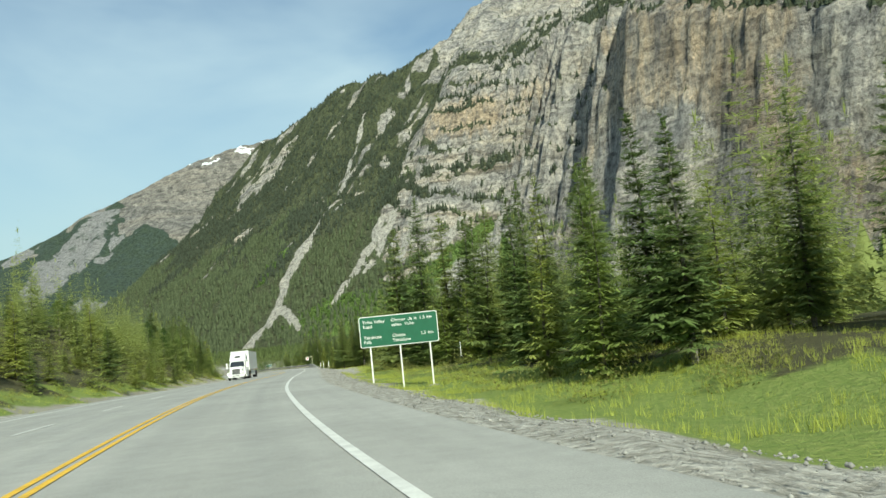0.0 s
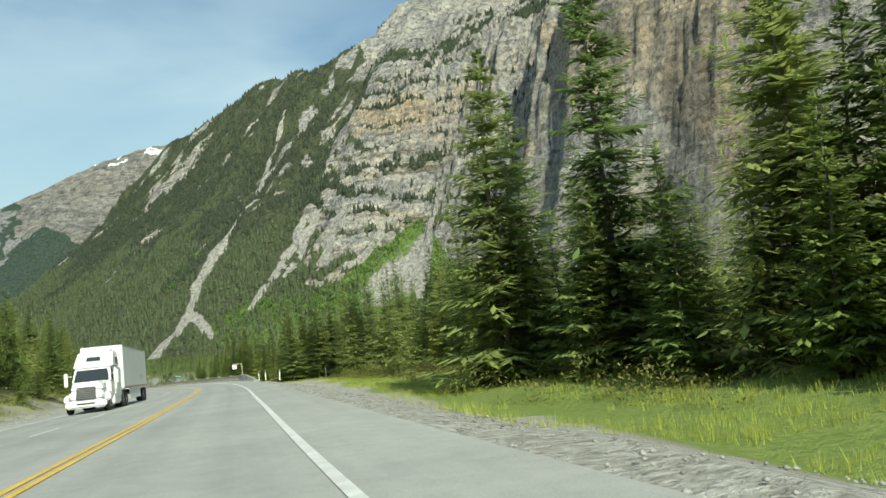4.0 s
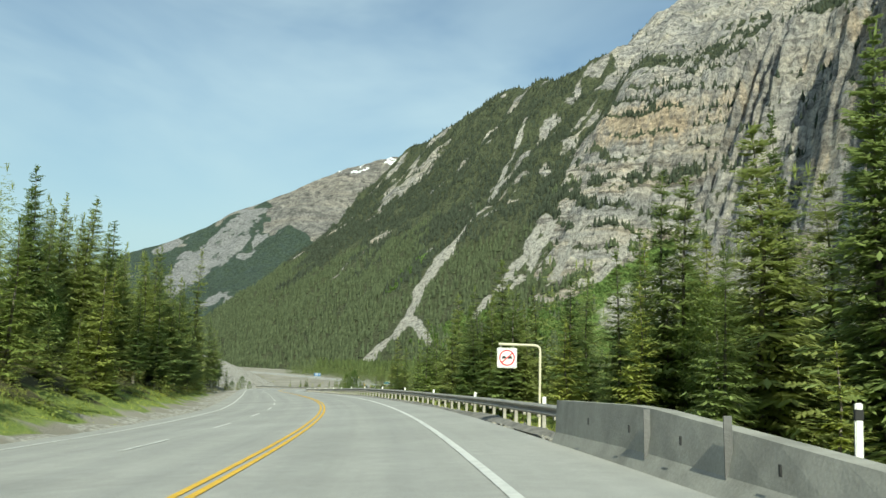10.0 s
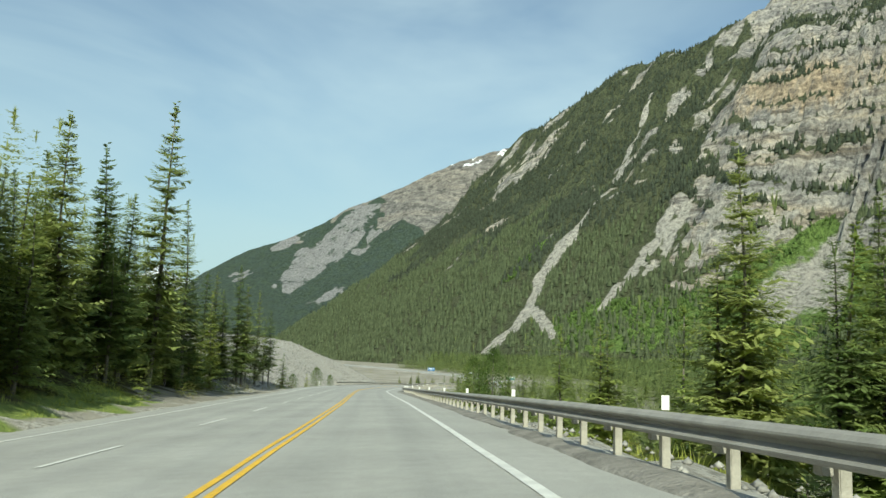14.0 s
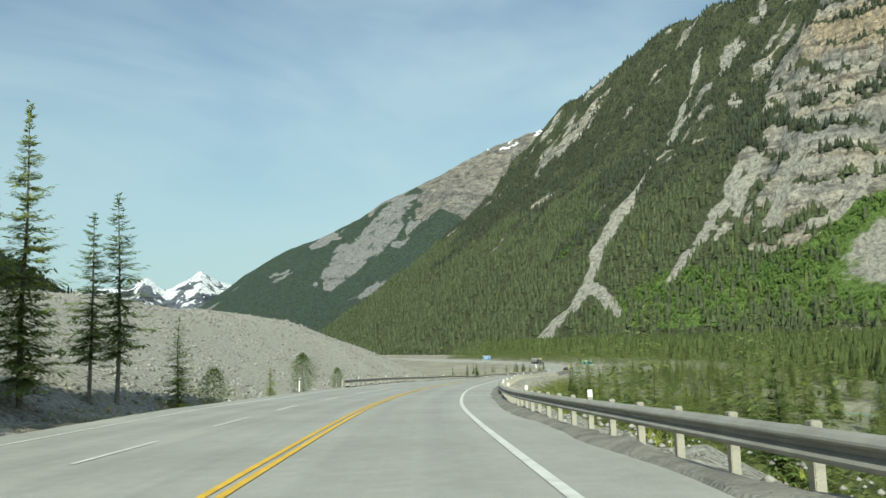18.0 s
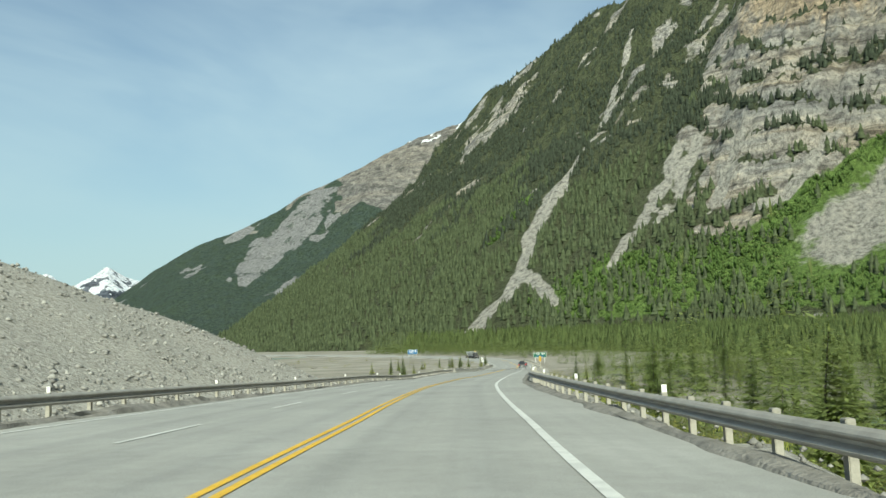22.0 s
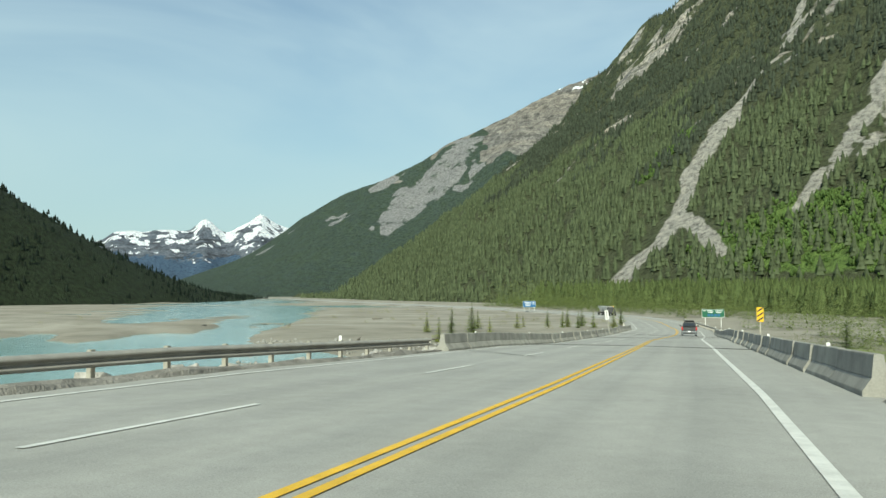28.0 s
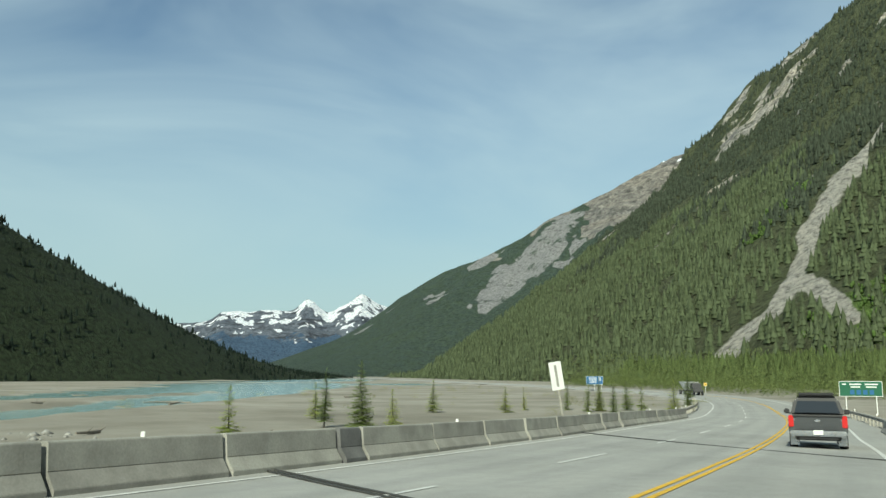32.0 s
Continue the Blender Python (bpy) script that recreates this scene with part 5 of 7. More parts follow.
def tiny_broadleaf(seed):
    g = np.random.default_rng(seed)
    V, F = [], []
    for b in range(5):
        c = np.array([g.normal() * 0.2, g.normal() * 0.2, 0.35 + 0.13 * b])
        i = len(V)
        for z in (-0.16, 0.12):
            for k in range(5):
                a = 6.283 * k / 5 + z * 3
                q = 0.2 * (0.6 + 0.8 * g.random())
                V.append(tuple(c + np.array([math.cos(a) * q, math.sin(a) * q, z * (0.8 + 0.5 * g.random())])))
        V += [tuple(c + (0, 0, 0.3)), tuple(c - (0, 0, 0.3))]
        for k in range(5):
            m = (k + 1) % 5
            F += [(i + k, i + m, i + 5 + m), (i + k, i + 5 + m, i + 5 + k), (i + 5 + k, i + 5 + m, i + 10), (i + m, i + k, i + 11)]
    return V, F


TINY = [tiny_conifer(k) for k in range(4)]
TINYB = [tiny_broadleaf(20 + k) for k in range(3)]
g2 = np.random.default_rng(5)

# forest behind the edge trees


def band(n, s0, s1, l0, l1):
    s, la = g2.uniform(s0, s1, n), g2.uniform(l0, l1, n)
    p = at(s, la)
    return p[:, 0], p[:, 1]


xs, ys = [], []
for n, s0, s1, l0, l1 in ((340, 30, 275, 33, 75), (240, -40, 350, -70, -36)):
    a, b = band(n, s0, s1, l0, l1)
    xs.append(a), ys.append(b)
xs, ys = np.concatenate(xs), np.concatenate(ys)
s_, la_, _, _ = road_coords(xs, ys)
ok = (la_ < 0) | (la_ > np.interp(s_, [0, 35, 60, 75, 90, 200], [30, 31, 36, 27, 19, 14]))
xs, ys = xs[ok], ys[ok]
hh = g2.uniform(9, 16, len(xs))
woods_protos = []
SPREAD, LONG = 0.055, 1.15
for k in range(3):
    V, F = conifer(12.0, 2.4, 320 + k, 19, 7, 3, 0.06, 0.85)
    woods_protos.append((np.array(V) / 12.0, F))
scatter("forest", woods_protos, np.stack([xs, ys, terrain(xs, ys) - 0.2, hh, hh * 0.95], 1), M_NEEDLE, "dense conifer forest behind the roadside trees", "forest")

# nearer filling trees between the single ones
mid_protos = []
SPREAD, LONG = 0.042, 1.05
for k in range(3):
    V, F = conifer(12.0, 2.4, 340 + k, 23, 7, 4, 0.06, 0.8)
    mid_protos.append((np.array(V) / 12.0, F))
xs, ys = [], []
for n, s0, s1, l0, l1 in ((200, 30, 285, 18, 34), (150, 80, 285, -40, -17), (120, 285, 350, -36, -20)):
    a, b = band(n, s0, s1, l0, l1)
    xs.append(a), ys.append(b)
xs, ys = np.concatenate(xs), np.concatenate(ys)
s_, la_, _, _ = road_coords(xs, ys)
ok = (la_ < 0) | (la_ > np.interp(s_, [0, 35, 48, 60, 72, 90, 200], [24, 23, 27, 33, 23, 18, 16]))
xs, ys = xs[ok], ys[ok]
s_, la_, _, _ = road_coords(xs, ys)
hh = g2.uniform(8, 14, len(xs)) * np.where((la_ < 0) & (s_ < 230), 0.7, 1.0) * np.where((la_ < 0) & (s_ > 285), 1.25, 1.0)
scatter("forest_fringe", mid_protos, np.stack([xs, ys, terrain(xs, ys) - 0.2, hh, hh * 0.95], 1), M_NEEDLE, "conifers filling the forest behind the edge trees", "forest")

# conifers over the flats right of the road
xs, ys = [], []
for n, s0, s1, l0, l1 in ((120, 272, 345, 13, 34), (260, 345, 500, 13, 36), (420, 360, 620, 30, 110), (80, 560, 660, 22, 80)):
    a, b = band(n, s0, s1, l0, l1)
    xs.append(a), ys.append(b)
xs, ys = np.concatenate(xs), np.concatenate(ys)
k = (river_bed(xs, ys) < 0.0) & (fbm(xs / 14, ys / 14, 3) > 0.36)
xs, ys = xs[k], ys[k]
hh = 5.0 + 7.5 * g2.random(len(xs)) ** 1.3
scatter("flats_trees", woods_protos, np.stack([xs, ys, terrain(xs, ys) - 0.2, hh, hh * 1.05], 1), M_FLATS, "slender conifers on the river flats below the road", "woods")

# forest further back on both sides
xs, ys = [], []
for n, s0, s1, l0, l1 in ((2000, 20, 300, 80, 330), (2200, -150, 330, -330, -70)):
    a, b = band(n, s0, s1, l0, l1)
    xs.append(a), ys.append(b)
xs, ys = np.concatenate(xs), np.concatenate(ys)
hh = g2.uniform(9, 15, len(xs))
scatter("deep_forest", TINY, np.stack([xs, ys, terrain(xs, ys) - 0.2, hh, hh * 1.1], 1), M_NEEDLE, "deep conifer forest away from the road", "forest")

# young growth over the left bank
a, b = band(760, -30, 330, -40, -12.6)
hh = g2.uniform(2.0, 5.5, len(a))
thicket_protos = []
SPREAD, LONG = 0.06, 1.15
for k in range(4):
    V, F = conifer(12.0, 2.7, 380 + k, 15, 7, 3, 0.02, 0.85)
    thicket_protos.append((np.array(V) / 12.0, F))
scatter("bank_thicket", thicket_protos, np.stack([a, b, terrain(a, b) - 0.15, hh, hh * 1.15], 1), M_NEEDLE2, "thicket of young bright-green conifers on the cut bank", "thicket")

# trees on the right-hand flats as far as the mountain's foot
n = 46000
xs, ys = g2.uniform(-330, 330, n), g2.uniform(300, 1060, n)
s_, la_, _, _ = road_coords(xs, ys)
uu, dd = foot_coords(xs, ys)
ok = (la_ > 17) & (dd < 12) & (river_bed(xs, ys) < -0.6) & (fbm(xs / 40, ys / 40, 3) + sstep(-250, -60, dd) * 0.5 > 0.5)
xs, ys = xs[ok], ys[ok]
hh = g2.uniform(3.5, 12, len(xs)) * np.interp(dd[ok], [-260, -40], [0.8, 1.45])
near = road_coords(xs, ys)[1] < 85
sp = np.stack([xs, ys, terrain(xs, ys) - 0.2, hh, hh], 1)
light_protos = []
SPREAD, LONG = 0.09, 1.25
for k in range(3):
    V, F = conifer(12.0, 2.0, 360 + k, 15, 5, 2, 0.06, 0.8)
    light_protos.append((np.array(V) / 12.0, F))
scatter("flats_edge_woods", light_protos, sp[near], M_FLATS, "conifers between the road and the mountain's foot", "woods")
scatter("valley_woods", [tiny_conifer(60 + k, 9, 10) for k in range(5)], sp[~near], M_FLATS, "scattered young conifers on the river flats", "woods")

# woods up the mountain
n = 135000
xs, ys = g2.uniform(-1100, 520, n), g2.uniform(300, 1900, n)
zz, uu, dd = mountain(xs, ys)
ci = np.clip(np.round((xs - mx[0, 0]) / 4.2).astype(int), 0, mx.shape[1] - 1)
ri = np.clip(np.searchsorted(my[:, 0], ys), 0, mx.shape[0] - 1)
cv, sl = mcov[ri, ci], slope[ri, ci]
dens = (cv[:, 1] > 0.55) * (cv[:, 0] < 0.25) * (0.3 + 0.7 * sstep(0.4, 0.6, fbm(xs / 40, ys / 40, 4))) * np.interp(zz, [120, 400], [1.0, 0.62])
dens = np.maximum(dens, 0.03 * (cv[:, 0] < 0.2) * (sl < 1.2))
ok = (dd > 2) & (g2.random(n) < dens)
xs, ys, zz, cb = xs[ok], ys[ok], zz[ok], cv[ok, 2]
leafy = g2.random(len(xs)) < np.clip(cb, 0, 1) * np.interp(zz, [5, 35], [0.3, 0.72])
hh = g2.uniform(7, 14, len(xs)) * np.interp(zz, [0, 300, 550], [1.05, 0.85, 0.6])
sp = np.stack([xs, ys, zz - 0.6, hh, hh * 1.1], 1)
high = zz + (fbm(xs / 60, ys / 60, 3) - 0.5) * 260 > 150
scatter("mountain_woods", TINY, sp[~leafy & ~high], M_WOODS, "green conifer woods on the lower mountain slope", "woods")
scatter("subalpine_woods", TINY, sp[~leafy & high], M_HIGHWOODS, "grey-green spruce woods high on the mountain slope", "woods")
n = 60000
ax, ay = g2.uniform(-420, 330, n), g2.uniform(520, 1250, n)
az_ = mountain(ax, ay)[0]
ci = np.clip(np.round((ax - mx[0, 0]) / 4.2).astype(int), 0, mx.shape[1] - 1)
ri = np.clip(np.searchsorted(my[:, 0], ay), 0, mx.shape[0] - 1)
ok = (mcov[ri, ci, 2] > 0.4) & (mcov[ri, ci, 0] < 0.2) & (g2.random(n) < np.interp(az_, [0, 30], [0.35, 1.0]))
ah = g2.uniform(2.0, 3.8, n)
sp[:, 3:] *= np.array([0.45, 0.36])
sp = np.concatenate([sp[leafy], np.stack([ax, ay, az_ - 0.6, ah, ah * 0.95], 1)[ok]])
scatter("aspen_woods", TINYB, sp, M_ASPEN, "light green aspen woods on the lower mountain slope", "woods")

# woods on the shade-coloured hill and at the foot beside the far road
hill_me = bpy.data.objects["wooded_hill"].data
hv = np.empty(len(hill_me.vertices) * 3)
hill_me.vertices.foreach_get("co", hv)
hv = hv.reshape(-1, 3)
hv = hv[hv[:, 2] > FLAT]
pick = g2.integers(0, len(hv), 9000)
hp = hv[pick] + g2.normal(size=(len(pick), 3)) * np.array([5, 5, 0.0])
hh = g2.uniform(4.5, 8, len(hp))
scatter("hill_woods", TINY, np.stack([hp[:, 0], hp[:, 1], hp[:, 2] - 3.0, hh, hh * 1.15], 1), M_SHADEWOODS, "conifer woods across the river, coloured dark to stand for shade", "woods")


# ---------------------------------------------------------------- scrub and grass
def shrub(seed, n):
    g = np.random.default_rng(seed)
    V, F = [], []
    for k in range(n):
        a, q = g.random() * 6.283, g.random() ** 0.5
        z = g.random() * 0.9 * (1 - 0.5 * q)
        p = np.array([math.cos(a) * q * 0.55, math.sin(a) * q * 0.55, z])
        diamond(V, F, p, np.array([math.cos(a), math.sin(a), 0.6]) + g.normal(size=3) * 0.5, 0.11, 0.02, 0.012)
    return np.array(V), F


SHRUBS = [shrub(500 + k, 170) for k in range(4)]
xs, ys = [], []
for n, s0, s1, l0, l1 in ((330, -25, 300, -26, -12.6), (60, 20, 130, 13, 18), (60, 262, 480, 10, 24), (700, 300, 560, 9, 30), (30, 310, 390, -15, -12.2), (80, 128, 180, 16, 21.5)):
    a, b = band(n, s0, s1, l0, l1)
    xs.append(a), ys.append(b)
a, b = g2.uniform(-420, -180, 150), g2.uniform(640, 860, 150)
xs, ys = np.concatenate(xs + [a]), np.concatenate(ys + [b])
hh = g2.uniform(0.7, 2.2, len(xs))
zz = terrain(xs, ys)
ok = (zz > FLAT - 0.3) & (river_bed(xs, ys) < 0)
scatter("willow_scrub", SHRUBS, np.stack([xs, ys, zz - 0.1, hh, hh * 1.1], 1)[ok], M_BUSH, "low willow scrub along the verge and bank", "scrub")


FAR_SHRUBS = [shrub(520 + k, 26) for k in range(3)]
for k in range(3):
    FAR_SHRUBS[k] = (FAR_SHRUBS[k][0] * np.array([1.3, 1.3, 1.0]), FAR_SHRUBS[k][1])
a, b = band(9500, 300, 660, 14, 130)
a2, b2 = band(6500, 275, 520, 9.5, 45)
a, b = np.concatenate([a, a2]), np.concatenate([b, b2])
k = ((fbm(a / 16, b / 16, 3) > 0.42) | (np.arange(len(a)) >= 9500)) & (river_bed(a, b) < 0.1)
a, b = a[k], b[k]
hh = g2.uniform(0.8, 2.4, len(a))
scatter("flats_scrub", FAR_SHRUBS, np.stack([a, b, terrain(a, b) - 0.1, hh, hh * 1.2], 1), M_FLATSCRUB, "dense low scrub over the river flats", "scrub")


def tuft(seed):
    g = np.random.default_rng(seed)
    V, F = [], []
    for k in range(11):
        a = g.random() * 6.283
        p = np.array([g.normal() * 0.2, g.normal() * 0.2, 0.0])
        l = np.array([math.cos(a), math.sin(a), 0]) * (0.1 + 0.3 * g.random())
        w = np.array([-math.sin(a), math.cos(a), 0]) * 0.016
        i = len(V)
        V += [p - w, p + w, p + l + np.array([0, 0, 0.6 + 0.4 * g.random()])]
        F.append((i, i + 1, i + 2))
    return np.array(V), F


xs, ys = [], []
for n, s0, s1, l0, l1 in ((19000, 0, 190, 8.3, 25), (2600, 180, 270, 7.2, 10.5), (5200, -5, 300, -15.5, -11.0), (2600, 260, 520, 7.4, 13)):
    a, b = band(n, s0, s1, l0, l1)
    xs.append(a), ys.append(b)
xs, ys = np.concatenate(xs), np.concatenate(ys)
s_, la_, _, _ = road_coords(xs, ys)
keep = g2.random(len(xs)) < sstep(0.34, 0.56, fbm(xs / 3.1, ys / 3.1, 3)) * sstep(0.0, 3.5, np.where(la_ > 0, la_ - np.interp(s_, [90, 115, 160, 178, 195], [8.2, 11.5, 13.5, 12.0, 8.2]), -11.0 - la_) + 1.2)
xs, ys = xs[keep], ys[keep]
hh = g2.uniform(0.16, 0.45, len(xs))
scatter("verge_grass", [tuft(k) for k in range(5)], np.stack([xs, ys, terrain(xs, ys) - 0.03, hh, hh * 1.5], 1), M_GRASS, "sunlit tufts of green verge grass", "grass")

# ---------------------------------------------------------------- guard rails
def rail_lat(s, lat):
    """How far out the rails stand: the right-hand one wanders with the shoulder's width."""
    return np.interp(s, [186, 200, 235, 260, 322, 352, 400, 420, 456, 493, 531], [6.9, 6.8, 5.8, 5.6, 5.9, 5.85, 6.35, 6.35, 5.85, 6.25, 6.2]) if 0 < lat < 5.6 else lat + 0.0 * s


def rail_sink(s, lat):
    """How far the beam's top lies under its usual height over the road."""
    if lat < 0:
        return np.interp(s, [400, 450, 490, 540], [-0.08, -0.12, -0.2, -0.22])
    return np.interp(s, [186, 200, 235, 260, 322, 352, 400, 420, 456, 493, 531], [-0.1, -0.1, -0.02, 0.0, -0.15, -0.12, -0.24, -0.24, -0.13, -0.2, -0.2])


def beam_mesh(s0, s1, lat, side):
    """W-beam along the road; side is +1 where its face looks to the left."""
    prof = [(0.055, 0.77), (0.02, 0.775), (-0.05, 0.75), (-0.095, 0.712), (-0.1, 0.69), (-0.08, 0.668), (0.0, 0.63), (0.0, 0.592), (-0.09, 0.557), (-0.112, 0.533), (-0.102, 0.506), (-0.055, 0.474), (0.0, 0.466),
            (0.0, 0.482), (-0.045, 0.488), (-0.08, 0.514), (-0.08, 0.542), (0.012, 0.582), (0.012, 0.64), (-0.06, 0.68), (-0.07, 0.705), (-0.025, 0.738), (0.02, 0.758), (0.05, 0.755)]
    ss = np.arange(s0, s1 + 0.95, 1.9)
    X = np.stack([at(ss, rail_lat(ss, lat) + side * a, b + rail_sink(ss, lat)) for a, b in prof], 1)
    return grid_mesh("w_beam", X[..., 0], X[..., 1], X[..., 2], M_STEEL, smooth=False)


def post_mesh():
    bm = bmesh.new()
    box(bm, 0, 0, 0.23, 0.115, 0.14, 1.14, 0.01)
    return finish(bm, "post", M_POST)


def block_mesh():
    bm = bmesh.new()
    box(bm, 0, 0, 0.61, 0.11, 0.14, 0.3, 0.008)
    return finish(bm, "spacer_block", M_POST)


def plate_mesh():
    bm = bmesh.new()
    box(bm, 0, 0, 0.86, 0.11, 0.012, 0.2, 0.003)
    return finish(bm, "reflector", M_SIGNW)


POST, BLOCK, PLATE = post_mesh(), block_mesh(), plate_mesh()


def guardrail(s0, s1, lat, side, label, step=1.9):
    x, y, z = at(np.float64((s0 + s1) / 2), np.float64(lat))
    e = empty("guardrail", Matrix(), label, "guard rail", kind="structure")
    part("w_beam", beam_mesh(s0, s1, lat, side), None, e, "weathered galvanised W-beam")
    n = int((s1 - s0) / step)
    for i in range(n + 1):
        s = s0 + 0.4 + i * step
        for me, off in ((POST, 0.25), (BLOCK, 0.09)):
            p = part(me.name.split(".")[0], me, None, e)
            p.matrix_basis = on_road(np.float64(s), rail_lat(np.float64(s), lat) + side * off, float(rail_sink(s, lat)) - (0.09 if 0 < lat < 5.6 and s < 322 else 0.0))
        if i % 6 == 3:
            p = part("reflector", PLATE, None, e, "white reflector plate")
            p.matrix_basis = on_road(np.float64(s), rail_lat(np.float64(s), lat) + side * 0.26, float(rail_sink(s, lat)))
    return e


guardrail(186, 531, 5.4, 1, "long steel guard rail on pale posts beside the highway", 2.1)
guardrail(402, 549, -8.45, -1, "long steel guard rail on posts along the river bank", 2.4)
guardrail(663, 740, -9.15, -1, "pale guard rail round the far bend", 2.4)
guardrail(648, 730, 6.7, 1, "steel guard rail beyond the bridge", 2.4)


# ---------------------------------------------------------------- concrete
def barrier_piece(length, prof, name, material):
    bm = bmesh.new()
    prism(bm, prof, -length / 2 + 0.02, length / 2 - 0.02)
    bmesh.ops.rotate(bm, cent=(0, 0, 0), matrix=Matrix.Rotation(radians(90), 3, "Z"), verts=bm.verts)
    bmesh.ops.bevel(bm, geom=[e for e in bm.edges if e.calc_length() > length * 0.6], offset=0.012, segments=1, affect="EDGES")
    return finish(bm, name, material)


M_CONC_DARK = mat("dark_patched_concrete", (0.17, 0.17, 0.165), 0.9, vary=0.3, scale=1.5, fine=20.0, bump=0.3)
M_REFL = mat("white_reflector_plastic", (0.75, 0.75, 0.72), 0.4, vary=0.1, scale=8)
STEM = [(-0.135, 0.33), (0.135, 0.33), (0.085, 0.75), (0.065, 0.77), (-0.065, 0.77), (-0.085, 0.75)]
FOOTING = [(-0.3, -0.05), (0.3, -0.05), (0.3, 0.08), (0.13, 0.33), (-0.13, 0.33), (-0.3, 0.08)]
bm = bmesh.new()
box(bm, 0, 0, 0.81, 0.09, 0.03, 0.1, 0.01)
REFL = finish(bm, "reflector", M_REFL)
for length, material in ((3.9, M_CONC), (0.95, M_CONC_DARK)):
    if length > 1:
        BAR = [barrier_piece(length, STEM, "stem", material), barrier_piece(length, FOOTING, "footing", material)]
    else:
        BAR_S = [barrier_piece(length, STEM, "stem", material), barrier_piece(length, FOOTING, "footing", material)]
for s0, s1, lat, lab in ((549, 661, -8.05, "weathered concrete road barrier above the river"), (530.5, 650, 5.9, "concrete road barrier on the bridge approach")):
    s, i = s0, 0
    while s < s1:
        short = lat < 0 and i in (15,)
        ln = 1.0 if short else 3.95
        ob = empty("concrete_barrier", on_slope(np.float64(s + ln / 2), np.float64(lat + 0.03 * math.sin(i * 1.7)), 0, math.sin(i * 2.3) * 0.35),
                   "short dark patched concrete barrier piece" if short else lab, "barrier", "barriers along the bridge")
        for me in (BAR_S if short else BAR):
            part(me.name.split(".")[0], me, None, ob)
        if not short:
            if i % 4 == 1:
                part("reflector", REFL, None, ob, "white reflector tab on the top")
        s += ln
        i += 1

# the sloping concrete end block where the right-hand rail begins
bm = bmesh.new()
k = 14
pr = []
for i in range(k + 1):
    q = i / k
    hgt = 0.95 * min(1.0, 0.12 + 1.25 * q ** 0.9)
    wd = 0.32 + 0.3 * (1 - q)
    pr.append([bm.verts.new((x, 16 * q, z)) for x, z in ((-wd, -0.1), (-wd * 0.55, 0.3 * min(1, hgt)), (-0.14, hgt), (0.16, hgt), (0.4, -0.1))])
for a, b in zip(pr, pr[1:]):
    for j in range(5):
        bm.faces.new((a[j], a[(j + 1) % 5], b[(j + 1) % 5], b[j]))
bm.faces.new(pr[0][::-1]), bm.faces.new(pr[-1])
endb = empty("concrete_end_block", on_slope(np.float64(170.5), np.float64(6.95), -0.05, 3.2), "sloping concrete barrier end where the guard rail begins", "barrier")
part("block", bm, M_CONC, endb)
for yy, zz in ((6.5, 0.42), (9.0, 0.55), (11.0, 0.6), (13.2, 0.62)):
    bm = bmesh.new()
    box(bm, -0.27 - 0.1 * (1 - yy / 16), yy, zz, 0.02, 0.05, 0.12, 0.004)
    part("marker_tab", bm, M_INK, endb)
for yy in (7.8, 10.4):
    bm = bmesh.new()
    box(bm, -0.24, yy, 0.55, 0.1, 0.02, 0.72)
    part("joint", bm, M_CONC_DARK, endb)

# expansion joints, askew across the bridge deck
M_JOINT = mat("dark_joint_rubber", (0.06, 0.06, 0.055), 0.8, vary=0.3)
for s0, skew, gap in ((568.4, -0.78, 0.12), (606.4, -0.7, 0.12), (629.5, -0.88, 0.05)):
    bm = bmesh.new()
    la = np.linspace(-7.75, 5.6, 12)
    for off in (-gap, gap):
        p = [Vector(at(np.float64(s0 + skew * (q + 9) + off), np.float64(q), 0.02)) for q in la]
        for a, b in zip(p, p[1:]):
            d = b - a
            box(bm, 0, 0, 0, d.length, 0.07, 0.02, 0, Matrix.Translation((a + b) / 2) @ d.to_track_quat("X", "Z").to_matrix().to_4x4())
    part("expansion_joint", bm, M_JOINT, road, "dark bridge expansion joint across the deck")
# tar-sealed cracks and tyre marks
M_TAR = mat("tar_seal", (0.22, 0.22, 0.205), 0.7, vary=0.3, scale=2.0, coords="World")
rc = random.Random(4)
for s0, l0, l1, w in ((506.8, -4.0, -8.2, 0.1), (543.9, -2.9, -8.0, 0.12)):
    n = 16
    ss = np.linspace(s0, s0 + 7.8, n)
    la = np.linspace(l0, l1, n) + np.array([rc.uniform(-0.04, 0.04) for _ in range(n)])
    a, b = at(ss, la - w / 2, 0.012), at(ss, la + w / 2, 0.012)
    X = np.stack([a, b], 1)
    part("sealed_crack", grid_mesh("sealed_crack", X[..., 0], X[..., 1], X[..., 2], M_TAR), None, road)


# ---------------------------------------------------------------- posts and signs
def delineator(s, lat, h=1.12, lab="white roadside delineator post with a dark band"):
    e = empty("delineator_post", on_road(np.float64(s), np.float64(lat), -0.1) @ pose(0, 0, 0, rc.uniform(-2, 2), rc.uniform(-3, 3), 0), lab, "marker post", "delineator posts")
    bm = bmesh.new()
    box(bm, 0, 0, h / 2, 0.1, 0.045, h, 0.012)
    part("post", bm, M_SIGNW, e)
    bm = bmesh.new()
    box(bm, 0, 0, h - 0.14, 0.108, 0.052, 0.14, 0.006)
    part("band", bm, M_INK, e, "dark reflector band")
    return e


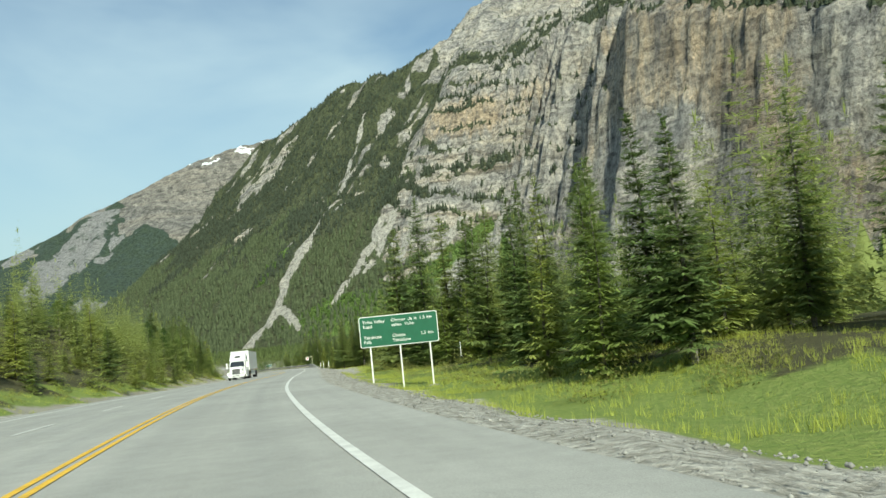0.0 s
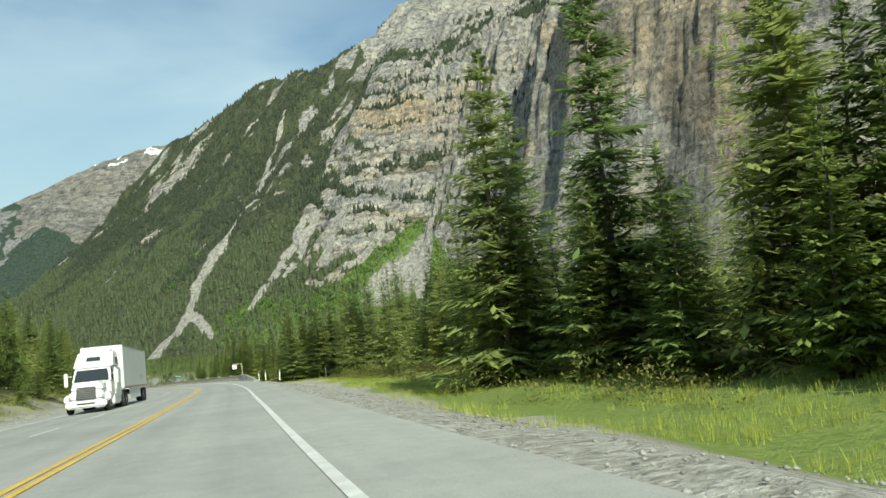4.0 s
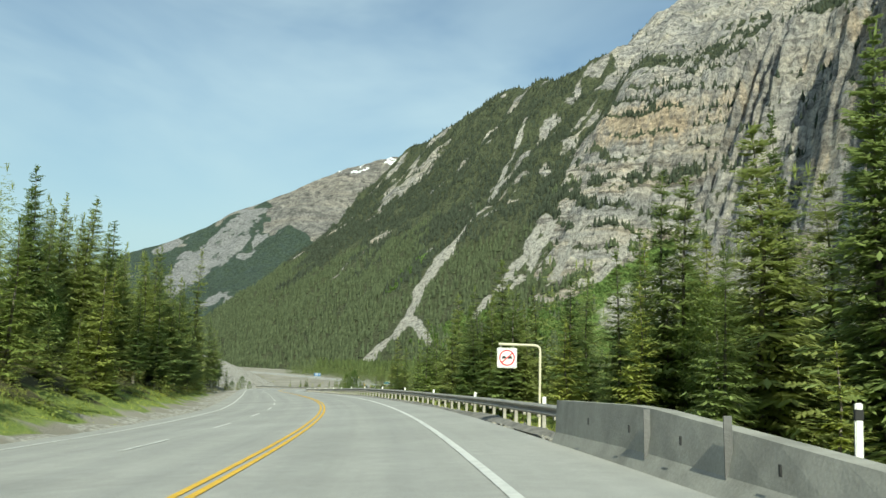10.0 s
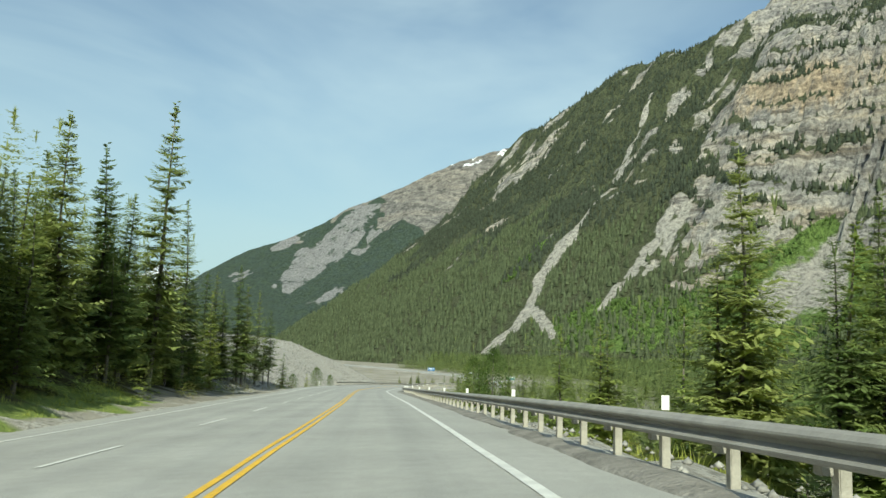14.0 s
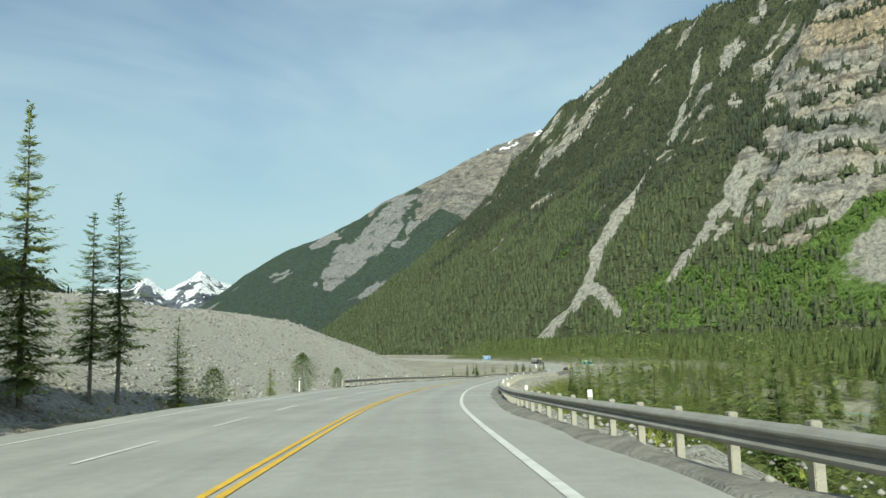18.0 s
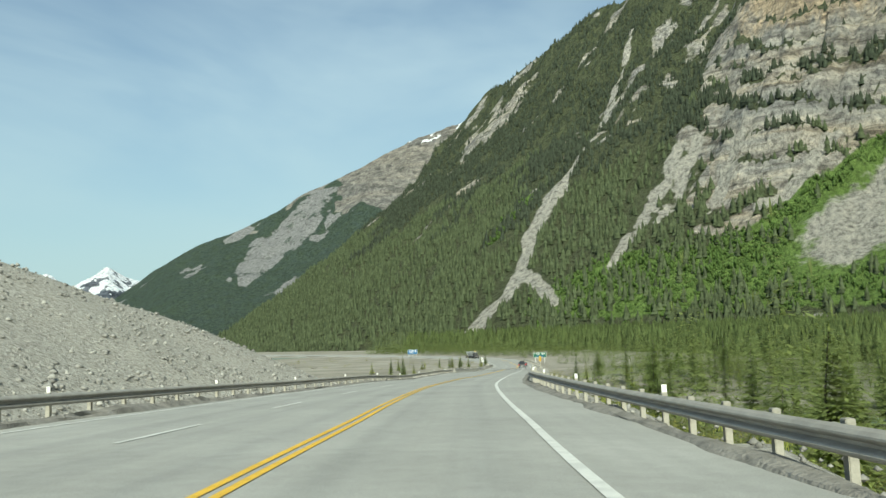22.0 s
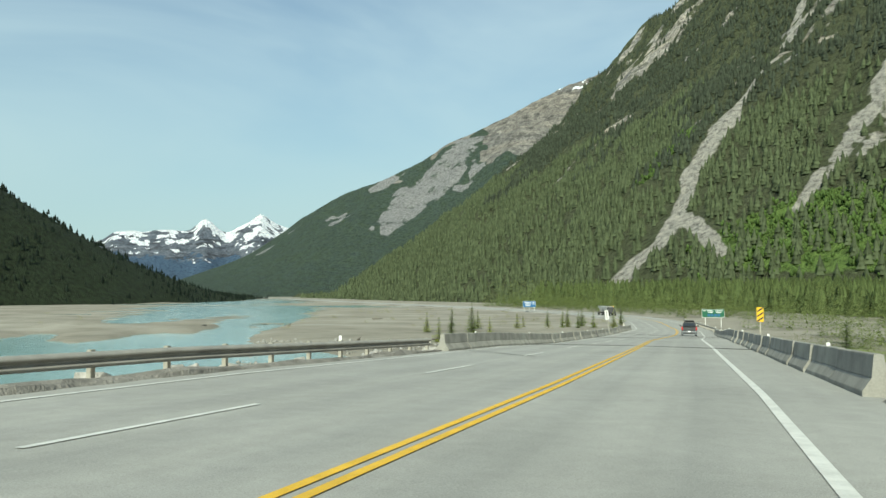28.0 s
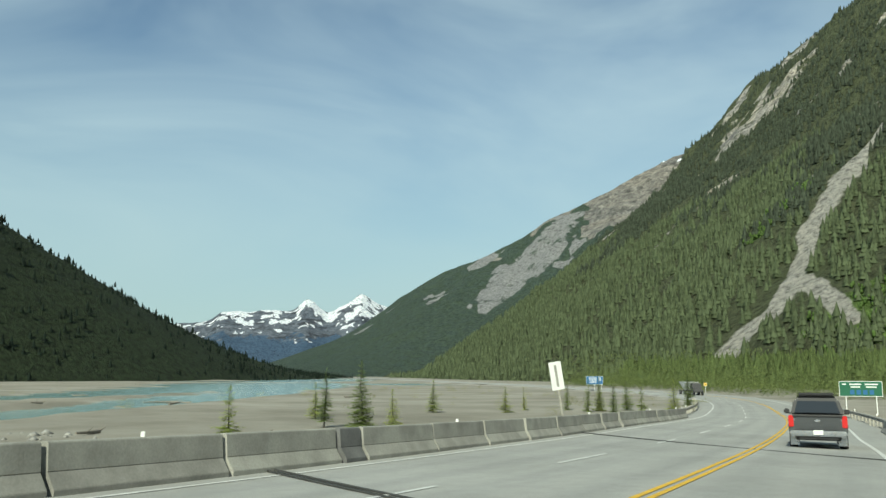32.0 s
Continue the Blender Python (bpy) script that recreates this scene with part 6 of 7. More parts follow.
for s, lat in ((156, 8.3), (171, 8.1), (178.5, 8.0), (391.5, -9.9)):
    delineator(s, lat)
e = empty("marker_stake", on_road(np.float64(44), np.float64(-11.2), -0.1), "thin orange-tipped stake on the verge", "marker post")
bm = bmesh.new()
cyl(bm, (0, 0, 0), (0, 0, 1.5), 0.03, 0.03, 8)
part("stake", bm, mat("orange_paint", (0.6, 0.28, 0.05), 0.7, vary=0.2), e)


e = empty("marker_stake", on_road(np.float64(69.1), np.float64(18), 0.35), "thin pale stake standing in the grass clearing", "marker post")
bm = bmesh.new()
box(bm, 0, 0, 0.55, 0.05, 0.03, 1.3, 0.006)
part("stake", bm, M_SIGNW, e)


def lettering(body, size, x, z, y, parent, material, label="", align="LEFT"):
    cu = bpy.data.curves.new("text", "FONT")
    cu.body, cu.size, cu.align_x, cu.extrude = body, size, align, 0.0015
    tmp = bpy.data.objects.new("text", cu)
    scene.collection.objects.link(tmp)
    bpy.context.view_layer.update()
    me = bpy.data.meshes.new_from_object(tmp.evaluated_get(bpy.context.evaluated_depsgraph_get()))
    bpy.data.objects.remove(tmp)
    me.materials.clear()
    me.materials.append(material)
    ob = part("lettering", me, None, parent, label)
    ob.matrix_basis = pose(x, y, z, 90, 0, 0)
    return ob


def rounded_panel(w, h, t, r, n=5):
    bm = bmesh.new()
    pts = []
    for cx, cz, a0 in ((w / 2 - r, h / 2 - r, 0), (-w / 2 + r, h / 2 - r, 90), (-w / 2 + r, -h / 2 + r, 180), (w / 2 - r, -h / 2 + r, 270)):
        for k in range(n + 1):
            a = radians(a0 + 90 * k / n)
            pts.append((cx + r * math.cos(a), cz + r * math.sin(a)))
    f = [bm.verts.new((x, -t / 2, z)) for x, z in pts]
    b = [bm.verts.new((x, t / 2, z)) for x, z in pts]
    m = len(pts)
    bm.faces.new(f[::-1]), bm.faces.new(b)
    for i in range(m):
        bm.faces.new((f[i], f[(i + 1) % m], b[(i + 1) % m], b[i]))
    bmesh.ops.recalc_face_normals(bm, faces=bm.faces)
    return bm


def place(parent, ob, *a):
    ob.matrix_basis = pose(*a)
    return ob


# the large green distance sign
SX, SY, SZ = at(np.float64(49.3), np.float64(10.6))
SZ = float(terrain(np.array([SX]), np.array([SY]))[0])
sign = empty("road_sign", pose(SX, SY, SZ - 0.12, 0, 0, -2.0), "large green bilingual distance sign on three white posts", "road sign")
W, Hh, zc = 4.75, 1.85, 3.7
place(sign, part("border", rounded_panel(W, Hh, 0.03, 0.12), M_SIGNW, sign, "white sign border"), 0, 0, zc)
place(sign, part("panel", rounded_panel(W - 0.09, Hh - 0.09, 0.012, 0.09), M_SIGNG, sign, "dark green sheeting panel"), 0, -0.021, zc)
for body, x, z in (("Yoho", -2.15, 0.5), ("Valley", -1.46, 0.5), ("Road", -2.15, 0.22), ("Chemin", -0.42, 0.5), ("de", 0.6, 0.5), ("la", 0.98, 0.5), ("vall\u00e9e", -0.42, 0.22), ("Yoho", 0.36, 0.22),
                   ("1.5", 1.3, 0.5), ("km", 1.74, 0.5), ("Takakkaw", -2.15, -0.42), ("Falls", -2.15, -0.7), ("Chutes", -0.42, -0.42), ("Takakkaw", -0.42, -0.7), ("1.5", 1.3, -0.42), ("km", 1.74, -0.42)):
    lettering(body, 0.275, x, zc + z, -0.029, sign, M_SIGNW, "white sign lettering")
for x in (-1.8, 0.0, 1.8):
    bm = bmesh.new()
    box(bm, x, 0.07, 1.3, 0.085, 0.085, 3.8, 0.01)
    part("post", bm, M_SIGNW, sign, "white square steel post")
bm = bmesh.new()
box(bm, 1.8, 0.07, 0.14, 0.6, 0.5, 0.2, 0.04)
part("footing", bm, M_CONC, sign, "concrete footing")

# the no-passing sign on a curved arm
nps = empty("road_sign", on_road(np.float64(195.2), np.float64(7.52), 0.7) @ Matrix.Scale(0.53, 4), "white no-passing sign hung from a bent cream pole", "road sign")
M_CREAM = mat("cream_painted_pole", (0.7, 0.66, 0.48), 0.6, vary=0.15, scale=4)
bm = bmesh.new()
pts = [(0, 0, -3.0), (0, 0, 3.05), (-0.04, 0, 3.2), (-0.15, 0, 3.3), (-0.35, 0, 3.35), (-2.6, 0, 3.38)]
for a, b in zip(pts, pts[1:]):
    cyl(bm, a, b, 0.075, 0.075, 10)
part("pole", bm, M_CREAM, nps, "bent cream-painted pole")
for x in (-2.45, -1.7):
    bm = bmesh.new()
    box(bm, x, 0, 3.22, 0.06, 0.03, 0.3, 0.004)
    part("hanger", bm, M_STEEL, nps)
place(nps, part("border", rounded_panel(1.22, 1.22, 0.02, 0.07), M_SIGNW, nps), -2.07, -0.02, 2.55)
place(nps, part("outline", rounded_panel(1.14, 1.14, 0.004, 0.06), M_INK, nps), -2.07, -0.033, 2.55)
place(nps, part("face", rounded_panel(1.115, 1.115, 0.004, 0.055), M_SIGNW, nps), -2.07, -0.037, 2.55)
bm = bmesh.new()
ring = [[bm.verts.new((math.cos(a) * r, y, math.sin(a) * r)) for r, y in ((0.49, -0.002), (0.41, -0.002), (0.41, 0.002), (0.49, 0.002))] for a in [6.28319 * k / 40 for k in range(40)]]
for i in range(40):
    for j in range(4):
        bm.faces.new((ring[i][j], ring[i][(j + 1) % 4], ring[(i + 1) % 40][(j + 1) % 4], ring[(i + 1) % 40][j]))
bmesh.ops.recalc_face_normals(bm, faces=bm.faces)
place(nps, part("ring", bm, M_RED, nps, "red prohibition ring"), -2.07, -0.044, 2.55)
bm = bmesh.new()
box(bm, 0, 0, 0, 0.84, 0.004, 0.07)
place(nps, part("slash", bm, M_RED, nps, "red diagonal slash"), -2.07, -0.05, 2.55, 0, -42, 0)
for dx in (-0.19, 0.19):
    bm = bmesh.new()
    box(bm, 0, 0, 0, 0.26, 0.004, 0.09, 0)
    box(bm, 0, 0, 0.075, 0.18, 0.004, 0.075, 0)
    box(bm, -0.1, 0, -0.06, 0.05, 0.004, 0.05, 0)
    box(bm, 0.1, 0, -0.06, 0.05, 0.004, 0.05, 0)
    place(nps, part("car_symbol", bm, M_INK, nps, "black car outline symbol"), -2.07 + dx, -0.046, 2.55)


def post_sign(s, lat, w, h, zb, material, label, bars, posts=(-0.35, 0.35), turn=0.0):
    e = empty("road_sign", on_road(np.float64(s), np.float64(lat), -0.2, turn), label, "road sign")
    zc = zb + h / 2
    place(e, part("border", rounded_panel(w, h, 0.03, 0.08), M_SIGNW, e), 0, 0, zc)
    place(e, part("panel", rounded_panel(w - 0.12, h - 0.12, 0.01, 0.06), material, e), 0, -0.021, zc)
    for i, (x, z, bw, bh, mt) in enumerate(bars):
        bm = bmesh.new()
        box(bm, x * w, -0.03, zc + z * h, bw * w, 0.006, bh * h)
        part("bar", bm, mt, e, "unreadable sign writing")
    for x in posts:
        bm = bmesh.new()
        box(bm, x * w, 0.06, zb / 2 + h * 0.25, 0.1, 0.1, zb + h * 0.5 + 0.6, 0.01)
        part("post", bm, M_SIGNW, e)
    return e


B = M_SIGNW
post_sign(704, 10.2, 4.8, 1.85, 1.9, M_SIGNG, "green exit sign with blue service symbols beside the bend",
          [(-0.38, 0.3, 0.1, 0.08, B), (-0.12, 0.3, 0.28, 0.08, B), (0.25, 0.3, 0.3, 0.08, B), (-0.12, 0.12, 0.22, 0.08, B), (0.25, 0.12, 0.24, 0.08, B),
           (-0.2, -0.22, 0.1, 0.3, M_SIGNB), (-0.05, -0.22, 0.1, 0.3, M_SIGNB), (0.1, -0.22, 0.1, 0.3, M_SIGNB), (0.25, -0.22, 0.1, 0.3, M_SIGNB)])
post_sign(868, -9.5, 5.4, 2.6, 1.8, M_SIGNB, "blue-green distance sign on three posts by the far road",
          [(-0.1, 0.28, 0.5, 0.09, B), (-0.1, 0.05, 0.45, 0.09, B), (-0.1, -0.2, 0.4, 0.09, B), (0.32, 0.28, 0.15, 0.09, B), (0.32, 0.05, 0.15, 0.09, B)], (-0.4, 0, 0.4), -25)
post_sign(836, 14.0, 0.9, 0.9, 1.8, M_SIGNY, "small yellow warning sign by the far road", [(0, 0, 0.3, 0.3, M_INK)], (0.0,))
# striped hazard marker
hz = empty("road_sign", on_road(np.float64(574), np.float64(7.5), -0.1), "yellow and black striped hazard marker on a post", "road sign")
place(hz, part("panel", rounded_panel(0.45, 1.0, 0.012, 0.04), M_SIGNY, hz, "yellow hazard panel"), 0, 0, 1.95)
for k in range(3):
    bm = bmesh.new()
    prism(bm, [(-0.012, -0.06), (-0.008, -0.06), (-0.008, 0.06), (-0.012, 0.06)], -0.2, 0.2)
    for v in bm.verts:
        v.co.z += v.co.x * 0.7
    place(hz, part("stripe", bm, M_INK, hz, "black diagonal stripe"), 0, 0, 1.62 + 0.33 * k)
bm = bmesh.new()
box(bm, 0, 0.04, 1.0, 0.09, 0.06, 2.0, 0.01)
part("post", bm, M_POST, hz)
# white arrow board leaning over the left barrier
ab = empty("road_sign", on_road(np.float64(629), np.float64(-8.7), 0.0, 40) @ pose(0, 0, 0, 0, -9, 0), "leaning white sign seen edge-on above the barrier", "road sign")
place(ab, part("panel", rounded_panel(0.62, 1.3, 0.012, 0.05), M_SIGNW, ab), 0, 0, 2.55)
bm = bmesh.new()
box(bm, 0, 0.04, 1.5, 0.09, 0.05, 3.1, 0.01)
part("post", bm, M_POST, ab)
bm = bmesh.new()
box(bm, 0, -0.01, 2.55, 0.12, 0.004, 1.0)
part("bar", bm, M_CONC, ab, "grey centre bar")

# a ploughed ridge of dirt along the rails' foot
M_DIRT = mat("grey_ploughed_dirt", (0.3, 0.285, 0.255), 0.95, vary=0.4, scale=1.5, fine=12.0, bump=0.9, coords="World")


def windrow(name, s0, s1, lat, w, h, lab, seed):
    ss = np.arange(s0, s1, 0.5)
    lat = rail_lat(ss, 5.4) - 0.3 if lat > 0 else lat + 0 * ss
    prof = [(-0.5, -0.06), (-0.25, 0.55), (0.05, 1.0), (0.3, 0.6), (0.55, -0.06)]
    X = []
    for a, b in prof:
        n1, n2 = vnoise(ss / 1.1 + seed, ss * 0 + a * 7), vnoise(ss / 3.5 + seed, ss * 0 + 9)
        X.append(at(ss, lat + a * w * (0.6 + 0.8 * n2) + (n1 - 0.5) * 0.25, 0) + np.stack([0 * ss, 0 * ss, np.where(b > 0, b * h * (0.25 + 1.3 * n1 * n2), b)], -1))
    X = np.stack(X, 1)
    return tagged(new(name, grid_mesh(name, X[..., 0], X[..., 1], X[..., 2], M_DIRT, smooth=False)), lab, "dirt", kind="stuff")


windrow("dirt_ridge", 188, 310, 5.75, 0.6, 0.1, "low edge of grey gravel under the guard rail", 3.0)
windrow("dirt_ridge", 396, 530, 5.2, 0.6, 0.13, "low edge of grey gravel under the guard rail", 5.0)
windrow("dirt_ridge", 310, 396, 5.15, 0.7, 0.13, "ploughed ridge of grey dirt under the guard rail", 3.0)
windrow("dirt_ridge", 402, 549, -8.15, 0.7, 0.22, "ploughed ridge of grey dirt under the river-side rail", 8.0)


# ---------------------------------------------------------------- rocks
def rock_mesh(seed, name="rock"):
    g = random.Random(seed)
    bm = bmesh.new()
    bmesh.ops.create_icosphere(bm, subdivisions=1, radius=0.5)
    for v in bm.verts:
        v.co *= g.uniform(0.72, 1.2)
        v.co.z *= 0.75
    return finish(bm, name, M_ROCK)


ROCKS = [rock_mesh(k) for k in range(6)]
rip = empty("riprap", Matrix(), "bank of pale broken riprap boulders below the rail", "rocks", kind="structure")
rr = random.Random(21)
spots = []
for k in range(270):
    s = rr.uniform(484, 560)
    spots.append((s, -9.5 - rr.random() ** 1.3 * 6.5, rr.uniform(0.5, 1.3)))
P = np.array([at(np.float64(s), np.float64(la)) for s, la, _ in spots])
Z = terrain(P[:, 0], P[:, 1])
for (s, la, d), p, z in zip(spots, P, Z):
    r = part("rock", rr.choice(ROCKS), None, rip)
    r.matrix_basis = pose(p[0], p[1], z - d * 0.05, rr.uniform(-30, 30), rr.uniform(-30, 30), rr.uniform(0, 360)) @ Matrix.Diagonal((d, d * rr.uniform(0.7, 1.1), d * rr.uniform(0.7, 1.0), 1))


def pebble(seed):
    g = np.random.default_rng(seed)
    V = np.array([(1, 0, 0), (-1, 0, 0), (0, 1, 0), (0, -1, 0), (0, 0, 0.9), (0, 0, -0.6)]) * (0.5 + 0.3 * g.random((6, 1)))
    return V, [(0, 2, 4), (2, 1, 4), (1, 3, 4), (3, 0, 4), (2, 0, 5), (1, 2, 5), (3, 1, 5), (0, 3, 5)]


M_STONE = mat("loose_pale_stones", (0.44, 0.43, 0.395), 0.95, vary=0.5, scale=0.8, fine=6.0, bump=0.4, coords="World")
PEB = [pebble(k) for k in range(5)]
# stones over the gravel heap
n = 42000
s_, la_ = g2.uniform(338, 492, n), g2.uniform(-12.5 - 75 * g2.random(n) ** 0.3 * 0, -12.5, n) - 68 * g2.random(n) ** 1.5
p = at(s_, la_)
h_, r_ = mound(p[:, 0], p[:, 1])
ok = (r_ > 0) & (g2.random(n) < 0.25 + 0.75 * sstep(0.35, 0.6, fbm(p[:, 0] / 6, p[:, 1] / 6, 3)))
p = p[ok]
d = 0.06 + 0.3 * g2.random(len(p)) ** 5
scatter("heap_stones", PEB, np.stack([p[:, 0], p[:, 1], terrain(p[:, 0], p[:, 1]) + d * 0.1, d, d * 1.2], 1), M_STONE, "loose pale stones covering the gravel heap", "stones")
# stones on the shoulders and river bars
xs, ys, dd = [], [], []
for n, s0, s1, l0, l1, dm in ((5200, -2, 190, 6.1, 10.0, 0.055), (1300, 186, 545, 6.3, 7.6, 0.12), (900, -2, 330, -11.0, -9.2, 0.09), (1500, 545, 640, -70, -14, 0.6)):
    a, b = band(n, s0, s1, l0, l1)
    xs.append(a), ys.append(b), dd.append(dm * (0.3 + g2.random(n) ** 2))
xs, ys, dd = map(np.concatenate, (xs, ys, dd))
scatter("shoulder_stones", PEB, np.stack([xs, ys, terrain(xs, ys) + 0.01, dd, dd * 1.2], 1), M_STONE, "loose gravel stones on the shoulders and river bars", "stones")
# driftwood on the bars
M_WOOD = mat("bleached_driftwood", (0.27, 0.24, 0.2), 0.9, vary=0.3, scale=3, fine=20)
for k in range(9):
    az, r = rr.uniform(38, 60), rr.uniform(60, 210)
    x, y = -144.5 - r * math.sin(radians(az)), 571 + r * math.cos(radians(az))
    bm = bmesh.new()
    ln = rr.uniform(2, 6)
    cyl(bm, (-ln / 2, 0, 0.15), (ln / 2, 0.2, 0.25), 0.2, 0.09, 7)
    cyl(bm, (-ln / 2, 0, 0.2), (-ln / 2 - 0.4, 0.3, 0.5), 0.1, 0.03, 5)
    cyl(bm, (0, 0.1, 0.25), (0.5, 0.9, 0.7), 0.06, 0.02, 5)
    ob = new("driftwood_log", finish(bm, "driftwood_log", M_WOOD))
    ob.matrix_basis = pose(x, y, max(float(terrain(np.array([x]), np.array([y]))[0]), FLAT - 0.42), 0, 0, rr.uniform(0, 360))
    tagged(ob, "bleached driftwood log stranded on the river bar", "log", "driftwood")


# ---------------------------------------------------------------- vehicles
def hexa(bm, b, t, bevel=0.0, seg=2):
    """A block from a bottom and a top rectangle: (half width, rear y, front y, z)."""
    vs = []
    for w, y0, y1, z in (b, t):
        vs.append([bm.verts.new(c) for c in ((-w, y0, z), (w, y0, z), (w, y1, z), (-w, y1, z))])
    lo, hi = vs
    fs = [bm.faces.new(lo[::-1]), bm.faces.new(hi)] + [bm.faces.new((lo[i], lo[(i + 1) % 4], hi[(i + 1) % 4], hi[i])) for i in range(4)]
    if bevel:
        bmesh.ops.bevel(bm, geom=list({e for f in fs for e in f.edges}), offset=bevel, segments=seg, affect="EDGES")
    return bm


M_TYRE = mat("tyre_rubber", (0.025, 0.025, 0.025), 0.85, vary=0.2, scale=8)
M_RIM = mat("bright_alloy", (0.6, 0.6, 0.6), 0.3, metal=0.9, vary=0.1, scale=6)
M_GLASS = glassy("dark_tinted_glass")
M_GREY = mat("grey_metallic_paint", (0.11, 0.115, 0.12), 0.3, metal=0.4, vary=0.08, scale=1.0, bump=0.02)
M_BLACK = mat("black_plastic", (0.02, 0.02, 0.021), 0.55, vary=0.15, scale=6, bump=0.05)
M_LAMP = mat("red_tail_lens", (0.55, 0.02, 0.02), 0.25, vary=0.05, scale=6, bump=0.0)
M_CHROME = mat("dull_chrome", (0.5, 0.5, 0.5), 0.25, metal=0.9, vary=0.08, scale=4)
M_TRUCKW = mat("white_truck_paint", (0.74, 0.75, 0.74), 0.35, vary=0.06, scale=0.7, bump=0.02)
M_DARKCAR = mat("dark_car_paint", (0.05, 0.055, 0.06), 0.3, metal=0.3, vary=0.08, scale=1.0, bump=0.02)


def wheel(parent, x, y, r, w, rim=M_RIM):
    bm = bmesh.new()
    n = 22
    prof = [(-0.5, 0.62), (-0.5, 0.93), (-0.36, 1.0), (0.36, 1.0), (0.5, 0.93), (0.5, 0.62)]
    rings = [[bm.verts.new((a * w, math.cos(6.28319 * k / n) * q * r, math.sin(6.28319 * k / n) * q * r)) for a, q in prof] for k in range(n)]
    for k in range(n):
        for j in range(len(prof) - 1):
            bm.faces.new((rings[k][j], rings[k][j + 1], rings[(k + 1) % n][j + 1], rings[(k + 1) % n][j]))
    bmesh.ops.recalc_face_normals(bm, faces=bm.faces)
    t = part("wheel", bm, M_TYRE, parent, "black rubber tyre")
    t.matrix_basis = pose(x, y, r)
    sx = 1 if x > 0 else -1
    bm = bmesh.new()
    cyl(bm, (-0.3 * w * sx, 0, 0), (0.34 * w * sx, 0, 0), r * 0.64, r * 0.6, 18)
    cyl(bm, (0.3 * w * sx, 0, 0), (0.46 * w * sx, 0, 0), r * 0.24, r * 0.16, 12)
    for k in range(6):
        a = 6.28319 * k / 6
        cyl(bm, (0.36 * w * sx, math.cos(a) * r * 0.15, math.sin(a) * r * 0.15), (0.4 * w * sx, math.cos(a) * r * 0.56, math.sin(a) * r * 0.56), r * 0.07, r * 0.06, 6)
    part("rim", bm, rim, t)
    return t


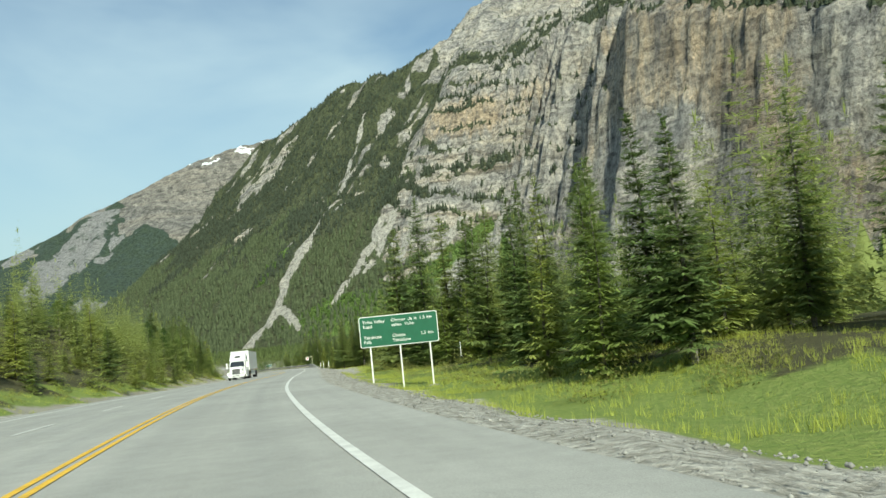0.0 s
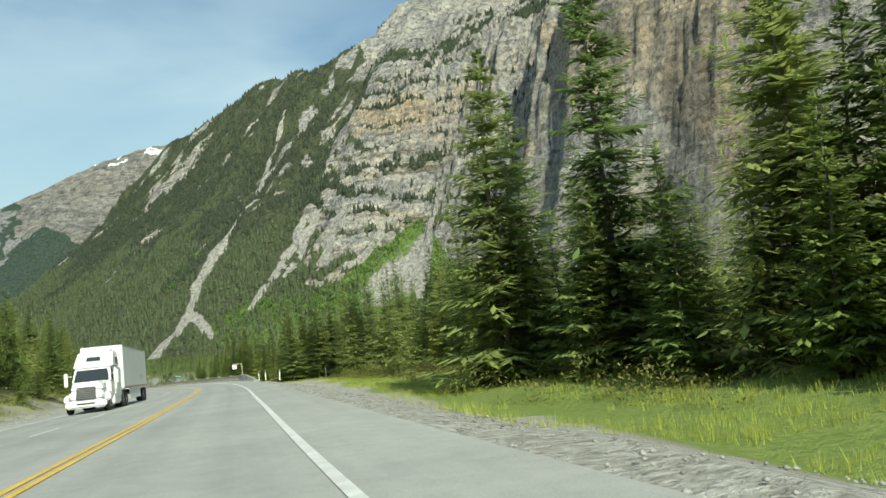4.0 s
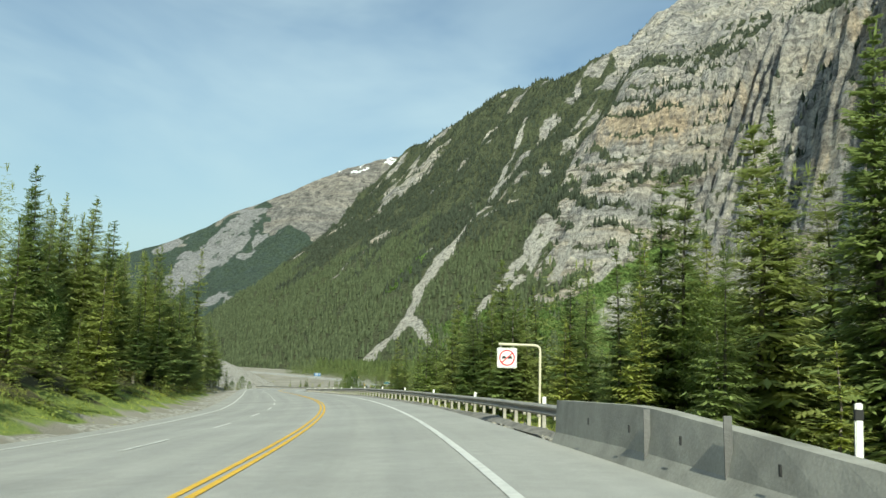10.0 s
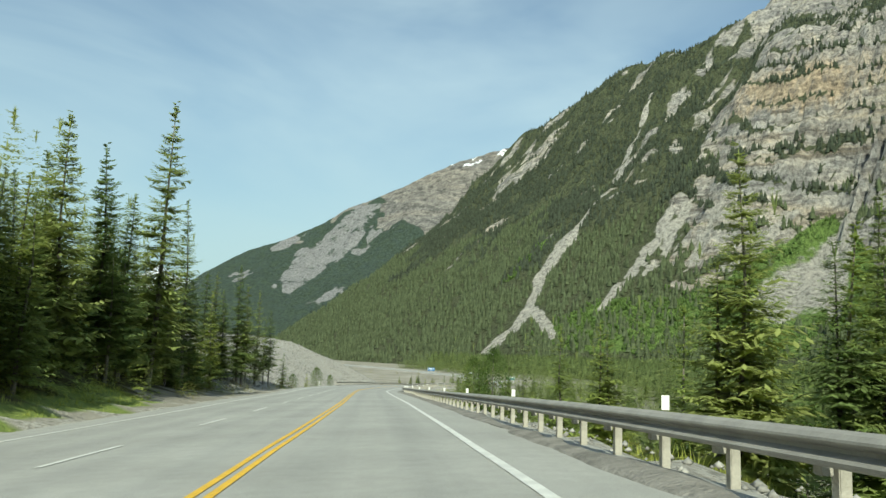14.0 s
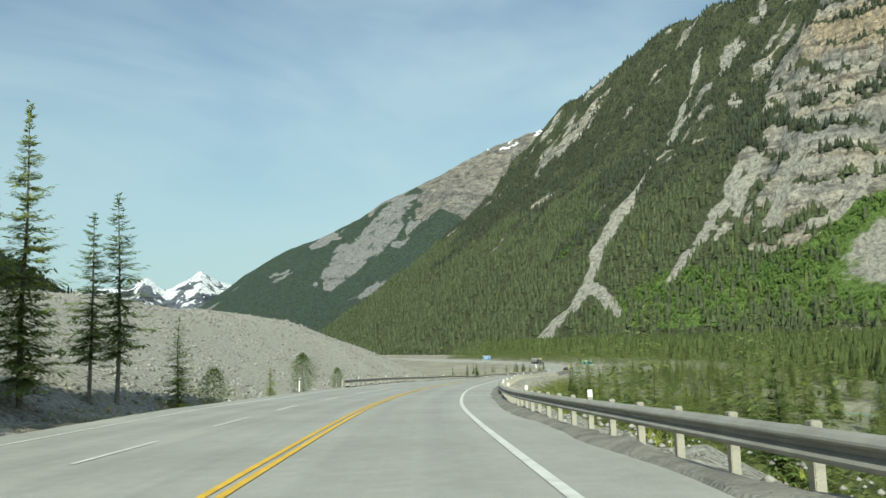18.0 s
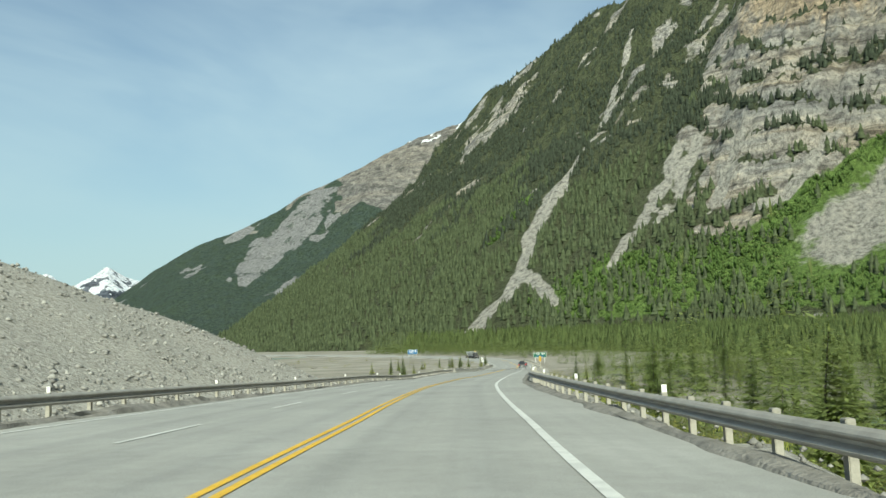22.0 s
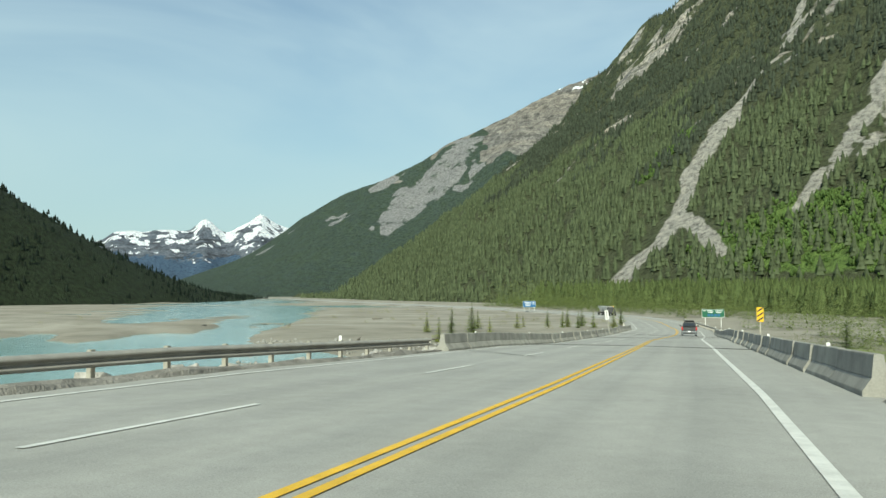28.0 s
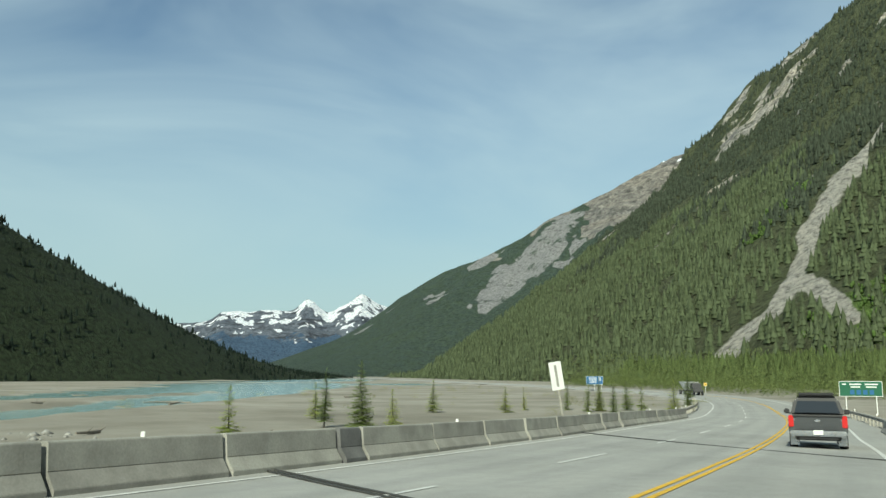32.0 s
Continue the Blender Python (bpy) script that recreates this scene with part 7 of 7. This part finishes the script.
def pickup(m):
    e = empty("pickup_truck", m, "grey crew-cab pickup truck with a black canopy and roof box", "truck")
    bm = bmesh.new()
    hexa(bm, (0.96, -2.85, 2.8, 0.5), (1.0, -2.9, 2.85, 0.95), 0.05)
    hexa(bm, (1.0, -2.9, 1.35, 0.95), (0.96, -2.86, 1.3, 1.22), 0.05)
    hexa(bm, (0.98, 1.3, 2.85, 0.95), (0.9, 1.3, 2.7, 1.2), 0.06)
    part("body", bm, M_GREY, e, "grey metallic body")
    bm = bmesh.new()
    hexa(bm, (0.93, -0.75, 1.45, 1.2), (0.74, -0.55, 0.75, 1.86), 0.07)
    part("cab", bm, M_GREY, e)
    bm = bmesh.new()
    hexa(bm, (0.92, -2.86, -0.75, 1.22), (0.72, -2.55, -0.78, 1.84), 0.07)
    part("canopy", bm, M_BLACK, e, "black bed canopy")
    bm = bmesh.new()
    hexa(bm, (0.76, -2.873, -2.84, 1.3), (0.64, -2.66, -2.63, 1.73), 0.02)
    part("rear_window", bm, M_GLASS, e, "dark rear glass")
    for sx in (-1, 1):
        bm = bmesh.new()
        hexa(bm, (0.008, -0.6, 1.15, 1.28), (0.008, -0.45, 0.72, 1.74))
        w = part("side_window", bm, M_GLASS, e, "dark side glass")
        w.matrix_basis = pose(sx * 0.845, 0, 0)
    bm = bmesh.new()
    hexa(bm, (0.72, 1.36, 1.42, 1.26), (0.62, 0.84, 0.9, 1.76))
    part("windscreen", bm, M_GLASS, e)
    bm = bmesh.new()
    box(bm, 0, -2.895, 0.95, 1.5, 0.05, 0.5, 0.03)
    box(bm, 0, -2.92, 0.84, 1.2, 0.03, 0.1, 0.012)
    t = part("tailgate", bm, mat("silver_grey_paint", (0.1, 0.104, 0.108), 0.3, metal=0.5, vary=0.08, scale=1, bump=0.02), e, "lighter grey tailgate")
    bm = bmesh.new()
    cyl(bm, (0, -2.945, 1.03), (0, -2.92, 1.03), 0.1, 0.1, 20)
    for v in bm.verts:
        v.co.z = 1.03 + (v.co.z - 1.03) * 0.45
    part("emblem", bm, M_CHROME, t, "plain oval emblem")
    bm = bmesh.new()
    box(bm, 0, -2.93, 1.185, 1.66, 0.06, 0.07, 0.02)
    part("tailgate_trim", bm, M_BLACK, e)
    for sx in (-1, 1):
        bm = bmesh.new()
        box(bm, sx * 0.885, -2.88, 1.0, 0.17, 0.1, 0.42, 0.025)
        part("tail_light", bm, M_LAMP, e, "red tail light")
        bm = bmesh.new()
        box(bm, sx * 1.12, 1.05, 1.32, 0.22, 0.14, 0.2, 0.04)
        box(bm, sx * 1.0, 1.05, 1.24, 0.12, 0.05, 0.05, 0.01)
        part("mirror", bm, M_BLACK, e, "black door mirror")
        bm = bmesh.new()
        box(bm, sx * 0.8, -2.28, 0.3, 0.3, 0.02, 0.34, 0.006)
        part("mud_flap", bm, M_CHROME, e, "bright mud flap")
        for y in (-1.85, 1.85):
            wheel(e, sx * 0.84, y, 0.4, 0.28)
        for y in (0.15, -0.95):
            bm = bmesh.new()
            box(bm, sx * 1.005, y, 1.08, 0.02, 0.16, 0.03, 0.006)
            part("door_handle", bm, M_BLACK, e)
    bm = bmesh.new()
    box(bm, 0, -3.0, 0.58, 1.9, 0.16, 0.2, 0.05)
    b = part("rear_bumper", bm, M_CHROME, e, "chrome rear bumper")
    bm = bmesh.new()
    box(bm, 0, -3.085, 0.62, 0.32, 0.012, 0.16, 0.004)
    part("plate", bm, M_SIGNW, b, "white plate with no writing")
    bm = bmesh.new()
    box(bm, 0, -2.9, 0.42, 1.3, 0.1, 0.12, 0.02)
    cyl(bm, (0, -3.12, 0.46), (0, -2.9, 0.46), 0.05, 0.05, 10)
    part("hitch", bm, M_BLACK, e, "black tow hitch")
    bm = bmesh.new()
    box(bm, 0, -0.2, 0.42, 1.5, 4.9, 0.2, 0.03)
    part("underbody", bm, M_BLACK, e)
    bm = bmesh.new()
    box(bm, 0, -0.9, 1.98, 1.25, 1.9, 0.12, 0.04)
    for y in (-1.6, -0.2):
        box(bm, 0, y, 1.88, 1.3, 0.06, 0.08, 0.01)
    part("roof_box", bm, M_BLACK, e, "black roof box on bars")
    return e


pickup(on_slope(np.float64(627.5), np.float64(1.9), 0.0))


def sedan(m):
    e = empty("car", m, "dark sedan driving in the lane ahead", "car")
    bm = bmesh.new()
    hexa(bm, (0.88, -2.3, 2.3, 0.3), (0.9, -2.32, 2.3, 0.72), 0.1)
    hexa(bm, (0.88, -2.3, 2.2, 0.68), (0.8, -2.2, 2.0, 0.94), 0.08)
    part("body", bm, M_DARKCAR, e)
    bm = bmesh.new()
    hexa(bm, (0.78, -1.7, 0.95, 0.92), (0.58, -0.95, 0.2, 1.42), 0.09)
    part("cabin", bm, M_DARKCAR, e)
    bm = bmesh.new()
    hexa(bm, (0.66, -1.62, -1.56, 0.99), (0.52, -1.06, -1.0, 1.36))
    part("rear_window", bm, M_GLASS, e)
    bm = bmesh.new()
    hexa(bm, (0.66, 0.86, 0.92, 0.99), (0.52, 0.26, 0.32, 1.36))
    part("windscreen", bm, M_GLASS, e)
    bm = bmesh.new()
    box(bm, 0, -2.33, 0.55, 0.34, 0.02, 0.14, 0.004)
    part("plate", bm, M_SIGNW, e, "white plate with no writing")
    for sx in (-1, 1):
        bm = bmesh.new()
        box(bm, sx * 0.68, -2.28, 0.8, 0.34, 0.08, 0.14, 0.02)
        part("tail_light", bm, M_LAMP, e)
        bm = bmesh.new()
        box(bm, sx * 0.98, 0.55, 0.98, 0.16, 0.1, 0.12, 0.03)
        part("mirror", bm, M_DARKCAR, e)
        for y in (-1.4, 1.4):
            wheel(e, sx * 0.78, y, 0.33, 0.22)
    return e


sedan(on_slope(np.float64(662), np.float64(2.0), 0.0))


def semi(m):
    """A white sleeper tractor and box trailer; front at y = 0, the rest behind it."""
    e = empty("semi_truck", m, "white sleeper-cab semi truck with a long white box trailer", "truck")
    bm = bmesh.new()
    hexa(bm, (0.92, -2.5, -0.15, 0.75), (0.9, -2.5, -0.25, 1.3), 0.1)
    hexa(bm, (0.9, -2.5, -0.28, 1.28), (0.72, -2.5, -0.75, 1.78), 0.12)
    part("hood", bm, M_TRUCKW, e, "sloping white hood")
    bm = bmesh.new()
    hexa(bm, (1.1, -3.95, -2.2, 0.75), (1.1, -3.95, -2.25, 1.75), 0.05)
    hexa(bm, (1.1, -3.95, -2.2, 1.72), (1.02, -3.95, -2.85, 2.6), 0.08)
    part("cab", bm, M_TRUCKW, e)
    bm = bmesh.new()
    hexa(bm, (1.2, -6.1, -3.9, 0.75), (1.2, -6.1, -3.9, 2.6), 0.06)
    hexa(bm, (1.16, -6.1, -2.75, 2.55), (1.0, -6.0, -4.2, 3.75), 0.16)
    part("sleeper", bm, M_TRUCKW, e, "tall white sleeper with roof fairing")
    bm = bmesh.new()
    hexa(bm, (0.98, -2.3, -2.22, 1.82), (0.9, -2.84, -2.76, 2.52), 0.03)
    part("windscreen", bm, M_GLASS, e, "dark windscreen")
    bm = bmesh.new()
    hexa(bm, (0.42, -3.3, -3.24, 3.1), (0.36, -3.62, -3.56, 3.3))
    part("roof_window", bm, M_GLASS, e)
    for sx in (-1, 1):
        bm = bmesh.new()
        box(bm, sx * 1.1, -3.1, 2.15, 0.03, 0.9, 0.68, 0.01)
        part("side_window", bm, M_GLASS, e)
        bm = bmesh.new()
        box(bm, sx * 1.14, -4.7, 3.0, 0.06, 0.5, 0.42, 0.02)
        part("side_window", bm, M_GLASS, e)
        bm = bmesh.new()
        hexa(bm, (0.17, -0.75, -0.2, 0.82), (0.13, -1.1, -0.42, 1.22), 0.03)
        h = part("headlight", bm, mat("clear_headlamp", (0.3, 0.31, 0.32), 0.1, vary=0.1, scale=9, bump=0.0), e, "clear headlight")
        h.matrix_basis = pose(sx * 0.82, 0, 0)
        bm = bmesh.new()
        box(bm, sx * 1.42, -2.35, 2.0, 0.2, 0.14, 0.8, 0.03)
        cyl(bm, (sx * 1.1, -2.4, 2.2), (sx * 1.4, -2.35, 2.2), 0.025, 0.025, 6)
        part("mirror", bm, M_TRUCKW, e, "tall white mirror")
        bm = bmesh.new()
        box(bm, sx * 0.95, -0.9, 1.55, 0.05, 0.12, 0.28, 0.02)
        part("hood_mirror", bm, M_BLACK, e)
        bm = bmesh.new()
        hexa(bm, (0.28, -1.9, -0.5, 0.62), (0.26, -1.75, -0.6, 1.12), 0.1)
        f = part("fender", bm, M_TRUCKW, e)
        f.matrix_basis = pose(sx * 1.0, 0, 0)
        bm = bmesh.new()
        box(bm, sx * 1.08, -4.1, 0.62, 0.26, 3.0, 0.62, 0.08)
        part("side_fairing", bm, M_TRUCKW, e)
        wheel(e, sx * 1.03, -1.2, 0.52, 0.3)
        for y in (-6.7, -8.0):
            wheel(e, sx * 0.98, y, 0.52, 0.55)
        for y in (-18.6, -19.9):
            wheel(e, sx * 0.98, y, 0.52, 0.55)
    bm = bmesh.new()
    hexa(bm, (0.55, -0.24, -0.1, 0.8), (0.5, -0.4, -0.24, 1.5), 0.03)
    gr = part("grille", bm, M_BLACK, e, "dark radiator grille")
    for k in range(6):
        bm = bmesh.new()
        box(bm, 0, -0.11 - 0.022 * k, 0.86 + 0.11 * k, 0.98, 0.02, 0.02)
        part("slat", bm, M_CHROME, gr)
    bm = bmesh.new()
    box(bm, 0, -0.17, 1.15, 1.1, 0.02, 0.05, 0, Matrix.Translation((0, -0.02, 1.15)) @ Matrix.Rotation(radians(-32), 4, "Y") @ Matrix.Translation((0, 0, -1.15)))
    part("grille_bar", bm, M_CHROME, gr, "chrome diagonal bar")
    bm = bmesh.new()
    hexa(bm, (1.1, -0.6, 0.0, 0.32), (1.12, -0.6, 0.02, 0.74), 0.09)
    bp = part("bumper", bm, M_TRUCKW, e, "white wrap-round bumper")
    bm = bmesh.new()
    box(bm, 0, 0.0, 0.56, 1.0, 0.04, 0.1, 0.01)
    part("air_slot", bm, M_BLACK, bp)
    bm = bmesh.new()
    box(bm, 0, -5.0, 0.65, 0.9, 8.6, 0.3, 0.03)
    part("frame", bm, M_BLACK, e)
    bm = bmesh.new()
    box(bm, 0, -13.8, 2.62, 2.58, 14.2, 2.86, 0.04)
    tr = part("trailer", bm, M_TRUCKW, e, "long white trailer box")
    bm = bmesh.new()
    for sx in (-1, 1):
        box(bm, sx * 1.295, -13.8, 1.24, 0.02, 14.1, 0.14)
    part("lower_rail", bm, M_STEEL, tr)
    for sx in (-1, 1):
        bm = bmesh.new()
        box(bm, sx * 1.22, -13.2, 0.78, 0.03, 6.6, 0.72, 0.01)
        part("side_skirt", bm, M_TRUCKW, tr)
        bm = bmesh.new()
        box(bm, sx * 1.293, -13.8, 3.99, 0.016, 14.1, 0.1, 0.004)
        part("top_rail", bm, M_STEEL, tr, "grey aluminium top rail")
        for j in range(11):
            bm = bmesh.new()
            box(bm, sx * 1.29, -7.4 - 1.27 * j, 2.66, 0.003, 0.012, 2.6)
            part("panel_seam", bm, M_TRUCKW, tr)
        for j in range(9):
            bm = bmesh.new()
            box(bm, sx * 1.306, -7.6 - 1.55 * j, 1.25, 0.004, 0.3, 0.05)
            part("reflective_tape", bm, M_RED, tr, "red reflective tape")
        bm = bmesh.new()
        v = [bm.verts.new((sx * 1.294, -17.0 + 0.19 * math.cos(q), 1.95 + 0.27 * math.sin(q))) for q in (0, math.pi / 2, math.pi, 1.5 * math.pi)]
        bm.faces.new(v)
        bmesh.ops.solidify(bm, geom=bm.faces[:], thickness=0.004)
        part("placard_holder", bm, M_STEEL, tr, "grey diamond placard holder")
    bm = bmesh.new()
    box(bm, 0, -19.2, 0.85, 1.6, 2.8, 0.35, 0.04)
    part("bogie", bm, M_BLACK, tr)
    return e


semi(on_slope(np.float64(117.5), np.float64(-5.4), 0.0, 180.0) @ pose(0, 0, 0))


def hopper_truck(m):
    e = empty("gravel_truck", m, "dark tractor hauling two white gravel hoppers", "truck")
    bm = bmesh.new()
    hexa(bm, (1.05, -3.6, 0.0, 0.8), (1.0, -3.5, -0.3, 1.5), 0.1)
    hexa(bm, (1.05, -4.2, -1.4, 1.45), (0.95, -4.1, -2.0, 2.7), 0.1)
    part("cab", bm, M_BLACK, e, "black cab")
    bm = bmesh.new()
    hexa(bm, (0.9, -1.75, -1.7, 1.75), (0.85, -2.03, -1.97, 2.5))
    part("windscreen", bm, M_GLASS, e)
    for y in (-8.2, -14.2):
        bm = bmesh.new()
        hexa(bm, (0.5, y - 1.0, y + 1.0, 1.1), (1.28, y - 2.9, y + 2.9, 3.0), 0.03)
        part("hopper", bm, M_TRUCKW, e, "white tapered gravel hopper")
    bm = bmesh.new()
    box(bm, 0, -9.4, 0.85, 1.0, 16, 0.28, 0.03)
    part("frame", bm, M_BLACK, e)
    for sx in (-1, 1):
        for y in (-0.9, -4.6, -5.8, -10.5, -11.7, -16.0, -17.2):
            wheel(e, sx * 1.0, y, 0.5, 0.35)
    return e


hopper_truck(on_slope(np.float64(786), np.float64(-2.0), 0.0, 180.0))
